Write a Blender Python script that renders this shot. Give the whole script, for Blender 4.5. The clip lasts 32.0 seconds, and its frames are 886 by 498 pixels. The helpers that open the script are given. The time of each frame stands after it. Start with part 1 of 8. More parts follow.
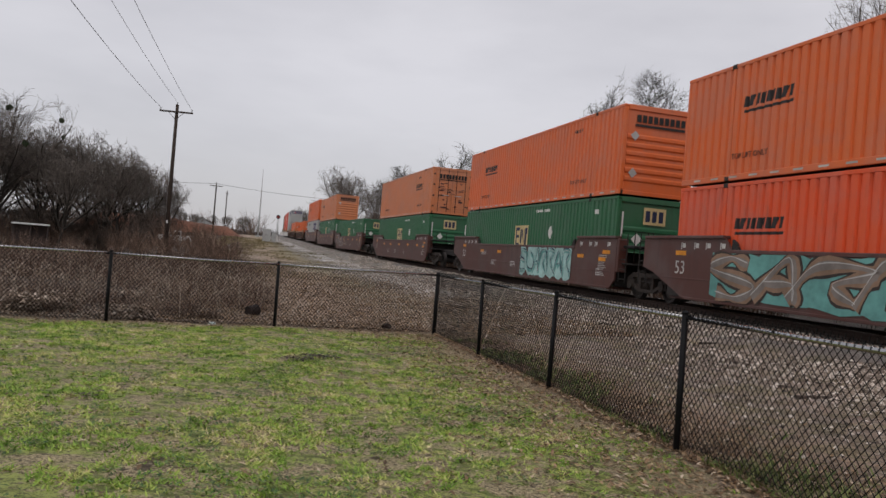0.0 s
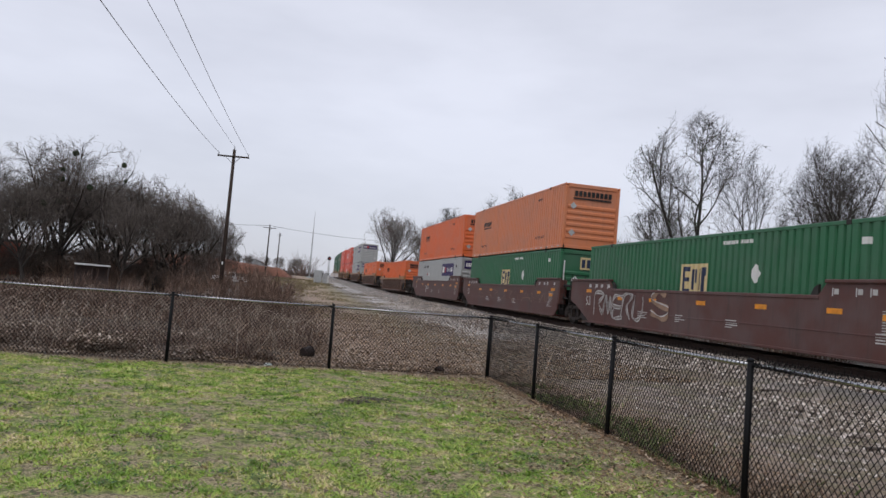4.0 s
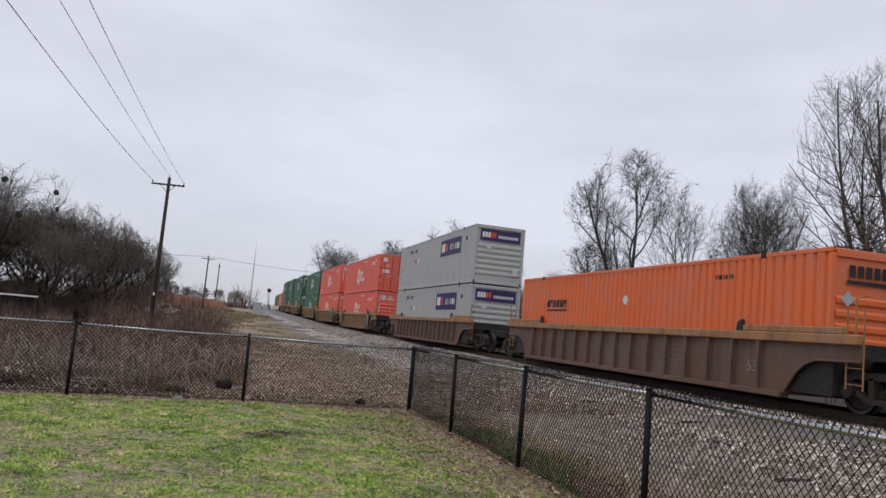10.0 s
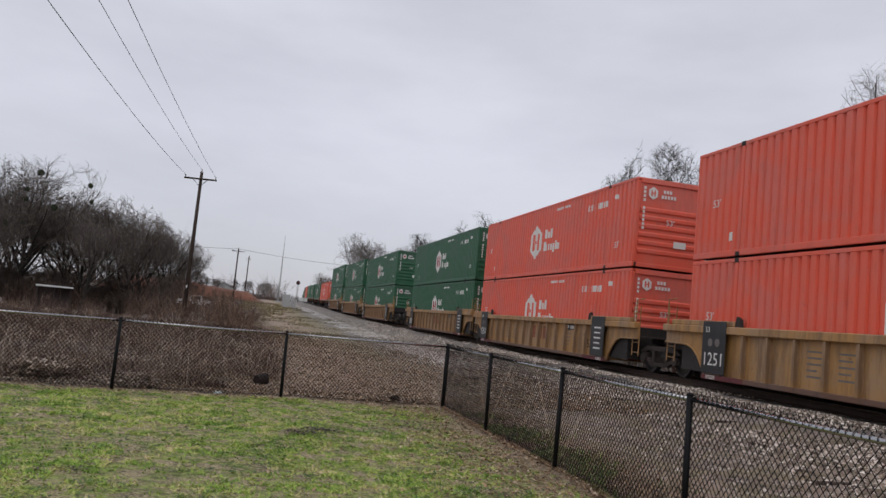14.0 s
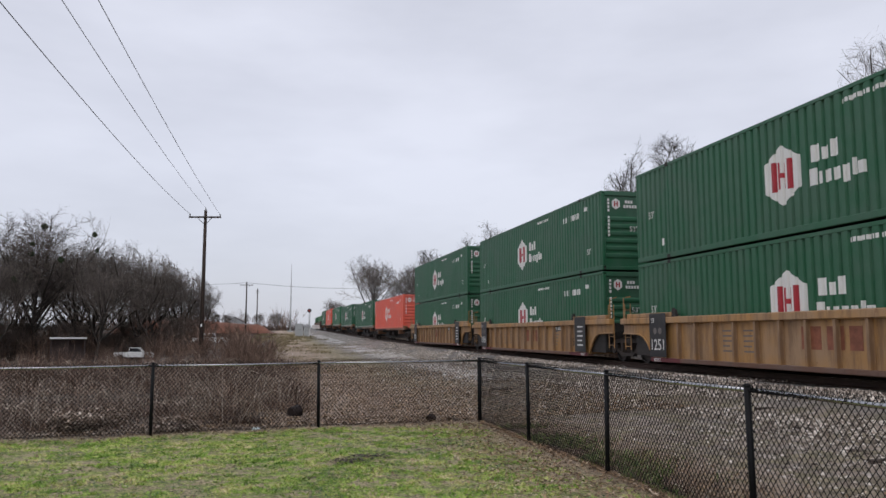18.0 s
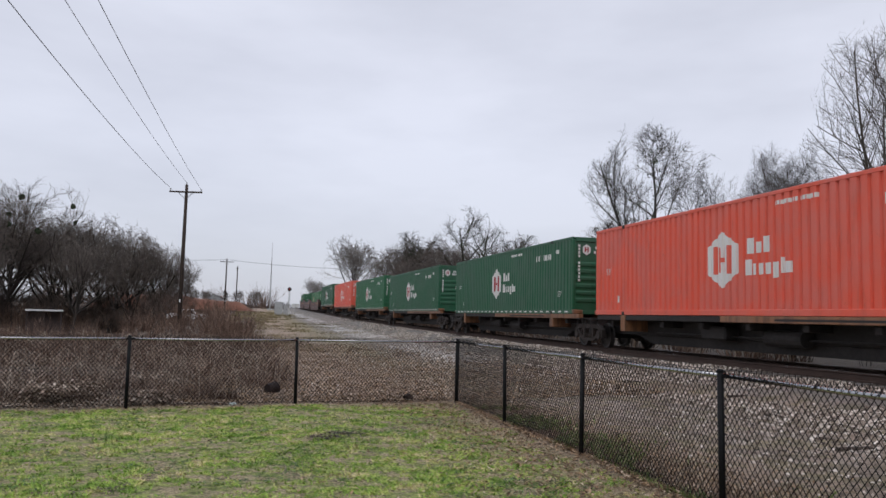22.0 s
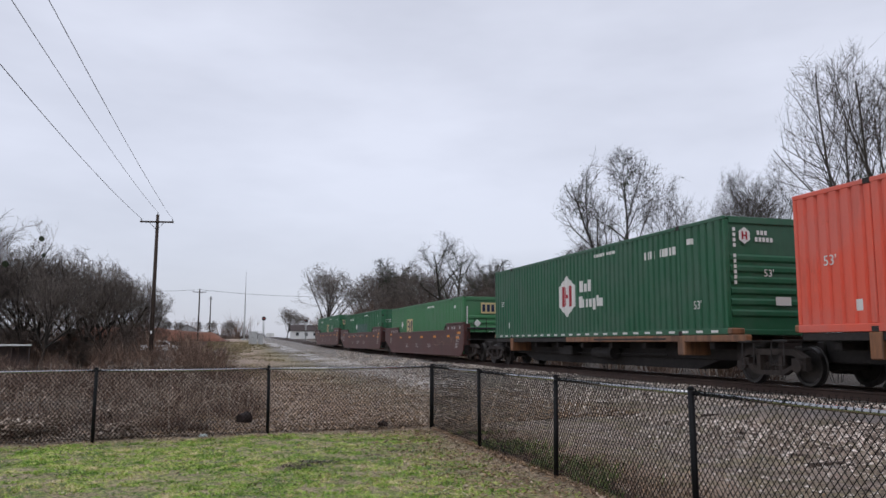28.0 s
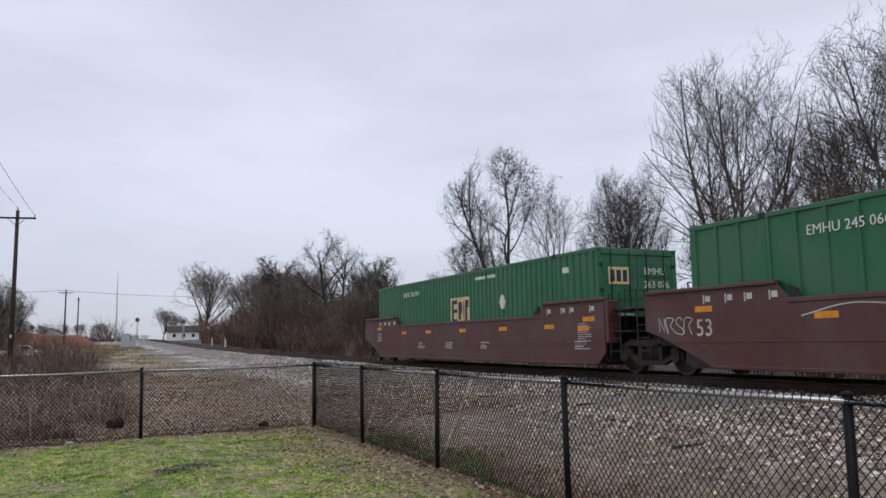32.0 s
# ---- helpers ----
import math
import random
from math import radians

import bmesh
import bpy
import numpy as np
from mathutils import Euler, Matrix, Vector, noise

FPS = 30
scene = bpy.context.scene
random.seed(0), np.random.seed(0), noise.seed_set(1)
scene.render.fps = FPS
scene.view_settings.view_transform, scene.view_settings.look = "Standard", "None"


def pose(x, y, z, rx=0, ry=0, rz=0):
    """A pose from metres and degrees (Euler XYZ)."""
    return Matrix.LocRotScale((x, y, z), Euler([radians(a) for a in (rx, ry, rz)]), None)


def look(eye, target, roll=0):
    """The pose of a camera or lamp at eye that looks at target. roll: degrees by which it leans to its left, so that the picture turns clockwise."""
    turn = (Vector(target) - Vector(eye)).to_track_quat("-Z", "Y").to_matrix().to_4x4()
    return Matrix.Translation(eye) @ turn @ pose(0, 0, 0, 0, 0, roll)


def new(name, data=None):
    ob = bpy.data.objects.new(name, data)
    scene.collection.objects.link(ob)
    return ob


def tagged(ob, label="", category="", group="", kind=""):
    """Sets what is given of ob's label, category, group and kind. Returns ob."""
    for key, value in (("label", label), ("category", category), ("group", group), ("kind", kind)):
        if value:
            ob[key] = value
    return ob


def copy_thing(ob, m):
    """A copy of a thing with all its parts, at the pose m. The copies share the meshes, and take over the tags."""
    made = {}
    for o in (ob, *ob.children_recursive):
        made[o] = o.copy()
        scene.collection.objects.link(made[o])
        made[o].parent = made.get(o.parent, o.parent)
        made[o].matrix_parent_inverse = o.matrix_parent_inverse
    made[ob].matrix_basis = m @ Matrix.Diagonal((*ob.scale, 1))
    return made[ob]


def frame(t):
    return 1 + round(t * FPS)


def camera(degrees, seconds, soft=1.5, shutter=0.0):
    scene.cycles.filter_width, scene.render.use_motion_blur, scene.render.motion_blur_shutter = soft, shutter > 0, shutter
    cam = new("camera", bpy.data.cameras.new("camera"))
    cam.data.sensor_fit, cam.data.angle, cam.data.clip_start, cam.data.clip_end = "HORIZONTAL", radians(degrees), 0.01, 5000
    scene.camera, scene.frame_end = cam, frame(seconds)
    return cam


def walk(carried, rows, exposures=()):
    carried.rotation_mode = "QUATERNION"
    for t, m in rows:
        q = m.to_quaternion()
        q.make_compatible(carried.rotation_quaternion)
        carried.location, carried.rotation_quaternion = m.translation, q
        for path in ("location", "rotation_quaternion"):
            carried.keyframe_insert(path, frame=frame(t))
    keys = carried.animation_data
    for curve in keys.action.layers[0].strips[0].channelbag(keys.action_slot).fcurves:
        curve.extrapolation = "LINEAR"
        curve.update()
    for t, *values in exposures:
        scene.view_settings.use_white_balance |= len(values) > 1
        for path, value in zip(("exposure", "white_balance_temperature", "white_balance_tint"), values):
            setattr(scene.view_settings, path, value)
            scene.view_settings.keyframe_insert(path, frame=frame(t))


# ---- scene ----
# Camera
cam = camera(60.41, 32.0, soft=1.5)
# seconds, x, y, z, yaw, pitch, roll
VIEW = [
    (0, -0.085, -0.063, 1.628, 5.98, 0.43, 4.73),
    (0.5, -0.112, -0.094, 1.623, 7.55, -1.34, 3.74),
    (1, -0.138, -0.171, 1.600, 8.41, -3.49, 1.93),
    (1.5, -0.167, -0.195, 1.628, 7.70, -1.50, 2.78),
    (2, -0.196, -0.195, 1.643, 8.64, 3.04, 1.09),
    (2.5, -0.145, -0.182, 1.641, 8.77, 1.39, 4.46),
    (4.5, -0.175, -0.090, 1.650, 10.82, 4.62, 5.02),
    (5, -0.138, -0.075, 1.646, 13.60, 6.52, 4.48),
    (5.5, 0.046, -0.044, 1.626, 16.30, 8.33, 4.04),
    (6, 0.276, 0.005, 1.569, 16.06, 8.32, 3.33),
    (6.5, 0.566, 0.212, 1.579, 11.77, 7.65, 7.84),
    (7, 0.802, 0.126, 1.605, -8.32, 11.27, 9.05),
    (7.5, 0.956, 0.217, 1.519, -13.01, 8.24, 9.56),
    (8, 0.842, -0.136, 1.519, -14.49, 5.27, 11.64),
    (8.5, 0.906, 0.099, 1.492, -12.68, 4.88, 12.86),
    (9, 0.882, 0.145, 1.510, -4.60, 6.53, 11.21),
    (9.5, 0.600, 0.162, 1.547, 5.40, 5.15, 7.47),
    (10, 0.232, 0.177, 1.625, 6.00, 6.10, 5.23),
    (10.5, 0.061, 0.128, 1.639, 4.67, 4.25, 8.22),
    (11, -0.030, 0.096, 1.611, -1.81, 0.31, 6.87),
    (11.5, -0.131, 0.128, 1.611, -4.23, 0.83, 6.96),
    (12, -0.144, 0.103, 1.646, 0.93, 0.20, 6.47),
    (12.5, -0.003, 0.011, 1.672, 9.92, 1.47, 8.23),
    (13, 0.177, -0.029, 1.720, 12.76, 3.43, 8.63),
    (13.5, 0.206, -0.010, 1.746, 10.32, 4.83, 6.90),
    (14, 0.092, 0.021, 1.718, 7.96, 5.35, 5.60),
    (14.5, -0.118, 0.094, 1.662, 5.72, 2.74, 2.09),
    (16.5, -0.199, 0.020, 1.683, 5.51, 1.51, 1.40),
    (17, -0.229, 0.002, 1.698, 5.32, 4.33, 0.91),
    (17.5, -0.223, -0.025, 1.730, 7.42, 5.66, 0.08),
    (18, -0.225, -0.022, 1.730, 8.36, 6.38, -0.02),
    (18.5, -0.222, -0.037, 1.720, 8.74, 5.91, 1.17),
    (19, -0.209, -0.063, 1.720, 8.96, 5.88, 1.58),
    (19.5, -0.177, -0.087, 1.720, 9.06, 6.24, 2.52),
    (20, -0.140, -0.122, 1.714, 7.53, 5.76, 3.61),
    (20.5, -0.132, -0.122, 1.712, 6.36, 5.07, 4.82),
    (21, -0.157, -0.077, 1.713, 6.09, 3.16, 5.16),
    (21.5, -0.198, -0.030, 1.718, 7.15, 5.30, 3.14),
    (22, -0.215, -0.024, 1.696, 6.98, 5.10, 1.49),
    (22.5, -0.120, -0.058, 1.687, 4.26, 3.49, 2.26),
    (23, -0.083, -0.118, 1.682, 2.63, 2.91, 3.52),
    (23.5, -0.116, -0.122, 1.683, 4.95, 1.69, 2.30),
    (24, -0.165, -0.051, 1.665, 6.26, 5.58, -1.12),
    (24.5, -0.193, 0.049, 1.651, 6.28, 6.17, -0.66),
    (25, -0.170, 0.095, 1.672, 7.42, 5.18, -2.68),
    (25.5, -0.150, 0.037, 1.686, 9.29, 6.18, -2.90),
    (27.5, -0.167, 0.048, 1.660, 6.95, 6.03, -0.50),
    (28, -0.158, 0.014, 1.668, 5.14, 7.08, 0.27),
    (28.5, -0.146, -0.007, 1.657, 3.48, 7.68, 0.74),
    (29, -0.131, -0.016, 1.659, 0.21, 8.33, 0.77),
    (29.5, -0.156, 0.003, 1.642, -2.42, 8.30, 0.63),
    (30, -0.156, 0.002, 1.643, -3.79, 7.82, 0.17),
    (30.5, -0.140, 0.008, 1.632, -3.14, 7.41, -0.40),
    (31, -0.117, -0.010, 1.621, -2.34, 7.24, -0.67),
    (31.5, -0.126, 0.005, 1.633, -2.82, 6.50, -0.90),
    (32, -0.115, -0.038, 1.644, -3.55, 6.86, -0.89),
]
PATH = [(t, pose(x, y, z, 90 + pitch, 0, yaw) @ pose(0, 0, 0, 0, 0, roll)) for t, x, y, z, yaw, pitch, roll in VIEW]
LOOKS = [(0, -0.2, 6820, 10), (1, 0.15, 7000, 10), (2.2, 0.08, 6560, 10), (5, -0.05, 6300, 10), (6, -0.33, 6250, 10), (7, -0.1, 6330, 10), (8, 0.2, 6620, 10), (9, 0.2, 6450, 10),
         (10, 0.0, 6380, 10), (11, -0.15, 6500, 10), (12, 0.25, 6780, 10), (13, 0.12, 6520, 10), (14, -0.15, 6500, 10), (17, 0.0, 6370, 10), (20, 0.02, 6320, 10), (22.3, 0.0, 6300, 10), (23, -0.05, 6300, 10),
         (24, 0.13, 6270, 10), (25, 0.05, 6250, 10), (32, 0.0, 6170, 10)]
walk(cam, PATH, LOOKS)

# World and light: an overcast winter afternoon
world = bpy.data.worlds.new("overcast_sky")
scene.world = world
world.use_nodes = True
wn, wl = world.node_tree.nodes, world.node_tree.links
sky = wn.new("ShaderNodeTexSky")
sky.sky_type, sky.sun_disc, sky.sun_elevation, sky.sun_rotation = "NISHITA", False, radians(40), radians(160)
place = wn.new("ShaderNodeTexCoord")
flat = wn.new("ShaderNodeMapping")
flat.inputs["Scale"].default_value = (1.0, 1.0, 3.2)
wl.new(place.outputs["Generated"], flat.inputs["Vector"])
cloud = wn.new("ShaderNodeTexNoise")
cloud.inputs["Scale"].default_value, cloud.inputs["Detail"].default_value, cloud.inputs["Roughness"].default_value = 1.6, 5.0, 0.55
wl.new(flat.outputs[0], cloud.inputs["Vector"])
tone = wn.new("ShaderNodeValToRGB")
tone.color_ramp.elements[0].position, tone.color_ramp.elements[0].color = 0.32, (0.56, 0.565, 0.63, 1)
tone.color_ramp.elements[1].position, tone.color_ramp.elements[1].color = 0.68, (0.74, 0.745, 0.82, 1)
wl.new(cloud.outputs["Fac"], tone.inputs[0])
thin = wn.new("ShaderNodeMix")
thin.data_type, thin.blend_type = "RGBA", "ADD"
thin.inputs[0].default_value = 0.012
wl.new(tone.outputs["Color"], thin.inputs[6])
wl.new(sky.outputs[0], thin.inputs[7])
# the cloud sheet is a little darker low over the horizon
parts = wn.new("ShaderNodeSeparateXYZ")
wl.new(place.outputs["Generated"], parts.inputs[0])
low = wn.new("ShaderNodeMapRange")
low.inputs["From Max"].default_value, low.inputs["To Min"].default_value = 0.22, 0.84
wl.new(parts.outputs["Z"], low.inputs["Value"])
dim = wn.new("ShaderNodeVectorMath")
dim.operation = "SCALE"
wl.new(thin.outputs[2], dim.inputs[0])
wl.new(low.outputs["Result"], dim.inputs["Scale"])
wl.new(dim.outputs[0], wn["Background"].inputs[0])
wn["Background"].inputs[1].default_value = 1.0
sun = new("sun", bpy.data.lights.new("sun", "SUN"))
sun.data.energy, sun.data.angle, sun.data.color = 0.7, radians(40), (1, 0.97, 0.93)
sun.matrix_world = look((0, 0, 50), (10, 22, 15))

# Plan: the rails run straight along U; V points from the lawn to the rails
HEAD = 1.93741
UX, UY = math.cos(HEAD), math.sin(HEAD)
VX, VY = math.sin(HEAD), -math.cos(HEAD)
S0 = (9.225, 11.486)
RAIL_Z, WELL_H, FLAT_H, STACK_H = 0.788, 0.29, 1.14, 3.24
BOX_L, BOX_W, BOX_H = 16.15, 2.6, 2.896


def uv(u, v, z=0.0):
    return Vector((u * UX + v * VX, u * UY + v * VY, z))


def rise(s):
    """How far the rails and the land have climbed s metres down the line."""
    if s < 90:
        s = max(s, 0.0)
        return -0.003 * s + 0.000125 * s * s
    return float(np.interp(s, (90, 130, 180, 250, 400, 700), (0.7425, 1.42, 2.1, 2.8, 3.6, 5.0)))


def rails(s, lateral=0.0, up=0.0):
    """A place on the track, s metres past the lawn's corner, lateral metres from its middle towards the lawn."""
    k1, k2 = 0.000306, -0.00035
    a = min(s, 60.0)
    b = max(s - 60.0, 0.0)
    h = HEAD + k1 * a + k2 * b
    along = a + b
    side = k1 * a * a / 2 + (k1 * 60 * b + k2 * b * b / 2 if b else 0)
    x = S0[0] + along * UX - side * VX
    y = S0[1] + along * UY - side * VY
    return Vector((x - lateral * math.sin(h), y + lateral * math.cos(h), RAIL_Z + rise(s) + up)), h


def rolled(t):
    u = (t - 16) / 16
    return 226.73 * u + 3.494 * u**2 + 3.37 * u**3 - 0.325 * u**4


# Geometry helpers
class Geo:
    """Collects corners and faces of one mesh."""

    def __init__(self):
        self.v, self.f = [], []

    def box(self, a, b, c=0.0):
        """A box from corner a to corner b, with its edges cut by c."""
        lo, hi = [min(p, q) for p, q in zip(a, b)], [max(p, q) for p, q in zip(a, b)]
        n = len(self.v)
        if not c:
            self.v += [(x, y, z) for x in (lo[0], hi[0]) for y in (lo[1], hi[1]) for z in (lo[2], hi[2])]
            self.f += [tuple(n + i for i in q) for q in ((0, 1, 3, 2), (4, 6, 7, 5), (0, 4, 5, 1), (2, 3, 7, 6), (0, 2, 6, 4), (1, 5, 7, 3))]
            return self
        c = min(c, *[(h - l) / 2.1 for l, h in zip(lo, hi)])
        ids = {}
        for sx in (0, 1):
            for sy in (0, 1):
                for sz in (0, 1):
                    s = (sx, sy, sz)
                    for ax in range(3):
                        p = []
                        for k in range(3):
                            e = (lo, hi)[s[k]][k]
                            p.append(e if k == ax else e + (c if s[k] == 0 else -c))
                        ids[s, ax] = len(self.v)
                        self.v.append(tuple(p))
        for ax in range(3):
            j, k = (ax + 1) % 3, (ax + 2) % 3
            for side in (0, 1):
                def key(p, q):
                    s = [0, 0, 0]
                    s[ax], s[j], s[k] = side, p, q
                    return tuple(s)
                ring = [ids[key(0, 0), ax], ids[key(1, 0), ax], ids[key(1, 1), ax], ids[key(0, 1), ax]]
                self.f.append(tuple(ring if side else ring[::-1]))
            for p in (0, 1):
                for q in (0, 1):
                    def key2(e):
                        s = [0, 0, 0]
                        s[ax], s[j], s[k] = e, p, q
                        return tuple(s)
                    ring = [ids[key2(0), j], ids[key2(1), j], ids[key2(1), k], ids[key2(0), k]]
                    self.f.append(tuple(ring if p == q else ring[::-1]))
        for s in [(x, y, z) for x in (0, 1) for y in (0, 1) for z in (0, 1)]:
            ring = [ids[s, 0], ids[s, 1], ids[s, 2]]
            self.f.append(tuple(ring if sum(s) % 2 else ring[::-1]))
        return self

    def tube(self, points, radii, sides=6, caps=True):
        """A tapered tube through points."""
        n0 = len(self.v)
        pts = [Vector(p) for p in points]
        for i, p in enumerate(pts):
            d = (pts[min(i + 1, len(pts) - 1)] - pts[max(i - 1, 0)]).normalized()
            a = d.orthogonal().normalized() if i == 0 else (a - d * a.dot(d)).normalized()
            b = d.cross(a)
            r = radii[i]
            for k in range(sides):
                t = 2 * math.pi * k / sides
                self.v.append(tuple(p + a * (r * math.cos(t)) + b * (r * math.sin(t))))
        for i in range(len(pts) - 1):
            for k in range(sides):
                m = (k + 1) % sides
                self.f.append((n0 + i * sides + k, n0 + i * sides + m, n0 + (i + 1) * sides + m, n0 + (i + 1) * sides + k))
        if caps:
            self.f.append(tuple(n0 + k for k in reversed(range(sides))))
            self.f.append(tuple(n0 + (len(pts) - 1) * sides + k for k in range(sides)))
        return self

    def prism(self, ring, way):
        """A flat ring of corners swept along way."""
        n, k = len(self.v), len(ring)
        w = Vector(way)
        self.v += [tuple(p) for p in ring] + [tuple(Vector(p) + w) for p in ring]
        self.f.append(tuple(n + i for i in range(k)))
        self.f.append(tuple(n + k + i for i in reversed(range(k))))
        for i in range(k):
            j = (i + 1) % k
            self.f.append((n + i, n + k + i, n + k + j, n + j))
        return self

    def face(self, *ring):
        n = len(self.v)
        self.v += [tuple(p) for p in ring]
        self.f.append(tuple(range(n, n + len(ring))))
        return self

    def disc(self, middle, radius, axis, depth, sides=20):
        """A round plate whose axis is x, y or z."""
        k = "xyz".index(axis)
        ring = []
        for i in range(sides):
            t = 2 * math.pi * i / sides
            p = [0, 0, 0]
            p[(k + 1) % 3], p[(k + 2) % 3] = radius * math.cos(t), radius * math.sin(t)
            ring.append(Vector(middle) + Vector(p))
        w = [0, 0, 0]
        w[k] = depth
        return self.prism(ring, w)

    def mesh(self, name, material, smooth=False):
        me = bpy.data.meshes.new(name)
        me.from_pydata(self.v, [], self.f)
        bm = bmesh.new()
        bm.from_mesh(me)
        bmesh.ops.recalc_face_normals(bm, faces=bm.faces)
        bm.to_mesh(me)
        bm.free()
        me.materials.append(material)
        if smooth:
            me.shade_smooth()
        return me


def raw_mesh(name, verts, faces, material):
    """A mesh from plain arrays, for what is too many to sort out."""
    me = bpy.data.meshes.new(name)
    me.from_pydata(np.asarray(verts).tolist(), [], np.asarray(faces).tolist())
    me.materials.append(material)
    return me


def part(name, mesh, parent, label="", at=None):
    ob = new(name, mesh)
    ob.parent = parent
    if at is not None:
        ob.matrix_basis = at
    return tagged(ob, label)


def thing(name, label, category, group="", kind="", at=None, mesh=None):
    ob = tagged(new(name, mesh), label, category, group, kind)
    if at is not None:
        ob.matrix_basis = at
    return ob


MADE = {}


def once(key, build):
    if key not in MADE:
        MADE[key] = build()
    return MADE[key]


def lettering(text, size, material):
    """The mesh of a line of writing, middle at its origin, lying in the xy plane."""
    def build():
        cu = bpy.data.curves.new("writing", "FONT")
        cu.body, cu.size, cu.align_x, cu.align_y, cu.extrude, cu.resolution_u = text, size, "CENTER", "CENTER", 0.002, 2
        ob = new("writing", cu)
        me = bpy.data.meshes.new_from_object(ob.evaluated_get(bpy.context.evaluated_depsgraph_get()))
        bpy.data.objects.remove(ob)
        me.materials.clear()
        me.materials.append(material)
        return me
    return once(("text", text, size, material.name), build)


# Materials
def nodes_of(name):
    m = bpy.data.materials.new(name)
    m.use_nodes = True
    return m, m.node_tree.nodes, m.node_tree.links, m.node_tree.nodes["Principled BSDF"]


def noise_node(n, l, vec, scale, detail=4.0, rough=0.6):
    t = n.new("ShaderNodeTexNoise")
    t.inputs["Scale"].default_value, t.inputs["Detail"].default_value, t.inputs["Roughness"].default_value = scale, detail, rough
    l.new(vec, t.inputs["Vector"])
    return t.outputs["Fac"]


def ramp(n, l, fac, stops):
    r = n.new("ShaderNodeValToRGB")
    e = r.color_ramp.elements
    e[0].position, e[0].color = stops[0][0], (*stops[0][1], 1)
    e[1].position, e[1].color = stops[-1][0], (*stops[-1][1], 1)
    for p, c in stops[1:-1]:
        k = e.new(p)
        k.color = (*c, 1)
    l.new(fac, r.inputs[0])
    return r.outputs["Color"]


def blend(n, l, fac, a, b, mode="MIX"):
    x = n.new("ShaderNodeMix")
    x.data_type, x.blend_type = "RGBA", mode
    if isinstance(fac, float):
        x.inputs[0].default_value = fac
    else:
        l.new(fac, x.inputs[0])
    for k, c in ((6, a), (7, b)):
        if isinstance(c, tuple):
            x.inputs[k].default_value = (*c, 1)
        else:
            l.new(c, x.inputs[k])
    return x.outputs[2]


def step(n, l, fac, lo, hi):
    r = n.new("ShaderNodeMapRange")
    r.interpolation_type = "SMOOTHSTEP"
    r.inputs["From Min"].default_value, r.inputs["From Max"].default_value = lo, hi
    l.new(fac, r.inputs["Value"])
    return r.outputs["Result"]


def maths(n, l, op, a, b):
    x = n.new("ShaderNodeMath")
    x.operation = op
    for k, c in ((0, a), (1, b)):
        if isinstance(c, (int, float)):
            x.inputs[k].default_value = c
        else:
            l.new(c, x.inputs[k])
    return x.outputs[0]


def bumped(n, l, p, fac, strength, distance):
    b = n.new("ShaderNodeBump")
    b.inputs["Strength"].default_value, b.inputs["Distance"].default_value = strength, distance
    l.new(fac, b.inputs["Height"])
    l.new(b.outputs[0], p.inputs["Normal"])


def coords(n, l, scale=None, source="Object"):
    c = n.new("ShaderNodeTexCoord").outputs[source]
    if scale is None:
        return c
    m = n.new("ShaderNodeMapping")
    m.inputs["Scale"].default_value = scale
    l.new(c, m.inputs["Vector"])
    return m.outputs[0]


def paint(name, colour, dirt=(0.06, 0.045, 0.035), amount=0.35, rough=0.5, fade=0.18, rust=0.0, metal=0.0, cover=0.5):
    """Weathered paint on steel: faded patches, streaks that run down, specks of rust."""
    m, n, l, p = nodes_of(name)
    c = coords(n, l)
    tone = noise_node(n, l, c, 0.7, 3)
    faded = tuple(min(1, v * (1 - fade) + fade * 0.55 * (sum(colour) / 3 + 0.25)) for v in colour)
    col = blend(n, l, step(n, l, tone, 0.38, 0.66), colour, faded)
    streak = noise_node(n, l, coords(n, l, (2.2, 2.2, 0.35)), 1.5, 6, 0.7)
    grime = maths(n, l, "MULTIPLY", step(n, l, streak, cover, cover + 0.26), amount)
    col = blend(n, l, grime, col, dirt)
    if rust:
        spots = noise_node(n, l, c, 6.0, 6, 0.75)
        col = blend(n, l, maths(n, l, "MULTIPLY", step(n, l, spots, 0.62, 0.72), rust), col, (0.13, 0.05, 0.02))
    l.new(col, p.inputs["Base Color"])
    l.new(maths(n, l, "MULTIPLY_ADD", tone, 0.25), p.inputs["Roughness"])
    p.inputs["Roughness"].links[0].from_node.inputs[2].default_value = rough - 0.12
    p.inputs["Metallic"].default_value = metal
    bumped(n, l, p, noise_node(n, l, c, 14, 4), 0.25, 0.01)
    return m


def plain(name, colour, rough=0.6, metal=0.0, vary=0.25, scale=8.0, bump=0.2, shine=0.5):
    """A plain surface with fine grain and a broad change of tone."""
    m, n, l, p = nodes_of(name)
    c = coords(n, l)
    f = noise_node(n, l, c, scale, 5)
    g = noise_node(n, l, c, scale * 0.12, 3)
    mixed = maths(n, l, "MULTIPLY_ADD", f, 0.5)
    l.new(maths(n, l, "MULTIPLY", g, 0.5), mixed.node.inputs[2])
    dark, light = tuple(v * (1 - vary) for v in colour), tuple(min(1, v * (1 + vary)) for v in colour)
    l.new(blend(n, l, step(n, l, mixed, 0.3, 0.7), dark, light), p.inputs["Base Color"])
    p.inputs["Roughness"].default_value, p.inputs["Metallic"].default_value = rough, metal
    p.inputs["Specular IOR Level"].default_value = shine
    bumped(n, l, p, f, bump, 0.02)
    return m


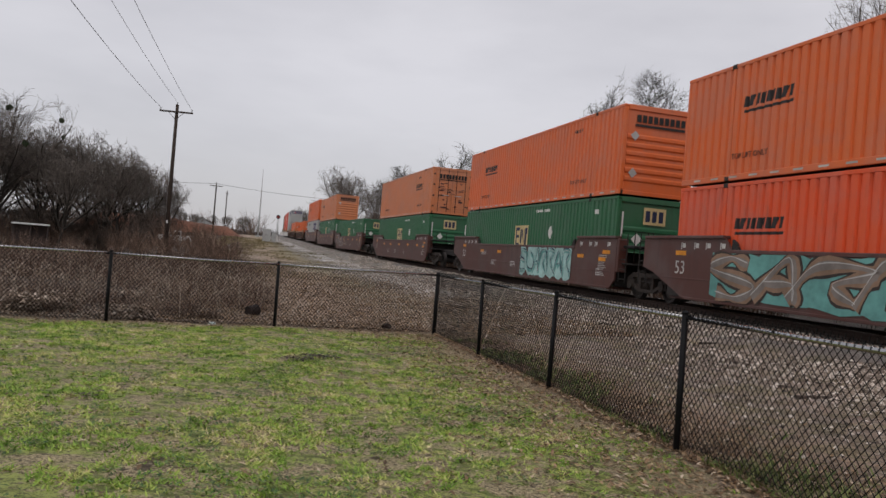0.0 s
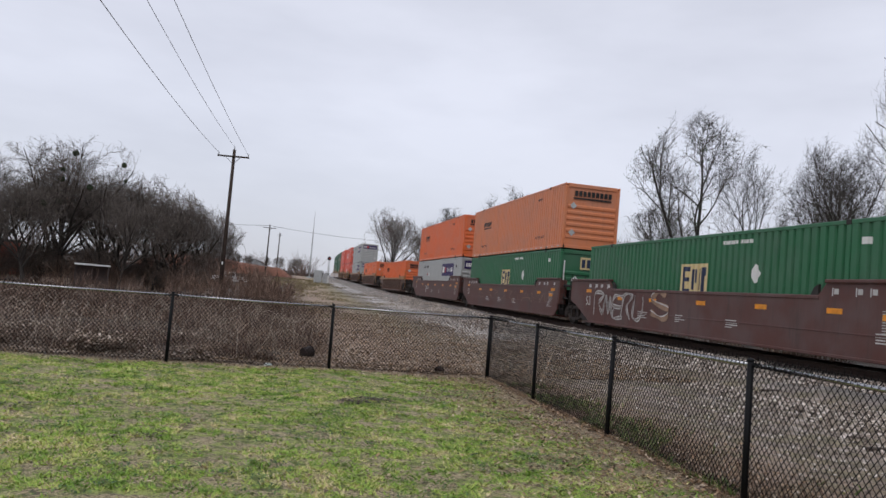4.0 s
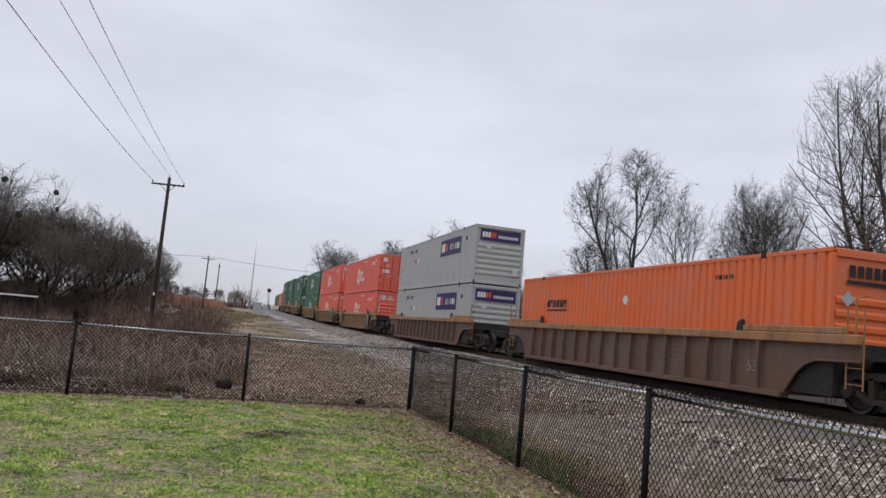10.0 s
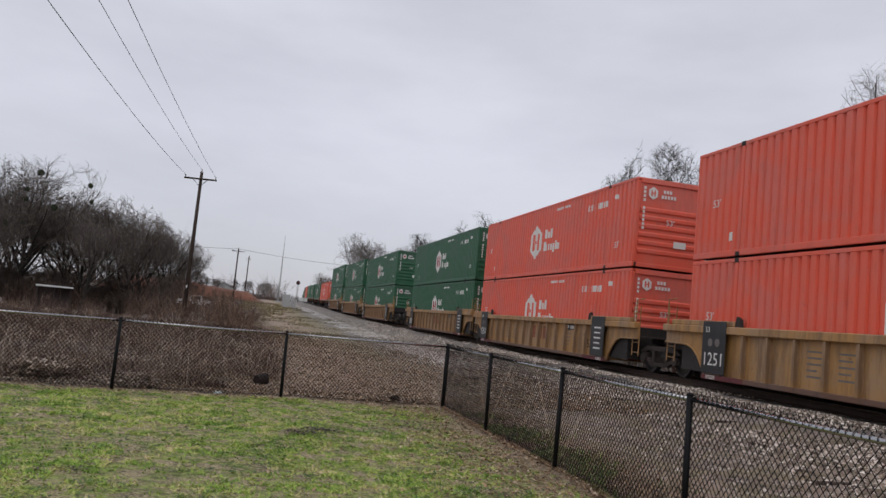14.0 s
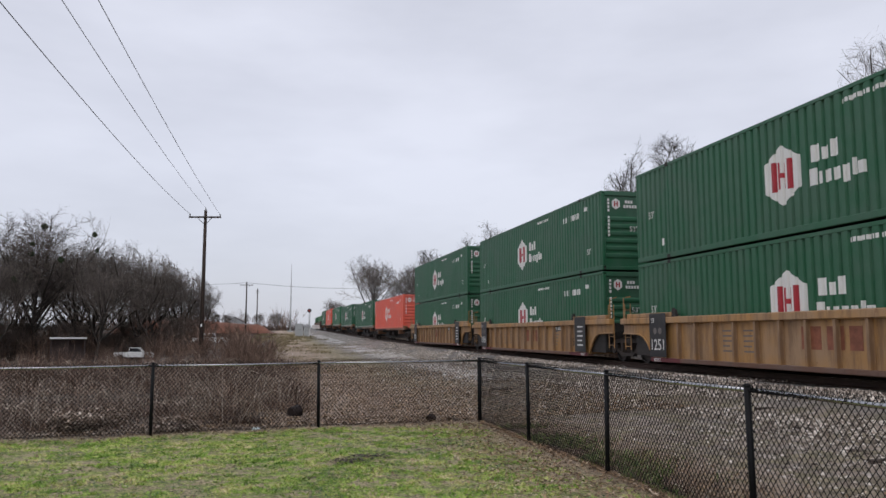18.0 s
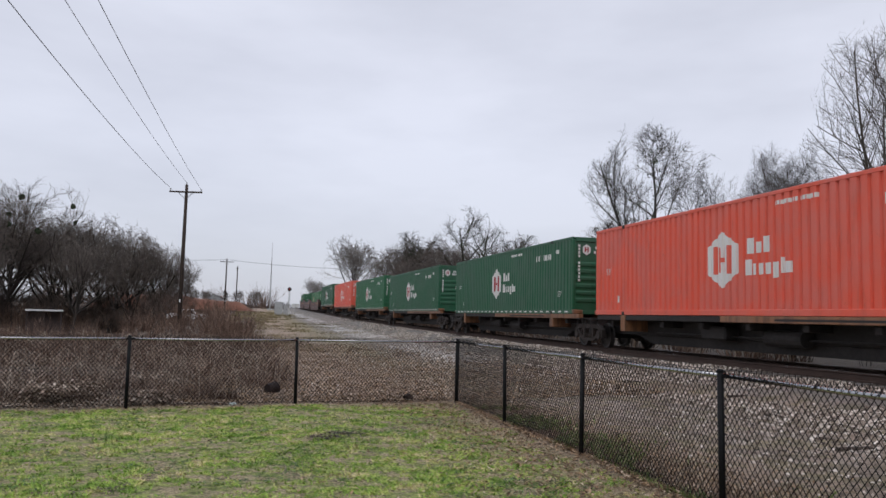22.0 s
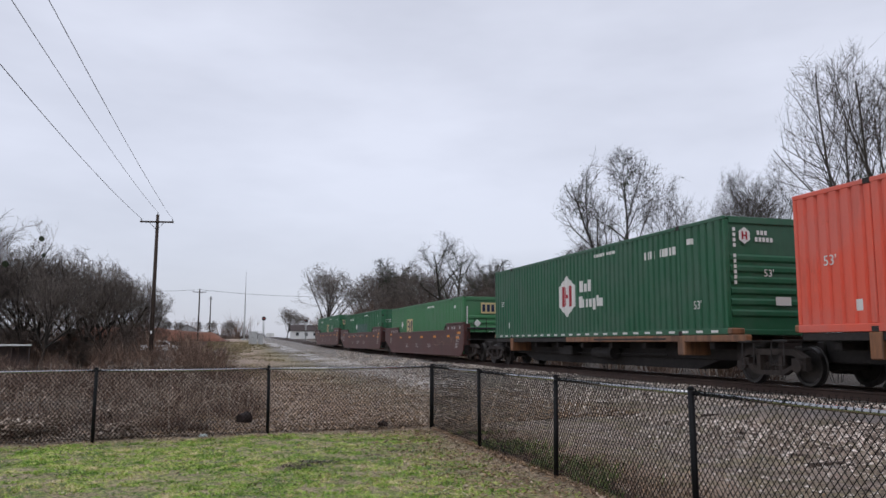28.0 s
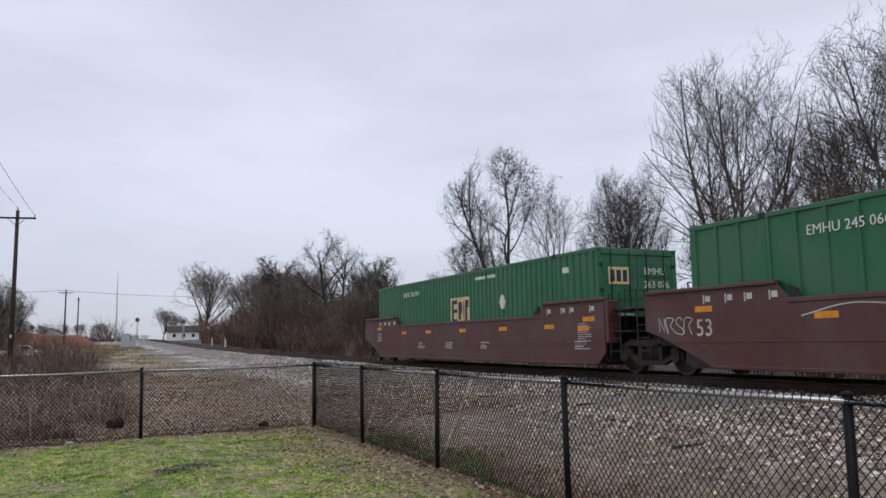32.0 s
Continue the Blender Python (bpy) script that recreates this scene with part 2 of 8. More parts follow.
def islands(name, stops, rough=0.7, scale=0.0, fine=0.0):
    """Small loose pieces, each with a tone of its own."""
    m, n, l, p = nodes_of(name)
    g = n.new("ShaderNodeNewGeometry")
    fac = g.outputs["Random Per Island"]
    if scale:
        c = noise_node(n, l, coords(n, l), scale, 3)
        own = 0.42 if fine else 0.55
        fac = maths(n, l, "ADD", maths(n, l, "MULTIPLY", fac, own), maths(n, l, "MULTIPLY", step(n, l, c, 0.3, 0.7), 0.9 - own if fine else 0.45))
        if fine:
            k = noise_node(n, l, coords(n, l), fine, 4, 0.7)
            fac = maths(n, l, "ADD", maths(n, l, "MULTIPLY", fac, 0.6), maths(n, l, "MULTIPLY", step(n, l, k, 0.32, 0.68), 0.4))
    l.new(ramp(n, l, fac, stops), p.inputs["Base Color"])
    p.inputs["Roughness"].default_value = rough
    return m


def glow(name, colour, strength):
    m, n, l, p = nodes_of(name)
    p.inputs["Base Color"].default_value = (*colour, 1)
    p.inputs["Emission Color"].default_value = (*colour, 1)
    p.inputs["Emission Strength"].default_value = strength
    return m


def bark(name, colour):
    m, n, l, p = nodes_of(name)
    f = noise_node(n, l, coords(n, l, (9, 9, 1.5)), 2.5, 6, 0.7)
    l.new(ramp(n, l, f, [(0.3, tuple(v * 0.5 for v in colour)), (0.55, colour), (0.75, tuple(v * 1.7 for v in colour))]), p.inputs["Base Color"])
    p.inputs["Roughness"].default_value = 0.9
    bumped(n, l, p, f, 0.6, 0.03)
    return m


ORANGE = paint("orange_paint", (0.76, 0.152, 0.032), amount=0.16, rust=0.15)
ORANGE_FADED = paint("faded_orange_paint", (0.66, 0.215, 0.085), amount=0.3, rust=0.35)
ORANGE_RED = paint("bright_orange_red_paint", (0.80, 0.10, 0.024), rust=0.2)
RED = paint("coral_red_paint", (0.78, 0.118, 0.066), amount=0.22, rust=0.25)
GREEN = paint("dark_green_paint", (0.016, 0.108, 0.048), dirt=(0.03, 0.04, 0.03), amount=0.3)
GREEN_MID = paint("mid_green_paint", (0.019, 0.138, 0.054), dirt=(0.03, 0.04, 0.03), amount=0.3)
GREEN_LIGHT = paint("light_green_paint", (0.05, 0.20, 0.075), dirt=(0.04, 0.06, 0.04), amount=0.3)
GREY = paint("pale_grey_paint", (0.43, 0.44, 0.425), dirt=(0.13, 0.12, 0.10), amount=0.4)
BROWN = paint("oxide_brown_paint", (0.095, 0.032, 0.024), dirt=(0.03, 0.022, 0.018), amount=0.5, fade=0.25, rust=0.4)
BROWN_RED = paint("oxide_red_paint", (0.09, 0.029, 0.024), dirt=(0.03, 0.022, 0.018), amount=0.45, fade=0.2, rust=0.3)
BROWN_RIB = paint("dull_brown_paint", (0.135, 0.066, 0.042), dirt=(0.025, 0.018, 0.014), amount=0.55, fade=0.2, rust=0.6)
YELLOW = paint("dirty_yellow_paint", (0.42, 0.225, 0.075), dirt=(0.085, 0.045, 0.028), amount=0.6, fade=0.3, rust=0.8, cover=0.42)
TAN = paint("tan_paint", (0.36, 0.17, 0.06), dirt=(0.07, 0.04, 0.022), amount=0.7, rust=0.7, cover=0.45)
RUSTY_EDGE = paint("rusty_tan_paint", (0.26, 0.115, 0.05), dirt=(0.05, 0.03, 0.02), amount=0.75, rust=0.8, cover=0.42)
BLACK_PAINT = paint("black_paint", (0.016, 0.016, 0.018), dirt=(0.05, 0.04, 0.035), amount=0.3)
IRON = plain("grimy_iron", (0.022, 0.018, 0.016), 0.75, 0.0, 0.5, 10)
TRUCK_IRON = plain("rust_stained_cast_iron", (0.028, 0.020, 0.016), 0.8, 0.0, 0.45, 7)
WHEEL_STEEL = plain("wheel_steel", (0.05, 0.045, 0.042), 0.45, 0.7, 0.3, 12)
POLISHED = plain("polished_rail_steel", (0.45, 0.45, 0.46), 0.22, 1.0, 0.12, 20, 0.05)
RAIL_SIDE = plain("rusty_rail_steel", (0.05, 0.028, 0.02), 0.8, 0.0, 0.3, 20)
WHITE = paint("white_decal", (0.74, 0.73, 0.70), amount=0.2, fade=0.05)
DECAL_BLACK = plain("black_decal", (0.018, 0.014, 0.013), 0.6, 0, 0.3)
DECAL_RED = plain("red_decal", (0.36, 0.02, 0.03), 0.5, 0, 0.2)
FADED_RED = plain("faded_red_decal", (0.22, 0.075, 0.04), 0.6, 0, 0.35, 6)
DECAL_GREY = plain("grey_decal", (0.16, 0.14, 0.13), 0.6, 0, 0.2)
PURPLE = plain("purple_decal", (0.028, 0.016, 0.10), 0.45, 0, 0.2)
DECAL_ORANGE = plain("orange_decal", (0.75, 0.07, 0.03), 0.5, 0, 0.1)
DECAL_YELLOW = plain("yellow_decal", (0.70, 0.40, 0.03), 0.5, 0, 0.15)
DECAL_CREAM = plain("cream_decal", (0.66, 0.52, 0.26), 0.5, 0, 0.12)
DECAL_NAVY = plain("navy_decal", (0.02, 0.03, 0.075), 0.5, 0, 0.2)
REFLECTOR = plain("amber_reflector", (0.72, 0.27, 0.015), 0.35, 0, 0.15)
MAROON = plain("maroon_paint", (0.12, 0.022, 0.026), 0.6, 0, 0.35, 4)
PATCH = plain("grey_green_repaint", (0.085, 0.15, 0.125), 0.6, 0, 0.2, 3)
TEAL = plain("teal_spray_paint", (0.13, 0.36, 0.33), 0.6, 0, 0.35, 3)
TEAL_PALE = plain("pale_teal_spray_paint", (0.35, 0.55, 0.52), 0.6, 0, 0.3, 3)
SPRAY_GREY = plain("grey_spray_paint", (0.22, 0.19, 0.17), 0.6, 0, 0.35, 3)
SPRAY_DARK = plain("dark_brown_spray_paint", (0.035, 0.026, 0.022), 0.6, 0, 0.35, 3)
SPRAY_TAN = plain("tan_spray_paint", (0.27, 0.17, 0.11), 0.6, 0, 0.35, 3)
SPRAY_WHITE = plain("white_spray_paint", (0.5, 0.49, 0.47), 0.6, 0, 0.35, 3)
RAIL_VINYL = plain("wet_black_vinyl", (0.014, 0.014, 0.015), 0.13, 0, 0.3, 16, 0.3)
RAIL_VINYL.node_tree.nodes["Principled BSDF"].inputs["IOR"].default_value = 4.0
RAIL_VINYL.node_tree.nodes["Principled BSDF"].inputs["Coat Weight"].default_value = 1.0
VINYL = plain("black_vinyl_coating", (0.008, 0.008, 0.009), 0.5, 0, 0.3, 30, 0.05, 0.15)
WIRE = plain("black_coated_wire", (0.009, 0.009, 0.009), 0.55, 0, 0.3, 30, 0.05, 0.15)
CABLE = plain("dark_cable", (0.10, 0.10, 0.11), 0.6, 0, 0.2)
POLE_WOOD = bark("creosoted_wood", (0.05, 0.034, 0.026))
TIE_WOOD = bark("weathered_tie_wood", (0.075, 0.055, 0.042))
BARK_GREY = bark("grey_bark", (0.085, 0.072, 0.06))
BARK_DARK = bark("dark_bark", (0.045, 0.038, 0.032))
TWIG = islands("bare_twigs", [(0.0, (0.04, 0.033, 0.028)), (0.5, (0.07, 0.058, 0.048)), (1.0, (0.12, 0.10, 0.085))], 0.9)
TWIG_DARK = islands("dark_twigs", [(0.0, (0.03, 0.025, 0.022)), (0.5, (0.055, 0.046, 0.04)), (1.0, (0.09, 0.076, 0.066))], 0.9)
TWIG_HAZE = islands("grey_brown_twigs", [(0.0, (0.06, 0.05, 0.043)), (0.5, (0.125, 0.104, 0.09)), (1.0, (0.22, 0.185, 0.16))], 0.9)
IVY = islands("ivy_leaves", [(0.0, (0.012, 0.022, 0.008)), (0.5, (0.028, 0.046, 0.016)), (1.0, (0.055, 0.075, 0.03))], 0.6)
BUSH_TWIG = islands("brown_thicket_twigs", [(0.0, (0.05, 0.037, 0.03)), (0.5, (0.11, 0.083, 0.068)), (1.0, (0.20, 0.155, 0.128))], 0.9)
FAR_TWIG = islands("far_twigs", [(0.0, (0.07, 0.06, 0.056)), (1.0, (0.14, 0.125, 0.118))], 0.9)
LANE_GRASS = islands("lane_grass", [(0.0, (0.06, 0.05, 0.025)), (0.4, (0.16, 0.135, 0.06)), (0.75, (0.30, 0.245, 0.13)), (1.0, (0.46, 0.37, 0.22))], 0.9, 0.5)
WEEDS = islands("green_weeds", [(0.0, (0.05, 0.08, 0.018)), (0.5, (0.13, 0.19, 0.04)), (1.0, (0.34, 0.36, 0.12))], 0.7)
BRUSH = islands("dry_brush", [(0.0, (0.03, 0.018, 0.014)), (0.45, (0.115, 0.07, 0.05)), (0.75, (0.27, 0.18, 0.13)), (1.0, (0.75, 0.60, 0.46))], 0.9, 0.7)
GRASS = islands("lawn_blades", [(0.0, (0.03, 0.08, 0.010)), (0.26, (0.14, 0.27, 0.03)), (0.47, (0.34, 0.50, 0.08)), (0.60, (0.54, 0.57, 0.16)), (0.71, (0.70, 0.58, 0.31)), (0.85, (0.84, 0.71, 0.48)), (1.0, (0.9, 0.82, 0.64))], 0.8, 1.1, 4.0)
CLOVER = islands("clover_leaves", [(0.0, (0.025, 0.065, 0.012)), (0.6, (0.06, 0.14, 0.025)), (1.0, (0.20, 0.30, 0.09))], 0.6)
LEAVES = islands("fallen_leaves", [(0.0, (0.07, 0.04, 0.02)), (0.4, (0.20, 0.12, 0.06)), (0.8, (0.44, 0.29, 0.16)), (1.0, (0.66, 0.54, 0.41))], 0.7)
LITTER = islands("pale_leaf_litter", [(0.0, (0.13, 0.085, 0.06)), (0.5, (0.30, 0.22, 0.16)), (1.0, (0.55, 0.47, 0.38))], 0.75)
STONES = islands("ballast_stones", [(0.0, (0.05, 0.035, 0.025)), (0.35, (0.17, 0.13, 0.10)), (0.62, (0.36, 0.295, 0.235)), (0.82, (0.62, 0.54, 0.46)), (1.0, (0.88, 0.80, 0.72))], 0.7)
PALE_STONES = islands("pale_stones", [(0.0, (0.20, 0.175, 0.15)), (0.5, (0.42, 0.38, 0.34)), (1.0, (0.72, 0.67, 0.62))], 0.6)
CLAY = plain("rust_red_clay", (0.18, 0.07, 0.04), 0.9, 0, 0.35, 1.2)
BRICK_RED = plain("red_brick", (0.33, 0.085, 0.058), 0.85, 0, 0.25, 6)
ROOF_DARK = plain("dark_roofing", (0.06, 0.045, 0.042), 0.85, 0, 0.25, 3)
GLASS_DARK = plain("dark_window_glass", (0.02, 0.022, 0.026), 0.12, 0, 0.1)
WHITE_PAINT = plain("white_paint", (0.72, 0.72, 0.70), 0.55, 0, 0.1, 3)
SIGNAL_GREY = plain("galvanised_grey", (0.45, 0.46, 0.46), 0.5, 0.2, 0.15, 5)
RED_LAMP = glow("red_lamp", (1.0, 0.03, 0.03), 0.9)
RUBBER = plain("tyre_rubber", (0.02, 0.02, 0.02), 0.8, 0, 0.2)


def ground_material():
    """Lawn inside the fences, litter and gravel outside, ballast along the rails, told apart by place."""
    m, n, l, p = nodes_of("ground_cover")
    c = coords(n, l)

    def along(x, y):
        d = n.new("ShaderNodeVectorMath")
        d.operation = "DOT_PRODUCT"
        d.inputs[1].default_value = (x, y, 0)
        l.new(c, d.inputs[0])
        return d.outputs["Value"]
    u, v = along(UX, UY), along(VX, VY)
    n1, n2, n3 = noise_node(n, l, c, 0.45, 4), noise_node(n, l, c, 3.0, 6, 0.7), noise_node(n, l, c, 22, 5, 0.7)
    n4 = noise_node(n, l, c, 90, 3, 0.7)
    grain = maths(n, l, "ADD", maths(n, l, "MULTIPLY", n3, 0.6), maths(n, l, "MULTIPLY", n4, 0.4))
    n5 = noise_node(n, l, c, 11, 5, 0.75)
    n6 = noise_node(n, l, c, 1.7, 4, 0.75)
    n7 = noise_node(n, l, c, 0.8, 6, 0.8)
    patch = maths(n, l, "ADD", maths(n, l, "MULTIPLY", n2, 0.35), maths(n, l, "ADD", maths(n, l, "MULTIPLY", n1, 0.25), maths(n, l, "MULTIPLY", n5, 0.4)))
    n8 = noise_node(n, l, coords(n, l, (1.0, 1.0, 1.0)), 42, 3, 0.75)
    lawn = blend(n, l, step(n, l, n5, 0.44, 0.54), (0.13, 0.165, 0.032), (0.38, 0.43, 0.11))
    straw = blend(n, l, step(n, l, n8, 0.42, 0.58), (0.20, 0.145, 0.08), (0.62, 0.50, 0.31))
    lawn = blend(n, l, maths(n, l, "MULTIPLY", step(n, l, n2, 0.46, 0.56), 0.9), lawn, straw)
    lawn = blend(n, l, maths(n, l, "MULTIPLY", step(n, l, n6, 0.53, 0.60), 0.75), lawn, straw)
    lawn = blend(n, l, maths(n, l, "MULTIPLY", step(n, l, n3, 0.53, 0.59), 0.85), lawn, (0.055, 0.045, 0.024))
    lawn = blend(n, l, maths(n, l, "MULTIPLY", step(n, l, n6, 0.62, 0.67), 0.85), lawn, (0.075, 0.055, 0.035))
    mud = ramp(n, l, grain, [(0.38, (0.075, 0.06, 0.034)), (0.48, (0.27, 0.215, 0.125)), (0.58, (0.56, 0.45, 0.29))])
    litter = ramp(n, l, grain, [(0.36, (0.08, 0.053, 0.038)), (0.48, (0.26, 0.185, 0.13)), (0.60, (0.58, 0.45, 0.33))])
    gravel = ramp(n, l, grain, [(0.36, (0.09, 0.072, 0.06)), (0.47, (0.42, 0.355, 0.305)), (0.60, (0.85, 0.76, 0.68))])
    gravel = blend(n, l, step(n, l, patch, 0.45, 0.53), gravel, ramp(n, l, grain, [(0.36, (0.10, 0.072, 0.055)), (0.64, (0.47, 0.37, 0.285))]))
    gravel = blend(n, l, maths(n, l, "MULTIPLY", step(n, l, n6, 0.55, 0.62), 0.6), gravel, (0.06, 0.05, 0.043))
    streaky = n.new("ShaderNodeCombineXYZ")
    l.new(maths(n, l, "MULTIPLY", u, 0.22), streaky.inputs[0])
    l.new(maths(n, l, "MULTIPLY", v, 0.9), streaky.inputs[1])
    wet = noise_node(n, l, streaky.outputs[0], 1.0, 6, 0.72)
    gravel = blend(n, l, maths(n, l, "MULTIPLY", step(n, l, wet, 0.50, 0.57), 0.55), gravel, ramp(n, l, grain, [(0.38, (0.03, 0.026, 0.023)), (0.62, (0.17, 0.14, 0.115))]))
    ballast = ramp(n, l, grain, [(0.36, (0.045, 0.04, 0.037)), (0.5, (0.18, 0.163, 0.15)), (0.66, (0.48, 0.445, 0.415))])
    dead = ramp(n, l, grain, [(0.36, (0.028, 0.020, 0.014)), (0.5, (0.08, 0.058, 0.040)), (0.66, (0.20, 0.145, 0.10))])
    wob = maths(n, l, "MULTIPLY", maths(n, l, "SUBTRACT", n2, 0.5), 1.3)
    # from the lawn outwards
    vw = maths(n, l, "ADD", v, wob)
    uw = maths(n, l, "ADD", maths(n, l, "ADD", u, wob), maths(n, l, "MULTIPLY", v, -0.1))
    lane = blend(n, l, step(n, l, vw, 4.6, 6.4), litter, gravel)
    lane = blend(n, l, step(n, l, u, 13.5, 17.0), lane, ramp(n, l, grain, [(0.38, (0.075, 0.053, 0.039)), (0.48, (0.22, 0.165, 0.12)), (0.60, (0.56, 0.44, 0.33))]))
    fine = maths(n, l, "ADD", maths(n, l, "MULTIPLY", n2, 0.5), maths(n, l, "MULTIPLY", n5, 0.5))
    turf = ramp(n, l, fine, [(0.38, (0.05, 0.044, 0.02)), (0.47, (0.17, 0.145, 0.07)), (0.54, (0.30, 0.25, 0.14)), (0.64, (0.54, 0.45, 0.30))])
    shale = ramp(n, l, fine, [(0.38, (0.05, 0.043, 0.037)), (0.48, (0.17, 0.15, 0.13)), (0.56, (0.33, 0.295, 0.26)), (0.66, (0.66, 0.61, 0.56))])
    lane = blend(n, l, maths(n, l, "MULTIPLY", step(n, l, n6, 0.46, 0.56), 0.75), lane, turf)
    lane = blend(n, l, maths(n, l, "MULTIPLY", step(n, l, n7, 0.5, 0.58), 0.5), lane, (0.14, 0.11, 0.082))
    far_lane = blend(n, l, step(n, l, maths(n, l, "ADD", vw, maths(n, l, "MULTIPLY", maths(n, l, "SUBTRACT", n7, 0.5), 6.0)), 4.4, 6.4), turf, shale)
    lane = blend(n, l, step(n, l, u, 20, 34), lane, far_lane)
    # pools on the lane: the sky's pale sheen on water, given as colour
    pool_sheen = maths(n, l, "MULTIPLY", step(n, l, maths(n, l, "ABSOLUTE", maths(n, l, "SUBTRACT", vw, 7.3), 0.0), 1.1, 0.5), maths(n, l, "MULTIPLY", step(n, l, u, 22, 26), step(n, l, n1, 0.46, 0.52)))
    lane = blend(n, l, maths(n, l, "MULTIPLY", pool_sheen, step(n, l, n2, 0.42, 0.52)), lane, (0.62, 0.59, 0.56))
    left = blend(n, l, step(n, l, vw, -1.0, 2.0), dead, litter)
    outside = blend(n, l, step(n, l, vw, 2.2, 5.5), left, lane)
    outside = blend(n, l, step(n, l, vw, 9.3, 10.4), outside, ballast)
    outside = blend(n, l, step(n, l, vw, 15.6, 17.0), outside, dead)
    edge = maths(n, l, "MULTIPLY", step(n, l, maths(n, l, "MULTIPLY", vw, -1.0), -3.75, -2.6), step(n, l, maths(n, l, "MULTIPLY", uw, -1.0), -14.55, -13.9))
    inner = maths(n, l, "MULTIPLY", step(n, l, maths(n, l, "MULTIPLY", vw, -1.0), -3.9, -3.5), step(n, l, maths(n, l, "MULTIPLY", uw, -1.0), -14.75, -14.3))
    col = blend(n, l, inner, outside, mud)
    col = blend(n, l, edge, col, lawn)
    l.new(col, p.inputs["Base Color"])
    p.inputs["Roughness"].default_value = 0.78
    bumped(n, l, p, grain, 0.8, 0.06)
    return m


GROUND = ground_material()


# Ground
def smooth(x, a, b):
    t = max(0.0, min(1.0, (x - a) / (b - a)))
    return t * t * (3 - 2 * t)


def off_track(u, v):
    """Metres from the middle of the track, negative on the lawn's side."""
    s = u - 7.42
    a, b = max(min(s, 60.0), -60.0), max(s - 60.0, 0.0)
    side = 0.000306 * a * a / 2 + (0.000306 * 60 * b - 0.00035 * b * b / 2 if b else 0)
    return v - 12.73 + side


BED = [(-60, 0.0), (-9.2, 0.03), (-8.6, 0.05), (-5.0, 0.16), (-3.4, 0.26), (-2.15, 0.60), (2.15, 0.60), (3.6, 0.15), (6, 0.1), (14, 0.3), (60, 1.2), (900, 6)]


def ground_z(u, v):
    d = off_track(u, v)
    z = float(np.interp(d, [k for k, _ in BED], [h for _, h in BED]))
    climb = rise(u - 7.42)
    beyond = smooth(u, 145, 168)
    z += climb * max(0.1 + 0.9 * smooth(v, -25, 0), beyond)
    z -= 2.4 * smooth(-v, 2, 20) * smooth(u, 30, 95) * (1 - beyond)
    bump = 0.045 * noise.noise(Vector((u * 0.5, v * 0.5, 0))) + 0.012 * noise.noise(Vector((u * 1.3, v * 1.3, 3)))
    return z + bump * (0.4 if abs(d) < 3.5 else 1.0)


def ground():
    def lines(fine_lo, fine_hi, fine, lo, hi):
        out = list(np.arange(fine_lo, fine_hi, fine))
        x, d = fine_hi, fine
        while x < hi:
            out.append(x)
            d *= 1.16
            x += d
        out.append(hi)
        x, d = fine_lo, fine
        while x > lo:
            d *= 1.16
            x -= d
            out.append(max(x, lo))
        return sorted(set(round(float(q), 3) for q in out))
    us, vs = lines(-4, 40, 0.36, -700, 1800), lines(-12, 19, 0.34, -1500, 1500)
    verts, faces = [], []
    for u in us:
        for v in vs:
            verts.append(uv(u, v, ground_z(u, v)))
    m = len(vs)
    for i in range(len(us) - 1):
        for j in range(m - 1):
            faces.append((i * m + j, i * m + j + 1, (i + 1) * m + j + 1, (i + 1) * m + j))
    me = raw_mesh("ground", verts, faces, GROUND)
    me.shade_smooth()
    me.flip_normals()
    if me.polygons[0].normal.z < 0:
        me.flip_normals()
    return tagged(new("ground", me), "lawn, leaf litter and grey gravel running out to the railway bed", "ground", "", "structure")


ground()


def on_ground(u, v, lift=0.0):
    return uv(u, v, ground_z(u, v) + lift)


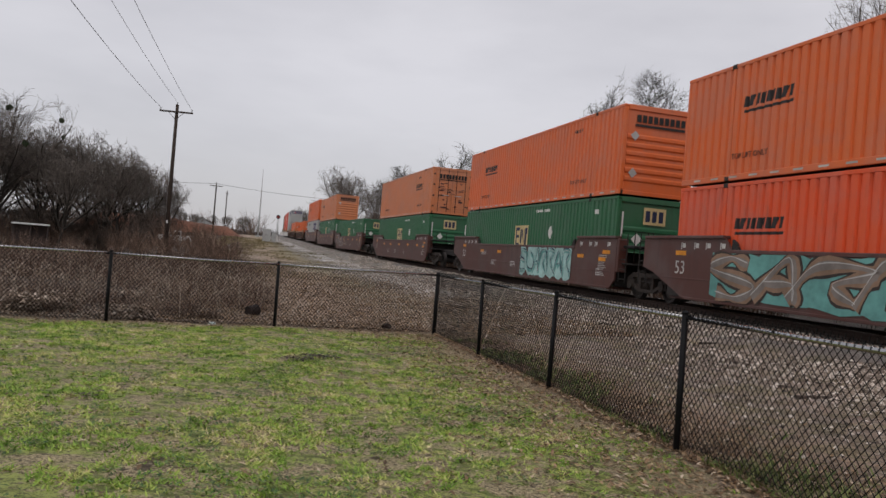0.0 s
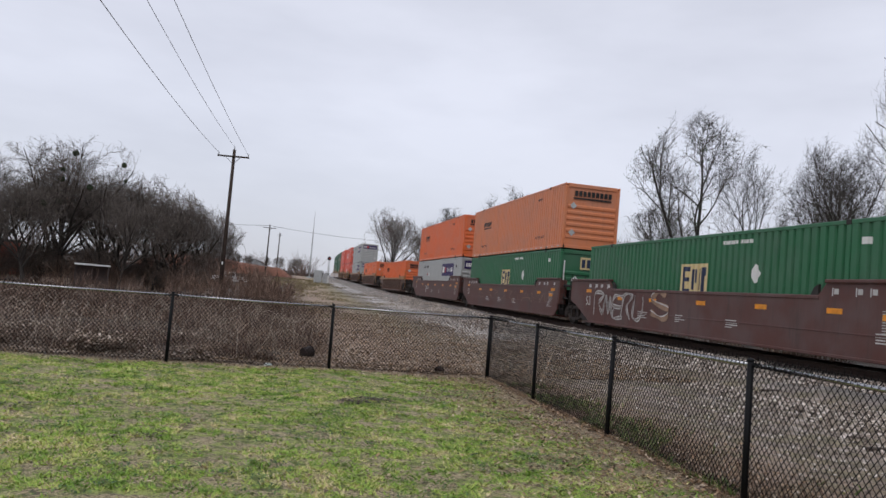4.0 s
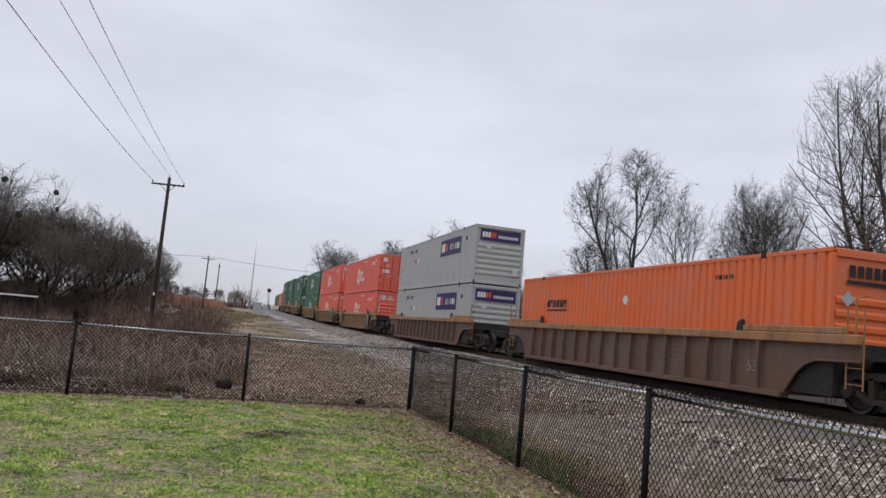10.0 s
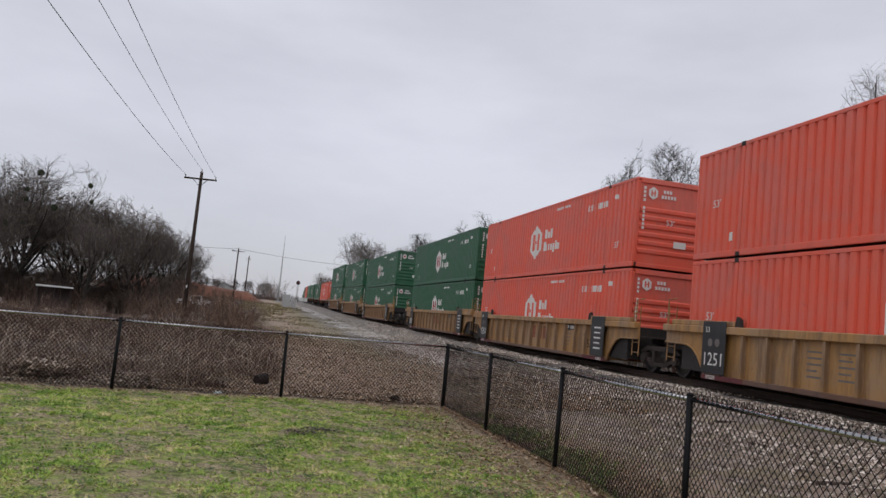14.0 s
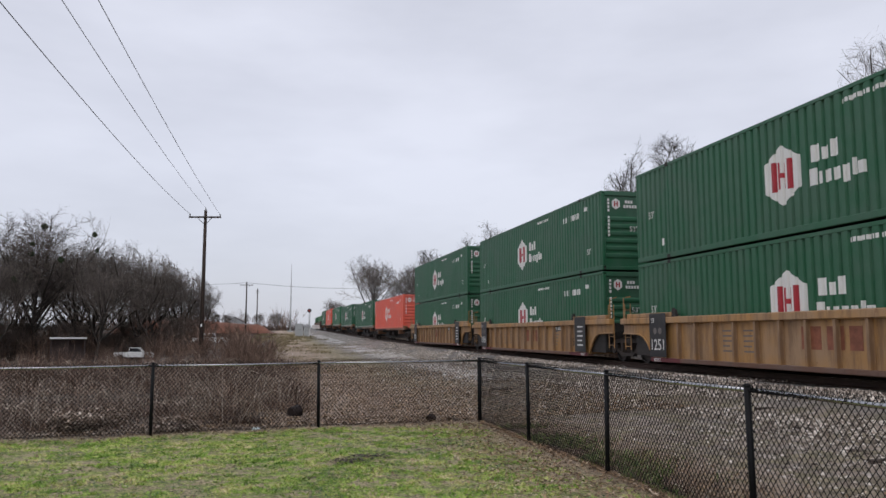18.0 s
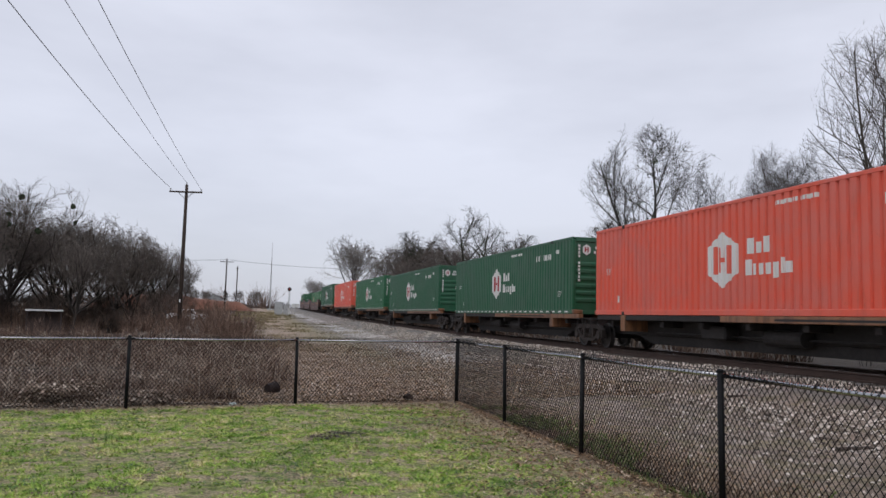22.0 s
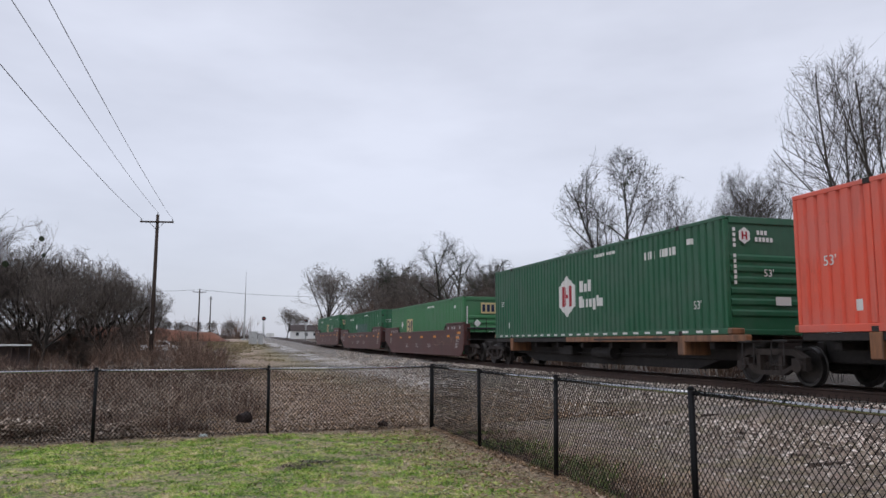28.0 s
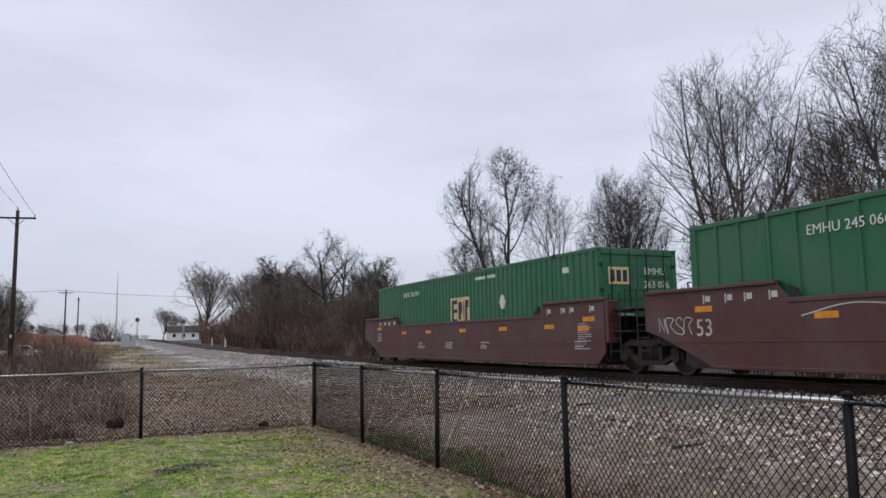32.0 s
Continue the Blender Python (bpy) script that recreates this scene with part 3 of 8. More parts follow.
# Railway track
def railway_track():
    top = thing("railway_track", "single railway track of rusty rails on weathered timber ties", "railway track", "", "structure")
    for side in (-0.7525, 0.7525):
        g = Geo()
        prof = [(-0.036, 0.0), (0.036, 0.0), (0.036, -0.035), (0.012, -0.05), (0.012, -0.14), (0.07, -0.165), (0.07, -0.18), (-0.07, -0.18), (-0.07, -0.165), (-0.012, -0.14), (-0.012, -0.05), (-0.036, -0.035)]
        ss = [s for s in range(-110, 140, 5)] + list(range(140, 620, 20))
        for s in ss:
            for a, z in prof:
                g.v.append(tuple(rails(s, side + a, z - 0.002)[0]))
        k = len(prof)
        for i in range(len(ss) - 1):
            for j in range(k):
                q = (j + 1) % k
                g.f.append((i * k + j, i * k + q, (i + 1) * k + q, (i + 1) * k + j))
        me = g.mesh("rail", RAIL_SIDE)
        me.materials.append(POLISHED)
        for f in me.polygons:
            if f.normal.z > 0.9 and max(me.vertices[i].co.z for i in f.vertices) - min(me.vertices[i].co.z for i in f.vertices) < 0.6 and f.index % k == 0:
                f.material_index = 1
        part("rail", me, top)
    tie = Geo().box((-0.11, -1.3, -0.36), (0.11, 1.3, -0.182), 0.012).mesh("tie", TIE_WOOD)
    for i in range(290):
        s = -12 + i * 0.52
        p, h = rails(s)
        part("tie", tie, top, at=pose(*p, 0, 0, math.degrees(h) + random.uniform(-1, 1)))
    far = Geo()
    for i in range(500):
        p, h = rails(139 + i * 0.8)
        w = Vector((-math.sin(h), math.cos(h), 0)) * 1.3
        d = Vector((math.cos(h), math.sin(h), 0)) * 0.12
        z = Vector((0, 0, -0.18))
        far.prism([p - w - d + z, p + w - d + z, p + w + d + z, p - w + d + z], (0, 0, -0.16))
    tagged(part("far_ties", far.mesh("far_ties", TIE_WOOD), top), kind="stuff")


railway_track()


# Chain-link fence
CORNER = Vector((-1.72, 15.10, 0.04))
FENCE_A, FENCE_B = 3.61, -1.2
FENCE_H = 1.2


def chain_link_fence(label, angle, spots, start_post):
    """One straight run; spots are the distances of its posts from the corner."""
    top = thing("chain_link_fence", label, "fence", "fence runs round the lawn", at=Matrix.Translation(CORNER) @ pose(0, 0, 0, 0, 0, math.degrees(angle)))
    post = once("fence_post", lambda: Geo().tube([(0, 0, -0.3), (0, 0, FENCE_H + 0.01)], [0.03, 0.03], 12).mesh("post", VINYL, True))
    fat = once("corner_post", lambda: Geo().tube([(0, 0, -0.3), (0, 0, FENCE_H + 0.03)], [0.04, 0.04], 12).mesh("post", VINYL, True))
    cap = once("post_cap", lambda: Geo().tube([(0, 0, FENCE_H + 0.0), (0, 0, FENCE_H + 0.02), (0, 0, FENCE_H + 0.03)], [0.033, 0.031, 0.012], 12).mesh("post_cap", VINYL, True))
    slope = -0.004 if angle > 0 else 0.004
    for i, d in enumerate(spots):
        if i == 0 and not start_post:
            continue
        lean = random.uniform(-0.8, 0.8)
        ob = part("post", fat if i == 0 else post, top, at=pose(d, 0, slope * d, lean, random.uniform(-0.6, 0.6), 0))
        part("post_cap", cap, ob)
    for a, b in zip(spots[:-1], spots[1:]):
        za, zb = slope * a + FENCE_H - 0.03, slope * b + FENCE_H - 0.03
        mid = ((a + b) / 2, 0.0, (za + zb) / 2 - 0.008)
        part("top_rail", Geo().tube([(a, 0, za), mid, (b, 0, zb)], [0.021] * 3, 10).mesh("top_rail", RAIL_VINYL, True), top)
        # woven fabric: zigzag wires that hook into one another, on the outer face of the posts
        g = Geo()
        step_x, off = 0.066, -0.034 if angle > 0 else 0.034
        n = int((b - a) / step_x)
        for i in range(n):
            x = a + 0.03 + i * step_x
            z0 = slope * x + 0.02
            for lean in (1, -1):
                x1 = x + lean * FENCE_H * 0.86
                lo, hi = 0.0, 1.0
                if x1 < a:
                    hi = (x - a) / (x - x1)
                if x1 > b:
                    hi = (b - x) / (x1 - x)
                q = lambda t, y: (x + (x1 - x) * t, y, z0 + t * FENCE_H * 1.0)
                y = off + lean * 0.003
                g.tube([q(lo, y), q(hi, y)], [0.004, 0.004], 3, False)
                # the wire that starts on the frame's upright where a slanting one was cut off
                if hi < 1:
                    xe = b if x1 < a else a
                    g.tube([(xe, y, z0 + hi * FENCE_H), (xe + (x1 - x) * (1 - hi), y, z0 + FENCE_H)], [0.004, 0.004], 3, False)
            zr = slope * x + FENCE_H - 0.03
            g.tube([(x - 0.012, off, zr - 0.02), (x - 0.006, off * 0.7, zr + 0.02), (x, -off * 0.1, zr + 0.0255), (x + 0.006, -off * 0.66, zr + 0.012), (x + 0.008, -off * 0.74, zr - 0.008)], [0.0035] * 5, 3, False)
            g.tube([(x, off, z0 + FENCE_H - 0.015), (x + 0.012, off - 0.004, z0 + FENCE_H + 0.03)], [0.003, 0.002], 3, False)
            g.tube([(x, off, z0 + FENCE_H - 0.015), (x - 0.012, off + 0.004, z0 + FENCE_H + 0.028)], [0.003, 0.002], 3, False)
        part("wire_mesh", g.mesh("wire_mesh", WIRE), top, "woven black chain-link fabric")
        part("tension_wire", Geo().tube([(a, off, slope * a + 0.05), (b, off, slope * b + 0.05)], [0.0025, 0.0025], 4).mesh("tension_wire", WIRE), top)
    tie_mesh = once("wire_tie", lambda: Geo().tube([(0, -0.045, 0.0), (0, 0.0, 0.03), (0, 0.045, 0.0)], [0.003] * 3, 4).mesh("wire_tie", WIRE))
    for a, b in zip(spots[:-1], spots[1:]):
        for k in (0.2, 0.4, 0.6, 0.8):
            x = a + (b - a) * k
            part("wire_tie", tie_mesh, top, at=pose(x, 0, slope * x + FENCE_H - 0.04, 0, 0, 0))


chain_link_fence("low black chain-link fence with round posts along dry weeds", FENCE_A, [0, 3.16, 6.03, 9.35, 12.3, 15.2, 18.1], True)
chain_link_fence("low black chain-link fence with wet top rail beside the gravel", FENCE_B, [0, 2.89, 5.79, 8.69, 11.59, 14.49, 17.4, 20.3], False)


# Lawn and litter
def scatter(name, label, category, material, count, place, make):
    """Many loose pieces in one mesh; place gives u, v and make a set of corners round a spot."""
    vs, fs = [], []
    for _ in range(count):
        spot = place()
        if spot is None:
            continue
        pts, faces = make(*spot)
        k = len(vs)
        vs += pts
        fs += [tuple(k + i for i in f) for f in faces]
    me = bpy.data.meshes.new(name)
    me.from_pydata(vs, [], fs)
    me.materials.append(material)
    return tagged(new(name, me), label, category, "", "stuff")


rnd = random.Random(7)


def edge_u(v):
    return 14.72 + (v - 3.8) * 0.1016


def in_lawn():
    u, v = rnd.uniform(3.2, 14.7), rnd.uniform(-8.5, 3.7)
    if u > edge_u(v) - 0.1:
        return None
    w = 0.55 * noise.noise(Vector((u * 0.7, v * 0.7, 5))) + 0.8 * noise.noise(Vector((u * 2.6, v * 2.6, 9))) + 0.8 * noise.noise(Vector((u * 8.0, v * 8.0, 4)))
    wear = smooth(v, -0.2, 3.5) * 0.42 + smooth(u - edge_u(v), -0.9, -0.1) * 0.5
    if rnd.random() < 0.52 + wear * 0.75 - w * 1.9:
        return None
    return u, v


def blade(u, v):
    p = on_ground(u, v, -0.005)
    h, a = rnd.uniform(0.012, 0.04), rnd.uniform(0, 6.283)
    w = rnd.uniform(0.005, 0.012)
    dx, dy = math.cos(a) * w, math.sin(a) * w
    tip = (p.x + rnd.uniform(-0.06, 0.06), p.y + rnd.uniform(-0.06, 0.06), p.z + h)
    return [(p.x - dx, p.y - dy, p.z), (p.x + dx, p.y + dy, p.z), tip], [(0, 1, 2)]


scatter("grass", "short patchy winter grass, green and straw-coloured", "grass", GRASS, 400000, in_lawn, blade)


def flat_leaf(lo, hi, lift):
    def make(u, v):
        p = on_ground(u, v, lift)
        s, a = rnd.uniform(lo, hi), rnd.uniform(0, 6.283)
        c, d = math.cos(a), math.sin(a)
        tilt = rnd.uniform(-0.5, 0.5)
        ring = []
        for x, y in ((-1, 0), (0, -0.45), (1, 0), (0, 0.45)):
            ring.append((p.x + s * (x * c - y * d), p.y + s * (x * d + y * c), p.z + s * (tilt * x + 0.35 * abs(y)) + 0.3 * s))
        return ring, [(0, 1, 2), (0, 2, 3)]
    return make


def near_fence():
    k = rnd.random()
    if k < 0.45:
        return rnd.uniform(0, 14.6), 3.5 + rnd.gauss(0, 0.75)
    if k < 0.72:
        v = rnd.uniform(-14, 3.8)
        return edge_u(v) + rnd.gauss(0.2, 0.5), v
    u, v = rnd.uniform(1.5, 14.5), rnd.uniform(-10, 3.7)
    return (u, v) if rnd.random() < 0.12 + 0.8 * smooth(v, -2.5, 3) * (0.5 + 1.2 * noise.noise(Vector((u * 0.9, v * 0.9, 17)))) else None


scatter("fallen_leaves", "dry brown fallen leaves on the grass", "leaves", LEAVES, 25000, near_fence, flat_leaf(0.012, 0.04, 0.008))


def clover_spot():
    u, v = rnd.uniform(1.5, 13.5), rnd.uniform(-9, 3.2)
    return (u, v) if noise.noise(Vector((u * 1.3, v * 1.3, 21))) > 0.08 and noise.noise(Vector((u * 5, v * 5, 2))) > -0.05 else None


scatter("clover", "low dark green clover patches in the lawn", "clover", CLOVER, 90000, clover_spot, flat_leaf(0.009, 0.024, 0.024))


def weed_verge():
    return rnd.uniform(1.0, 13.5), 3.85 + abs(rnd.gauss(0, 0.45))


def tall_blade(lo, hi, lean, wide):
    def make(u, v):
        p = on_ground(u, v, -0.02)
        h, a = rnd.uniform(lo, hi), rnd.uniform(0, 6.283)
        w = rnd.uniform(0.5, 1.0) * wide
        dx, dy = math.cos(a) * w, math.sin(a) * w
        lx, ly = rnd.gauss(0, lean) * h, rnd.gauss(0, lean) * h
        m = (p.x + lx * 0.35, p.y + ly * 0.35, p.z + h * 0.55)
        t = (p.x + lx, p.y + ly, p.z + h * rnd.uniform(0.75, 1.0))
        return [(p.x - dx, p.y - dy, p.z), (p.x + dx, p.y + dy, p.z), (m[0] + dx * 0.7, m[1] + dy * 0.7, m[2]), (m[0] - dx * 0.7, m[1] - dy * 0.7, m[2]), t], [(0, 1, 2, 3), (3, 2, 4)]
    return make


scatter("verge_weeds", "low green weeds along the foot of the fence", "weeds", WEEDS, 8000, lambda: (lambda u, v: (u, v) if noise.noise(Vector((u * 0.9, v, 2))) > -0.02 else None)(*weed_verge()), tall_blade(0.03, 0.15, 0.8, 0.015))
scatter("verge_stalks", "dead stalks along the foot of the fence", "weeds", BRUSH, 5200, weed_verge, tall_blade(0.04, 0.16, 0.9, 0.007))
scatter("verge_leaves", "brown fallen leaves caught along the foot of the fence", "leaves", LEAVES, 16000, lambda: (rnd.uniform(0.5, 14.8), 3.75 + abs(rnd.gauss(0, 0.6))), flat_leaf(0.012, 0.036, 0.012))


# Dry brush behind the far fence
def brush_spot():
    k = rnd.random()
    u = 15.3 + 30 * k * k
    v = 0.6 - rnd.random() ** 1.2 * (14 + u * 0.6) + rnd.gauss(0, 0.25)
    u += edge_u(v) - edge_u(0)
    if noise.noise(Vector((u * 0.25, v * 0.25, 1))) < -0.28 and rnd.random() < 0.8:
        return None
    if noise.noise(Vector((u * 1.3, v * 1.3, 6))) < -0.1 and rnd.random() < 0.7 or (u - 16.4) ** 2 + (v - 0.4) ** 2 < 1.7:
        return None
    return u, v


def brush_stem(u, v):
    hi = 0.3 + 0.6 * smooth(u, 15, 24) * (0.6 + 0.8 * noise.noise(Vector((u * 0.3, v * 0.3, 4))))
    return tall_blade(0.10, max(0.26, hi), 0.85, 0.007 + 0.0006 * max(0, u - 15))(u, v)


scatter("dry_brush", "tangle of dry brown weeds and brambles", "brush", BRUSH, 62000, brush_spot, brush_stem)
def pale_heap():
    v = rnd.uniform(-13, -1.5)
    u = edge_u(v) + 0.35 + abs(rnd.gauss(0, 1.6))
    return (u, v) if noise.noise(Vector((u * 0.6, v * 0.6, 12))) > 0.0 else None


scatter("dead_plants", "pale collapsed dead plants against the fence", "plants", LITTER, 17000, pale_heap, lambda u, v: flat_leaf(0.03, 0.09, rnd.uniform(0.0, 0.25))(u, v))


def canes():
    g = Geo()
    for _ in range(4600):
        spot = brush_spot()
        if spot is None or spot[0] > 36:
            continue
        p = on_ground(*spot)
        a, far, high = rnd.uniform(0, 6.283), rnd.uniform(0.3, 1.1), rnd.uniform(0.25, 0.85)
        d = Vector((math.cos(a) * far, math.sin(a) * far, 0))
        r = rnd.uniform(0.004, 0.009)
        g.tube([p, p + d * 0.3 + Vector((0, 0, high * 0.8)), p + d * 0.7 + Vector((0, 0, high)), p + d * 1.1 + Vector((0, 0, high * 0.75))], [r, r, r * 0.8, r * 0.4], 3, False)
    m = islands("pale_canes", [(0.0, (0.16, 0.11, 0.08)), (0.6, (0.33, 0.26, 0.2)), (1.0, (0.55, 0.47, 0.38))], 0.8)
    tagged(new("brambles", g.mesh("brambles", m)), "arching pale bramble canes over the brush", "brambles", "", "stuff")


canes()
scatter("leaf_litter", "pale dead leaves and stalks below the brush", "leaves", LITTER, 15000,
        lambda: (lambda v: (edge_u(v) + 0.25 + abs(rnd.gauss(0, 1.3)), v))(rnd.uniform(-15, 3.5)) if rnd.random() < 0.75 else (rnd.uniform(15, 30), rnd.uniform(-6, 6)), flat_leaf(0.015, 0.05, 0.01))


# Gravel and ballast stones
def stones(name, label, count, u_of, v_of, lo, hi, material=STONES):
    r = np.random.RandomState(len(name))
    u, v = u_of(r, count), v_of(r, count)
    if name in ("gravel", "ballast"):
        keep = np.array([noise.noise(Vector((a * 0.22, b * 0.9, 3))) + 0.5 * noise.noise(Vector((a * 0.9, b * 2.0, 8))) < 0.12 + 0.5 * (a < 9) for a, b in zip(u, v)])
        u, v = u[keep], v[keep]
        count = len(u)
    size = r.uniform(lo, hi, count)
    z = np.array([ground_z(a, b) for a, b in zip(u, v)])
    mid = np.stack([u * UX + v * VX, u * UY + v * VY, z + size * 0.15], 1)
    base = np.array([(1, 0, 0), (-1, 0, 0), (0, 1, 0), (0, -1, 0), (0, 0, 0.7), (0, 0, -0.7)], float)
    a = r.uniform(0, 6.283, count)
    co, si = np.cos(a), np.sin(a)
    pts = base[None] * (1 + r.uniform(-0.35, 0.35, (count, 6, 1))) + r.uniform(-0.25, 0.25, (count, 6, 3))
    x, y = pts[..., 0] * co[:, None] - pts[..., 1] * si[:, None], pts[..., 0] * si[:, None] + pts[..., 1] * co[:, None]
    pts = np.stack([x, y, pts[..., 2]], -1) * size[:, None, None] + mid[:, None]
    f = np.array([(0, 2, 4), (2, 1, 4), (1, 3, 4), (3, 0, 4), (2, 0, 5), (1, 2, 5), (3, 1, 5), (0, 3, 5)][:4])
    faces = (f[None] + 6 * np.arange(count)[:, None, None]).reshape(-1, 3)
    return tagged(new(name, raw_mesh(name, pts.reshape(-1, 3), faces, material)), label, "stones", "", "stuff")


stones("ballast", "crushed grey ballast stones heaped along the rails", 70000, lambda r, n: -12 + 115 * r.beta(1.1, 2.6, n), lambda r, n: 12.7 - r.triangular(-2.6, 2.6, 5.6, n), 0.022, 0.052)
scatter("lane_leaves", "flattened brown leaves and dead grass on the dirt lane", "leaves", LEAVES, 26000, lambda: (14.9 + 26 * rnd.random() ** 1.5, rnd.uniform(-1.5, 8.5)), flat_leaf(0.015, 0.06, 0.01))


def tuft_spot():
    u, v = 15.2 + 32 * rnd.random() ** 1.5, rnd.uniform(-1.0, 9.5)
    return (u, v) if noise.noise(Vector((u * 0.45, v * 0.45, 31))) > 0.02 - 0.25 * (v < 3) else None


scatter("dead_grass", "thin tufts of dead straw-coloured grass on the gravel", "grass", BRUSH, 22000, tuft_spot, lambda u, v: tall_blade(0.02, 0.09 + 0.002 * u, 1.2, 0.006 + 0.0005 * (u - 15))(u, v))


def far_tuft():
    u = 34 + 116 * rnd.random() ** 1.3
    v = rnd.uniform(-3.0, 9.2)
    return (u, v) if noise.noise(Vector((u * 0.22, v * 0.35, 41))) > -0.02 + 0.09 * (v - 3) * (v > 3) else None


scatter("rough_grass", "rough olive and straw-coloured grass beside the track", "grass", LANE_GRASS, 34000, far_tuft, lambda u, v: tall_blade(0.05, 0.12 + 0.0022 * u, 0.9, 0.008 + 0.0004 * (u - 30))(u, v))
stones("lane_stones", "scattered pale stones on the dirt lane", 5000, lambda r, n: 15.5 + 60 * r.beta(1.0, 1.8, n), lambda r, n: r.triangular(0.5, 10, 10.5, n), 0.015, 0.05)
stones("gravel", "loose wet grey gravel between fence and railway", 30000, lambda r, n: -4 + 40 * r.beta(1.1, 2.4, n), lambda r, n: 10.6 - r.exponential(2.0, n).clip(0, 6.4), 0.010, 0.036)


stones("pale_gravel", "streak of pale wet gravel along the dirt lane", 5000, lambda r, n: r.uniform(26, 62, n), lambda r, n: 7.6 + 0.5 * np.sin(np.arange(n) * 0.37) + r.normal(0, 0.3, n), 0.02, 0.07, PALE_STONES)


# Loose things on the ground beyond the fence
def loose_timber(u, v, length, turn, name="timber_scrap"):
    length *= 0.45
    g = Geo().box((-length / 2, -0.045, -0.03), (length / 2, 0.045, 0.03), 0.012)
    thing(name, "dark weathered scrap of timber lying on the gravel", "timber", "scraps on the gravel", at=Matrix.Translation(on_ground(u, v)) @ pose(0, 0, 0, 0, random.uniform(-3, 3), math.degrees(HEAD) + turn), mesh=g.mesh(name, TIE_WOOD))


for u, v, length, turn in ((17.2, 9.0, 1.3, 70), (13.6, 9.4, 1.1, 65), (8.4, 7.4, 1.5, 100), (22.0, 6.4, 1.2, 50), (11.0, 8.2, 0.7, 20)):
    loose_timber(u, v, length, turn)


def rusty_bucket():
    at = Matrix.Translation(on_ground(16.6, 0.3, 0.10)) @ pose(0, 0, 0, 82, 0, 150) @ Matrix.Scale(0.55, 4)
    top = thing("bucket", "rusty dark bucket lying on its side in the litter", "bucket", at=at)
    g = Geo()
    ring = [(0.2, -0.2), (0.235, 0.2), (0.245, 0.2), (0.222, 0.18), (0.19, -0.18)]
    n = 20
    for k in range(n):
        t = 2 * math.pi * k / n
        g.v += [(r * math.cos(t), r * math.sin(t), z) for r, z in ring]
    for k in range(n):
        m = (k + 1) % n
        for j in range(4):
            g.f.append((5 * k + j, 5 * m + j, 5 * m + j + 1, 5 * k + j + 1))
    g.f.append(tuple(5 * k for k in range(n)))
    part("shell", g.mesh("shell", plain("rusty_tin", (0.018, 0.009, 0.007), 0.8, 0.0, 0.5, 9)), top)
    part("handle", Geo().tube([(0.235, 0, 0.18), (0.2, 0.1, 0.3), (0, 0.16, 0.36), (-0.2, 0.1, 0.3), (-0.235, 0, 0.18)], [0.006] * 5, 6).mesh("handle", IRON), top)


def crumpled(name, label, category, u, v, size, material, flat=0.5):
    bm = bmesh.new()
    bmesh.ops.create_icosphere(bm, subdivisions=3, radius=size)
    for q in bm.verts:
        q.co *= 1 + 0.55 * noise.noise(q.co * (2.2 / size) + Vector((u, v, 0)))
        q.co.z *= flat
    me = bpy.data.meshes.new(name)
    bm.to_mesh(me)
    bm.free()
    me.materials.append(material)
    thing(name, label, category, at=Matrix.Translation(on_ground(u, v, size * flat * 0.45)), mesh=me)


rusty_bucket()
crumpled("soil_clod", "dark clump of soil and roots beyond the fence", "soil", 15.25, 2.95, 0.10, plain("dark_soil", (0.03, 0.018, 0.013), 0.95, 0, 0.5, 15), 0.8)
crumpled("litter_wrapper", "crumpled pale blue and white wrapper at the fence foot", "litter", 14.5, -0.45, 0.065, plain("wrapper_plastic", (0.62, 0.74, 0.70), 0.35, 0, 0.4, 18), 0.5)
MUD_SPOTS = ((10.75, 1.15, 0.3), (10.4, 0.85, 0.25), (9.0, -3.0, 0.3), (7.6, -1.4, 0.25), (11.8, 2.4, 0.3), (8.2, -5.2, 0.3))


def mud_spot():
    u, v, r = MUD_SPOTS[min(rnd.randrange(8), 5) if rnd.random() < 0.5 else rnd.randrange(2)]
    return u + rnd.gauss(0, r * 0.4), v + rnd.gauss(0, r * 0.6)


scatter("mud", "dark clods of bare mud worn into the lawn", "mud", islands("wet_mud", [(0.0, (0.03, 0.022, 0.015)), (0.6, (0.07, 0.05, 0.035)), (1.0, (0.14, 0.10, 0.07))], 0.6), 700, mud_spot, flat_leaf(0.010, 0.035, 0.016))


# Trees
def spike(g, p, q, r):
    """A thin twig that runs out to a point: three faces."""
    d = q - p
    a = d.orthogonal().normalized() * r
    b = d.cross(a).normalized() * r
    k = len(g.v)
    g.v += [tuple(p + a), tuple(p - a * 0.5 + b * 0.87), tuple(p - a * 0.5 - b * 0.87), tuple(q)]
    g.f += [(k, k + 1, k + 3), (k + 1, k + 2, k + 3), (k + 2, k, k + 3)]


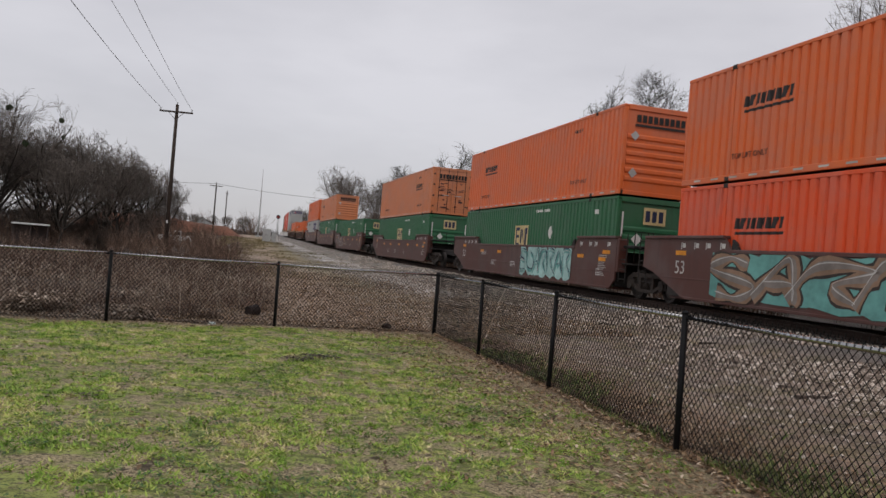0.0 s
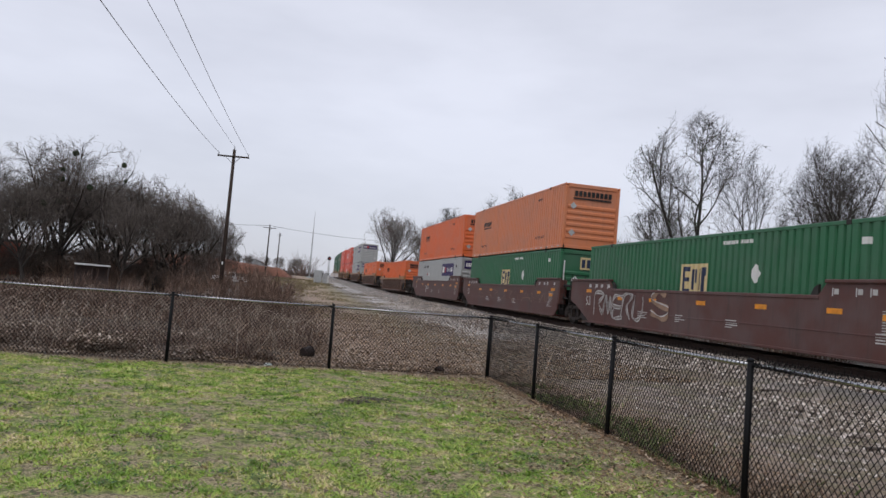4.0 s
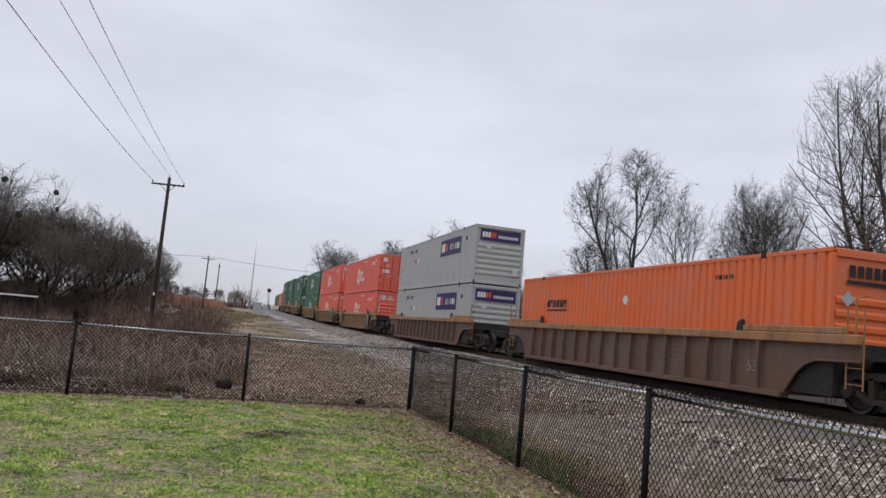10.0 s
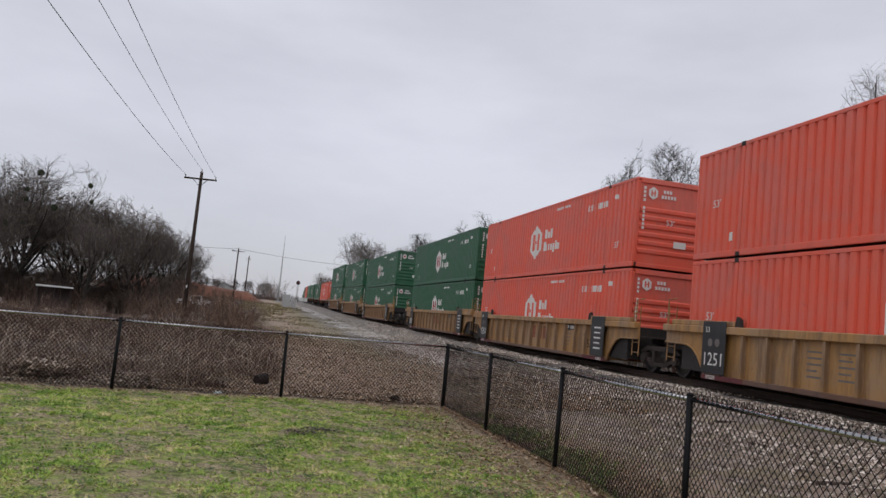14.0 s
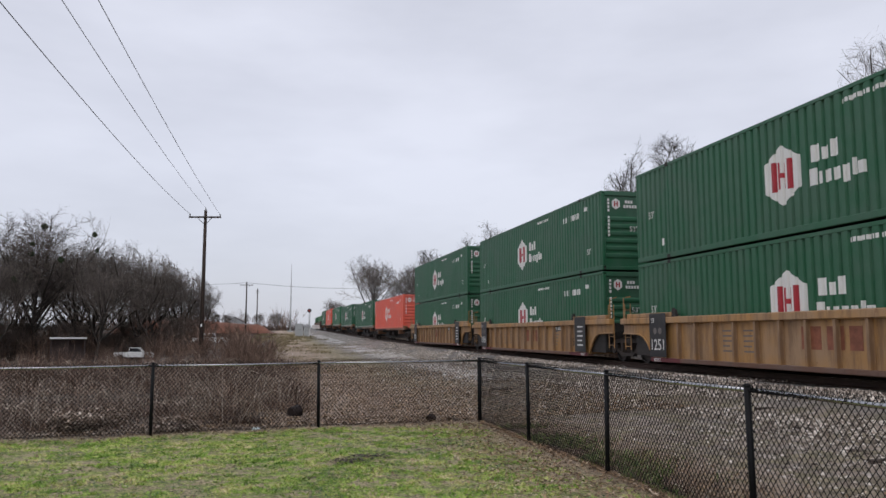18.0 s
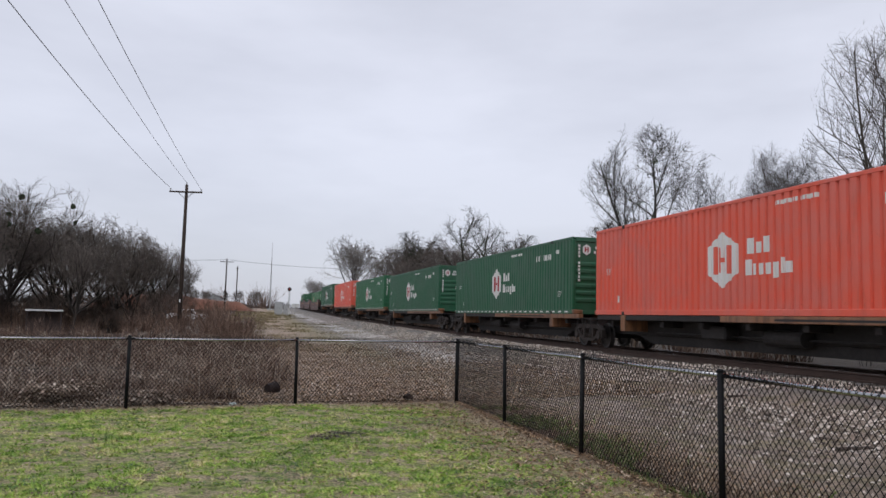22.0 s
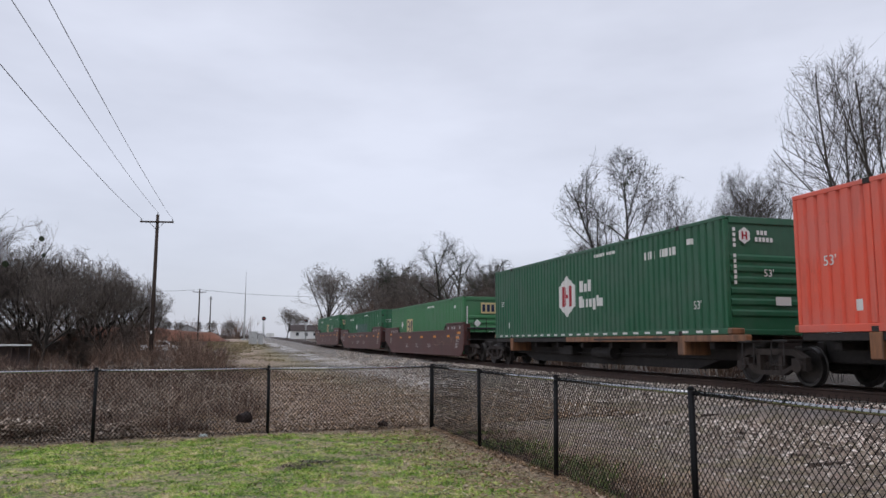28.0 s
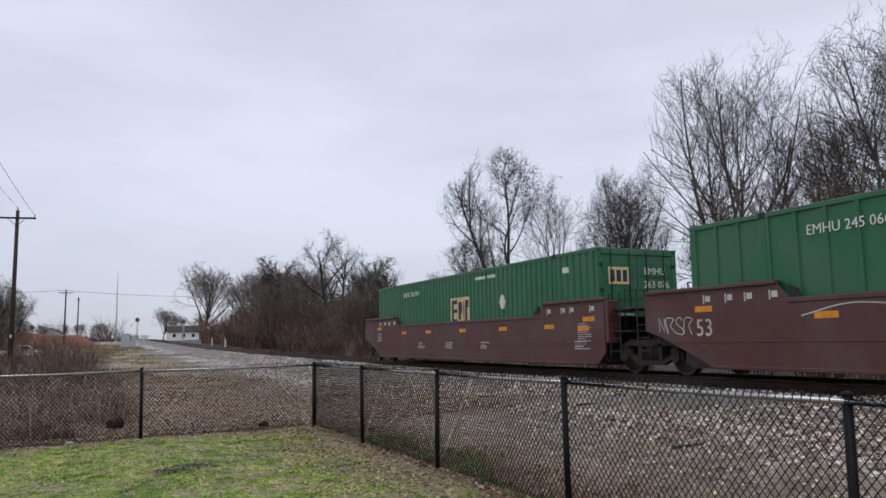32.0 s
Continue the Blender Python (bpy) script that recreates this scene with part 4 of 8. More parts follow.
class Tree:
    """Grows one bare tree: thick wood and fine twigs in two meshes."""

    def __init__(self, seed, height, fork, girth, wood, twigs, limbs=9, angle=(0.35, 0.85), limb=0.55, stems=1, ivy=0.0, counts=(10, 8, 6), thin=0.007, wander=1.0, lift=0.5, twig=0.7, balls=0, tilt=0.14, leader=0.80, crown=(0.4, 0.6, 0.42)):
        self.r, self.joints = random.Random(seed), []
        self.wood, self.twig, self.leaf = Geo(), Geo(), Geo()
        self.thin, self.wander, self.lift, self.counts, self.sprig, self.angle = thin, wander, lift, counts, twig, angle
        r = self.r
        for s in range(stems):
            a = r.uniform(0, 1.0) + 6.283 * s / stems
            lean = tilt * r.uniform(0.6, 1.4) if stems > 1 else r.uniform(0, 0.05)
            way = Vector((math.cos(a) * lean, math.sin(a) * lean, 1)).normalized()
            off = (0.1 + 0.02 * height) * (stems > 1)
            base = Vector((math.cos(a) * off, math.sin(a) * off, -0.3))
            tall = height * (leader if stems == 1 else r.uniform(0.62, 0.82))
            pts, radii = self.line(base, way, tall, height * girth / math.sqrt(stems), 0.18, 9, 0.05 * wander, 0.02)
            radii[0] *= 1.35
            self.wood.tube(pts, radii, 9, False)
            self.joints.append((pts, radii, 0))
            n = max(3, int(limbs / stems ** 0.6))
            for k in range(n):
                t = fork + (0.98 - fork) * ((k + r.random() * 0.6) / n) ** 0.85
                size = height * limb * (1.12 - 0.62 * t) * r.uniform(0.75, 1.1)
                self.branch(pts, radii, t, k * 2.4 + r.uniform(-0.5, 0.5), size, 1)
        self.ivy(ivy)
        self.mistletoe(balls)
        top = float(np.percentile([p[2] for p in self.twig.v], 97))
        for g in (self.wood, self.twig, self.leaf):
            if g.v:
                v, far = self.shaped(np.array(g.v) * (height * 0.98 / top), height, seed, *crown)
                g.v, g.f = self.pruned(v, far, g.f)
        self.meshes = (self.wood.mesh("trunk", wood, True), self.twig.mesh("crown", twigs), self.leaf.mesh("ivy", IVY) if self.leaf.f else None)

    @staticmethod
    def shaped(v, height, seed, wide, middle, half):
        """Draws stray ends in towards a rounded, uneven crown."""
        q = (v - np.array((0, 0, middle * height))) / (np.array((wide, wide, half)) * height)
        f = np.linalg.norm(q, axis=1)
        a = np.arctan2(q[:, 1], q[:, 0])
        lumps = 1 + 0.09 * np.sin(3 * a + seed) + 0.08 * np.sin(7 * q[:, 2] + 2 * a + seed * 2) + 0.06 * np.sin(5 * a - 6 * q[:, 2])
        rim = 0.80 * lumps
        over = np.maximum(f - rim, 0)
        keep = np.where(f > rim, (rim + 0.6 * (1 - np.exp(-over / 0.6))) / np.maximum(f, 1e-6), 1.0)
        low = np.clip((v[:, 2] / height - 0.05) / 0.2, 0, 1)
        keep = keep * low + 1 - low
        return v + (keep - 1)[:, None] * (v - np.array((0, 0, middle * height))), (f * keep > 1.02 * lumps) & (low > 0.5)

    @staticmethod
    def pruned(v, far, faces):
        """The faces that lie inside the crown, with the corners that they use."""
        faces = [q for q in faces if not any(far[i] for i in q)]
        used = sorted({i for q in faces for i in q})
        at = {k: i for i, k in enumerate(used)}
        return [tuple(v[k]) for k in used], [tuple(at[i] for i in q) for q in faces]

    def line(self, p, d, length, radius, tip, bits, wander, lift):
        r = self.r
        pts = [p.copy()]
        for i in range(bits):
            d = (d + Vector((r.gauss(0, wander), r.gauss(0, wander), r.gauss(0, wander) + lift))).normalized()
            p = p + d * (length / bits)
            pts.append(p.copy())
        return pts, [max(self.thin * 0.7, radius * (1 - (1 - tip) * i / bits)) for i in range(bits + 1)]

    def branch(self, pts, radii, t, turn, length, level):
        r = self.r
        f = t * (len(pts) - 1)
        i = min(int(f), len(pts) - 2)
        p = pts[i].lerp(pts[i + 1], f - i)
        axis = (pts[i + 1] - pts[i]).normalized()
        side = axis.orthogonal().normalized()
        side.rotate(Matrix.Rotation(turn, 3, axis))
        lo, hi = self.angle if level == 1 else (0.4, 0.95)
        angle = r.uniform(lo, hi)
        way = (axis * math.cos(angle) + side * math.sin(angle)).normalized()
        if level == 4:
            spike(self.twig, p, p + (way + Vector((0, 0, 0.15 * self.lift))) * self.sprig * r.uniform(0.5, 1.2), self.thin)
            return
        wood = radii[i] * (r.uniform(0.5, 0.72) if level == 1 else r.uniform(0.42, 0.6))
        bits = (0, 6, 4, 2)[level]
        q, w = self.line(p, way, length, max(self.thin, wood), 0.25, bits, (0, 0.13, 0.16, 0.17)[level] * self.wander, (0, 0.12, 0.08, 0.05)[level] * self.lift)
        if level == 3:
            self.twig.tube(q[:2], w[:2], 3, False)
            spike(self.twig, q[1], q[2], w[1])
        else:
            (self.wood if level == 1 else self.twig).tube(q, w, (0, 6, 3)[level], False)
        self.joints.append((q, w, level))
        n = max(2, int(self.counts[level - 1] * r.uniform(0.8, 1.2)))
        first = (0, 0.22, 0.15, 0.1)[level]
        for k in range(n):
            s = first + (0.99 - first) * (k + r.random() * 0.7) / n
            self.branch(q, w, min(s, 0.99), k * 2.4 + r.uniform(-0.6, 0.6), length * r.uniform(0.42, 0.68) * (1.1 - 0.5 * s), level + 1)

    def ivy(self, amount):
        r = self.r
        if not amount:
            return
        for pts, radii, level in self.joints:
            if level > 2 or (level == 2 and r.random() > 0.3):
                continue
            for _ in range(int(amount * (260, 70, 16)[level])):
                t = r.random() * (len(pts) - 1.001)
                i = int(t)
                q = pts[i].lerp(pts[i + 1], t - i)
                s = r.uniform(0.04, 0.10)
                o = Vector((r.gauss(0, 1), r.gauss(0, 1), r.gauss(0, 1))).normalized() * (radii[i] + abs(r.gauss(0, 0.22)))
                a = Vector((r.gauss(0, 1), r.gauss(0, 1), r.gauss(0, 1))).normalized()
                b = a.orthogonal().normalized()
                q = q + o
                self.leaf.face(q - a * s, q - b * s * 0.6, q + a * s, q + b * s * 0.6)


    def mistletoe(self, count):
        """Round clumps of leaves caught in the upper branches."""
        r = self.r
        spots = [(pts, level) for pts, radii, level in self.joints if level in (1, 2) and pts[-1].z > 0.5 * max(p[0][-1].z for p in self.joints)]
        for pts, level in r.sample(spots, min(count, len(spots))):
            c, size = pts[len(pts) // 2], r.uniform(0.12, 0.32)
            for _ in range(150):
                o = Vector((r.gauss(0, 1), r.gauss(0, 1), r.gauss(0, 0.8))).normalized() * size * r.random() ** 0.4
                a = Vector((r.gauss(0, 1), r.gauss(0, 1), r.gauss(0, 1))).normalized() * 0.09
                b = a.orthogonal().normalized() * 0.05
                self.leaf.face(c + o - a, c + o - b, c + o + a, c + o + b)


KINDS = {}


def tree_kind(name, label, category, *args, **kw):
    KINDS[name] = (label, category, Tree(*args, **kw).meshes, args[1])


tree_kind("tall", "tall bare tree with a wide fan of fine twigs", "tree", 11, 14.0, 0.16, 0.0135, BARK_GREY, TWIG, limbs=13, angle=(0.30, 0.85), limb=0.80, counts=(14, 9, 6), lift=0.9, thin=0.0068, wander=0.55, twig=0.6, leader=0.55, crown=(0.27, 0.60, 0.41))
tree_kind("slim", "slender bare tree with steep branches", "tree", 17, 13.0, 0.24, 0.0105, BARK_DARK, TWIG_DARK, limbs=12, angle=(0.45, 0.8), limb=0.56, counts=(11, 7, 5), lift=1.0, thin=0.0072, wander=0.7, twig=0.6, crown=(0.25, 0.62, 0.40))
tree_kind("twin", "bare tree with crooked stems dividing near the ground", "tree", 23, 13.0, 0.30, 0.017, BARK_DARK, TWIG_DARK, limbs=12, limb=0.42, stems=2, counts=(9, 6, 5), wander=1.05, thin=0.009, lift=0.9, ivy=0.5, crown=(0.34, 0.62, 0.40))
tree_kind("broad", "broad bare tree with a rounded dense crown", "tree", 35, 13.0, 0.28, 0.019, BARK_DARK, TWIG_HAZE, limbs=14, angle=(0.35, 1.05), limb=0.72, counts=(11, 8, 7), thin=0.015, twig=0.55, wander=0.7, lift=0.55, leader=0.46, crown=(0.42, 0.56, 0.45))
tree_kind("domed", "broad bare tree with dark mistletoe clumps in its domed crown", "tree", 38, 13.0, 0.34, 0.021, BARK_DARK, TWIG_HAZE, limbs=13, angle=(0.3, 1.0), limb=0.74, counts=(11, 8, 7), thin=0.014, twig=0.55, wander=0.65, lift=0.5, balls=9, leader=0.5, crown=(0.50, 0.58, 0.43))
tree_kind("wild", "bare tree with ragged upright branches", "tree", 47, 11.0, 0.3, 0.017, BARK_DARK, TWIG_DARK, limbs=12, limb=0.45, stems=2, counts=(9, 7, 5), wander=1.05, thin=0.0085, lift=0.8, ivy=0.7, crown=(0.36, 0.62, 0.40))
tree_kind("crooked", "crooked dark tree with few heavy branches and ivy", "tree", 53, 11.0, 0.32, 0.020, BARK_DARK, TWIG_DARK, limbs=7, angle=(0.6, 1.1), limb=0.50, counts=(7, 5, 4), wander=1.5, thin=0.011, lift=0.6, ivy=1.1, crown=(0.42, 0.62, 0.40))
tree_kind("ivied", "bare tree thickly clad in dark ivy", "tree", 59, 11.0, 0.25, 0.017, BARK_DARK, TWIG_DARK, limbs=11, angle=(0.5, 1.1), limb=0.5, ivy=2.8, counts=(8, 6, 5), thin=0.015, wander=1.1, crown=(0.42, 0.58, 0.43))
tree_kind("sapling", "thin leaning bare sapling", "tree", 61, 8.0, 0.3, 0.010, BARK_DARK, TWIG, limbs=9, limb=0.4, counts=(8, 6, 5), thin=0.006, wander=1.0, ivy=0.25, crown=(0.30, 0.62, 0.40))
tree_kind("bush", "tall dense brown thicket bush without leaves", "bush", 67, 6.0, 0.06, 0.007, BARK_DARK, BUSH_TWIG, limbs=18, angle=(0.3, 0.9), limb=0.55, stems=5, counts=(6, 5, 4), thin=0.012, wander=1.5, twig=0.5, tilt=0.34, crown=(0.50, 0.50, 0.52))
SEEDS = {}


def plant(kind, u, v, height, turn=0.0, group="", tilt=0.0, z=None):
    label, category, (trunk, crown, ivy), grown = KINDS[kind]
    scale = height / grown
    if kind in SEEDS:
        scale /= SEEDS[kind].scale[0]
    at = Matrix.Translation(on_ground(u, v) if z is None else uv(u, v, z)) @ pose(0, 0, 0, tilt, 0, turn) @ Matrix.Scale(scale, 4)
    if kind in SEEDS:
        ob = copy_thing(SEEDS[kind], at)
    else:
        ob = thing(category, label, category)
        part("trunk", trunk, ob)
        part("crown", crown, ob)
        if ivy:
            part("ivy", ivy, ob, "dark evergreen ivy leaves")
        ob.matrix_basis = at
        SEEDS[kind] = ob
    if group:
        ob["group"] = group


RIGHT = "bare trees behind the railway"
LEFT = "bare trees behind the brush"
for row in (
    ("tall", 25.2, 26.0, 14.6, 0), ("tall", 18.0, 27.0, 14.2, 130), ("slim", 20.0, 31.0, 13.0, 40), ("slim", 14.5, 26.0, 12.2, 200), ("slim", 21.2, 25.5, 9.5, 20), ("slim", 15.8, 29.5, 12.6, 320),
    ("wild", 6.0, 28.0, 9.5, 30), ("tall", 0.5, 30.0, 11.0, 75), ("slim", 30.3, 24.0, 9.8, 100), ("slim", 34.0, 27.0, 11.0, 220),
    ("twin", 46.0, 26.0, 14.6, 75), ("slim", 41.0, 26.5, 11.2, 160), ("wild", 37.0, 28.0, 10.0, 10), ("sapling", 35.0, 25.5, 8.0, 300), ("wild", 53.0, 27.5, 9.5, 260),
    ("sapling", 57.0, 25.0, 7.0, 20), ("crooked", 79.0, 22.0, 13.0, 210), ("crooked", 73.0, 22.0, 11.6, 320), ("ivied", 64.5, 22.5, 9.0, 40), ("broad", 69.0, 24.0, 8.5, 150),
    ("ivied", 107.0, 23.0, 13.0, 260), ("broad", 98.0, 24.0, 11.0, 60), ("broad", 115.0, 24.0, 12.0, 10), ("broad", 125.0, 24.5, 12.6, 130), ("broad", 90.0, 24.0, 10.0, 190),
    ("broad", 158.0, 19.5, 16.0, 20), ("broad", 138.0, 24.0, 12.0, 80), ("tall", -6.0, 29.0, 9.5, 215), ("wild", 27.0, 33.0, 12.5, 5),
    ("sapling", 22.0, 22.5, 8.0, 160), ("sapling", 14.0, 22.0, 7.5, 250), ("broad", 103.0, 22.0, 9.0, 300), ("twin", 3.0, 25.0, 9.0, 140),
):
    plant(*row, group=RIGHT)
for row in (
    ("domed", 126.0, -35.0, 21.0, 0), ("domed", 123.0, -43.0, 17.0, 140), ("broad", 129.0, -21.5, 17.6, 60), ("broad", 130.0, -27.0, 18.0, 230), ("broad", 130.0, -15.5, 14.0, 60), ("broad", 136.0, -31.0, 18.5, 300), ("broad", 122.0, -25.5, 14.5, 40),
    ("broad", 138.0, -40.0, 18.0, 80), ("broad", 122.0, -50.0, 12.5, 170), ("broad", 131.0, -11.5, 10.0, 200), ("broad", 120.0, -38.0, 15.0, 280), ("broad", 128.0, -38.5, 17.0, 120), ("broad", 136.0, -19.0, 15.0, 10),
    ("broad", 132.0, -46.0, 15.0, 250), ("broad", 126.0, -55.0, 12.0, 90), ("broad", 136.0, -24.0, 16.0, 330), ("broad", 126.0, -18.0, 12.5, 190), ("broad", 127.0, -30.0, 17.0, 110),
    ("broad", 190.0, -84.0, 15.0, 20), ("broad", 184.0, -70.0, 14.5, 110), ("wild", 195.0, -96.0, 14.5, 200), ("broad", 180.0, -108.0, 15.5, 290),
):
    plant(row[0], row[1], row[2], row[3] * (1.1 if row[0] == "domed" else 1.03), row[4], group=LEFT)
for i in range(28):
    plant("bush", 60 + 2.2 * i, 20.6 + rnd.uniform(-0.8, 2.5), rnd.uniform(4.8, 7.2), rnd.uniform(0, 360), "thicket bushes behind the railway")
for i in range(26):
    plant("bush", -6 + 2.6 * i, 20.8 + rnd.uniform(-0.8, 2.6), rnd.uniform(3.4, 5.4), rnd.uniform(0, 360), "thicket bushes behind the railway")
for i in range(12):
    plant("bush", -1 + 2.0 * i, 23.0 + rnd.uniform(-1.0, 2.0), rnd.uniform(5.5, 7.5), rnd.uniform(0, 360), "thicket bushes behind the railway")
for i in range(44):
    plant("bush", rnd.uniform(125, 137), -57 + 1.05 * i, rnd.uniform(4.0, 7.6), rnd.uniform(0, 360), "thicket bushes below the bare trees")


# Shrubs and thickets
def shrub_mesh(seed, stems, height, thick=1.0):
    r = random.Random(seed)
    g = Geo()
    for _ in range(stems):
        a, lean = r.uniform(0, 6.283), abs(r.gauss(0, 0.4))
        p = Vector((math.cos(a) * r.uniform(0, 0.6), math.sin(a) * r.uniform(0, 0.6), -0.1))
        d = Vector((math.cos(a) * lean, math.sin(a) * lean, 1)).normalized()
        h = height * r.uniform(0.45, 1.0)
        pts = [p]
        for i in range(4):
            d = (d + Vector((r.gauss(0, 0.14), r.gauss(0, 0.14), r.gauss(0, 0.1)))).normalized()
            pts.append(pts[-1] + d * h / 4)
        g.tube(pts[:3:2], [0.013 * thick, 0.010 * thick], 3, False)
        spike(g, pts[2], pts[4], 0.010 * thick)
        for k in range(5):
            i = r.randint(1, 3)
            e = (d + Vector((r.gauss(0, 0.6), r.gauss(0, 0.6), r.gauss(0, 0.35)))).normalized()
            q = pts[i].lerp(pts[i + 1], r.random())
            spike(g, q, q + (e + Vector((0, 0, 0.3))) * h * r.uniform(0.25, 0.42), 0.008 * thick)
    return g.mesh("shrub", BRUSH)


SHRUBS = [shrub_mesh(70 + i, 50, 1.9, 1.1) for i in range(3)]


def shrub(u, v, scale, turn, group):
    ob = thing("shrub", "leafless brown shrub of thin tangled stems", "shrub", group, at=Matrix.Translation(on_ground(u, v)) @ pose(0, 0, 0, 0, 0, turn) @ Matrix.Scale(scale, 4), mesh=SHRUBS[int(turn) % 3])
    return ob


for i in range(70):
    u = 24 + rnd.random() * 40
    v = rnd.uniform(-5 - 0.75 * (u - 20), 0.2)
    shrub(u, v, rnd.uniform(0.3, 0.6), rnd.uniform(0, 360), "shrubs in the brush")
for u, v, s in ((37, -0.6, 0.95), (39, -1.4, 1.05), (41, -0.8, 1.0), (36, -2.2, 0.8), (43, -2.6, 0.95), (34.5, -1.0, 0.75), (45, -1.6, 1.0), (47, -4, 0.85), (40, -4.2, 0.7), (50, -6, 0.8), (52, -2, 1.0), (55, -8, 0.9), (58, -3, 1.1), (62, -12, 1.0), (57, -14, 0.9), (66, -6, 1.2), (70, -9, 1.3), (74, -3, 1.3), (80, -6, 1.4), (88, -4, 1.5), (95, -8, 1.6), (104, -5, 1.6)):
    shrub(u, v, s, rnd.uniform(0, 360), "shrubs in the brush")
for i in range(26):
    u, v = rnd.uniform(124, 142), rnd.uniform(-54, -12)
    shrub(u, v, rnd.uniform(1.6, 2.8), rnd.uniform(0, 360), "thicket below the bare trees")
for i in range(60):
    u = -4 + rnd.random() * 165
    v = 18.3 + abs(rnd.gauss(0, 2.6)) + 0.5 * smooth(u, 60, 10)
    s = rnd.uniform(1.0, 1.7) * (1.0 + 0.9 * smooth(u, 60, 100))
    shrub(u, v, s, rnd.uniform(0, 360), "thicket behind the railway")
for i in range(44):
    u = 250 + rnd.random() * 160
    v = rnd.uniform(-240, 90)
    if abs(off_track(u, v)) < 9:
        continue
    shrub(u, v, rnd.uniform(3.0, 5.0), rnd.uniform(0, 360), "far woods")
for i in range(12):
    plant("broad" if i % 3 else "wild", 255 + 7 * (i % 5) + rnd.uniform(-3, 3), -60 + 5.6 * i, rnd.uniform(5.5, 9.0), rnd.uniform(0, 360), "far trees along the railway")
for row in (("broad", 315, 24, 13.0, 30), ("broad", 330, 30, 11.0, 80), ("wild", 300, 36, 10.0, 100), ("broad", 300, -45, 9.0, 210), ("wild", 310, -60, 9.0, 10), ("wild", 320, -22, 7.0, 60)):
    plant(*row, group="far trees along the railway")


def far_woods():
    r = random.Random(91)
    g = Geo()
    for _ in range(230):
        u, v = r.uniform(300, 480), r.uniform(-330, 190)
        if abs(off_track(u, v)) < 11:
            continue
        p, tall = on_ground(u, v), r.uniform(2.8, 6.2) * (1.5 if r.random() < 0.12 else 1.0)
        for _ in range(95):
            a = Vector((r.gauss(0, 2.2), r.gauss(0, 2.2), 0))
            h = tall * r.uniform(0.3, 1.0) * max(0.3, 1 - a.length / 8)
            spike(g, p + a + Vector((0, 0, -0.5)), p + a * 1.25 + Vector((r.gauss(0, 0.5), r.gauss(0, 0.5), h)), 0.38)
    tagged(new("far_woods", g.mesh("far_woods", FAR_TWIG)), "grey band of far leafless woods on the horizon", "woods", "", "stuff")


def far_house(u, v, turn, label, wall):
    top = thing("house", label, "house", "far houses", at=Matrix.Translation(on_ground(u, v)) @ pose(0, 0, 0, 0, 0, turn))
    part("wall", Geo().prism([(-5, -3.5, -0.5), (-5, 3.5, -0.5), (-5, 3.5, 2.8), (-5, 0, 4.6), (-5, -3.5, 2.8)], (10, 0, 0)).mesh("wall", wall), top)
    for m in (1, -1):
        part("roof", Geo().prism([(-5.4, m * 3.9, 2.62), (-5.4, 0, 4.66), (-5.4, 0, 4.86), (-5.4, m * 3.9, 2.82)], (10.8, 0, 0)).mesh("roof", ROOF_DARK), top)
    for x in (-3, 0, 3):
        for m in (1, -1):
            win = part("window", Geo().box((x - 0.6, m * 3.5, 0.9), (x + 0.6, m * 3.56, 2.2), 0.02).mesh("window", WHITE_PAINT), top)
            part("pane", Geo().box((x - 0.5, m * 3.565, 1.0), (x + 0.5, m * 3.575, 2.1)).mesh("pane", GLASS_DARK), win)


far_woods()
far_house(272, 27.0, 20, "small white gabled house beyond the track", WHITE_PAINT)
far_house(286, -13.0, 110, "small pale gabled house beyond the brush", SIGNAL_GREY)
far_house(296, -34.0, 60, "small brick gabled house beyond the brush", BRICK_RED)


# Utility poles and wires
def utility_pole(u, v, height, arm, turn, label):
    top = thing("utility_pole", label, "utility pole", "utility poles", at=Matrix.Translation(on_ground(u, v)) @ pose(0, 0, 0, 0, 0, turn))
    part("pole", Geo().tube([(0, 0, -1), (0, 0, height * 0.5), (0, 0, height)], [0.17, 0.14, 0.11], 12).mesh("pole", POLE_WOOD, True), top)
    part("crossarm", Geo().box((-arm / 2, -0.2, height - 0.62), (arm / 2, -0.1, height - 0.5), 0.01).mesh("crossarm", POLE_WOOD), top)
    for s in (-1, 1):
        part("brace", Geo().tube([(s * 0.55, -0.2, height - 0.6), (0, -0.14, height - 1.15)], [0.02, 0.02], 6).mesh("brace", IRON), top)
    ins = once("insulator", lambda: Geo().tube([(0, 0, 0), (0, 0, 0.06), (0, 0, 0.1), (0, 0, 0.16), (0, 0, 0.2)], [0.02, 0.05, 0.035, 0.055, 0.03], 10).mesh("insulator", SIGNAL_GREY, True))
    for x, z in ((-arm / 2 + 0.08, height - 0.5), (0, height), (arm / 2 - 0.08, height - 0.5)):
        part("insulator", ins, top, at=pose(x, -0.15 if x else 0, z))
    if height > 10:
        part("tag", Geo().box((-0.05, -0.165, 2.2), (0.05, -0.155, 2.42)).mesh("tag", WHITE_PAINT), top, "small white pole tag")
    return top


def wire(name, label, a, b, sag, radius=0.012):
    pts = []
    for i in range(25):
        t = i / 24
        p = Vector(a).lerp(Vector(b), t)
        p.z -= sag * 4 * t * (1 - t)
        pts.append(p)
    thing(name, label, "cable", "overhead wires", mesh=Geo().tube(pts, [radius] * 25, 5).mesh(name, CABLE))


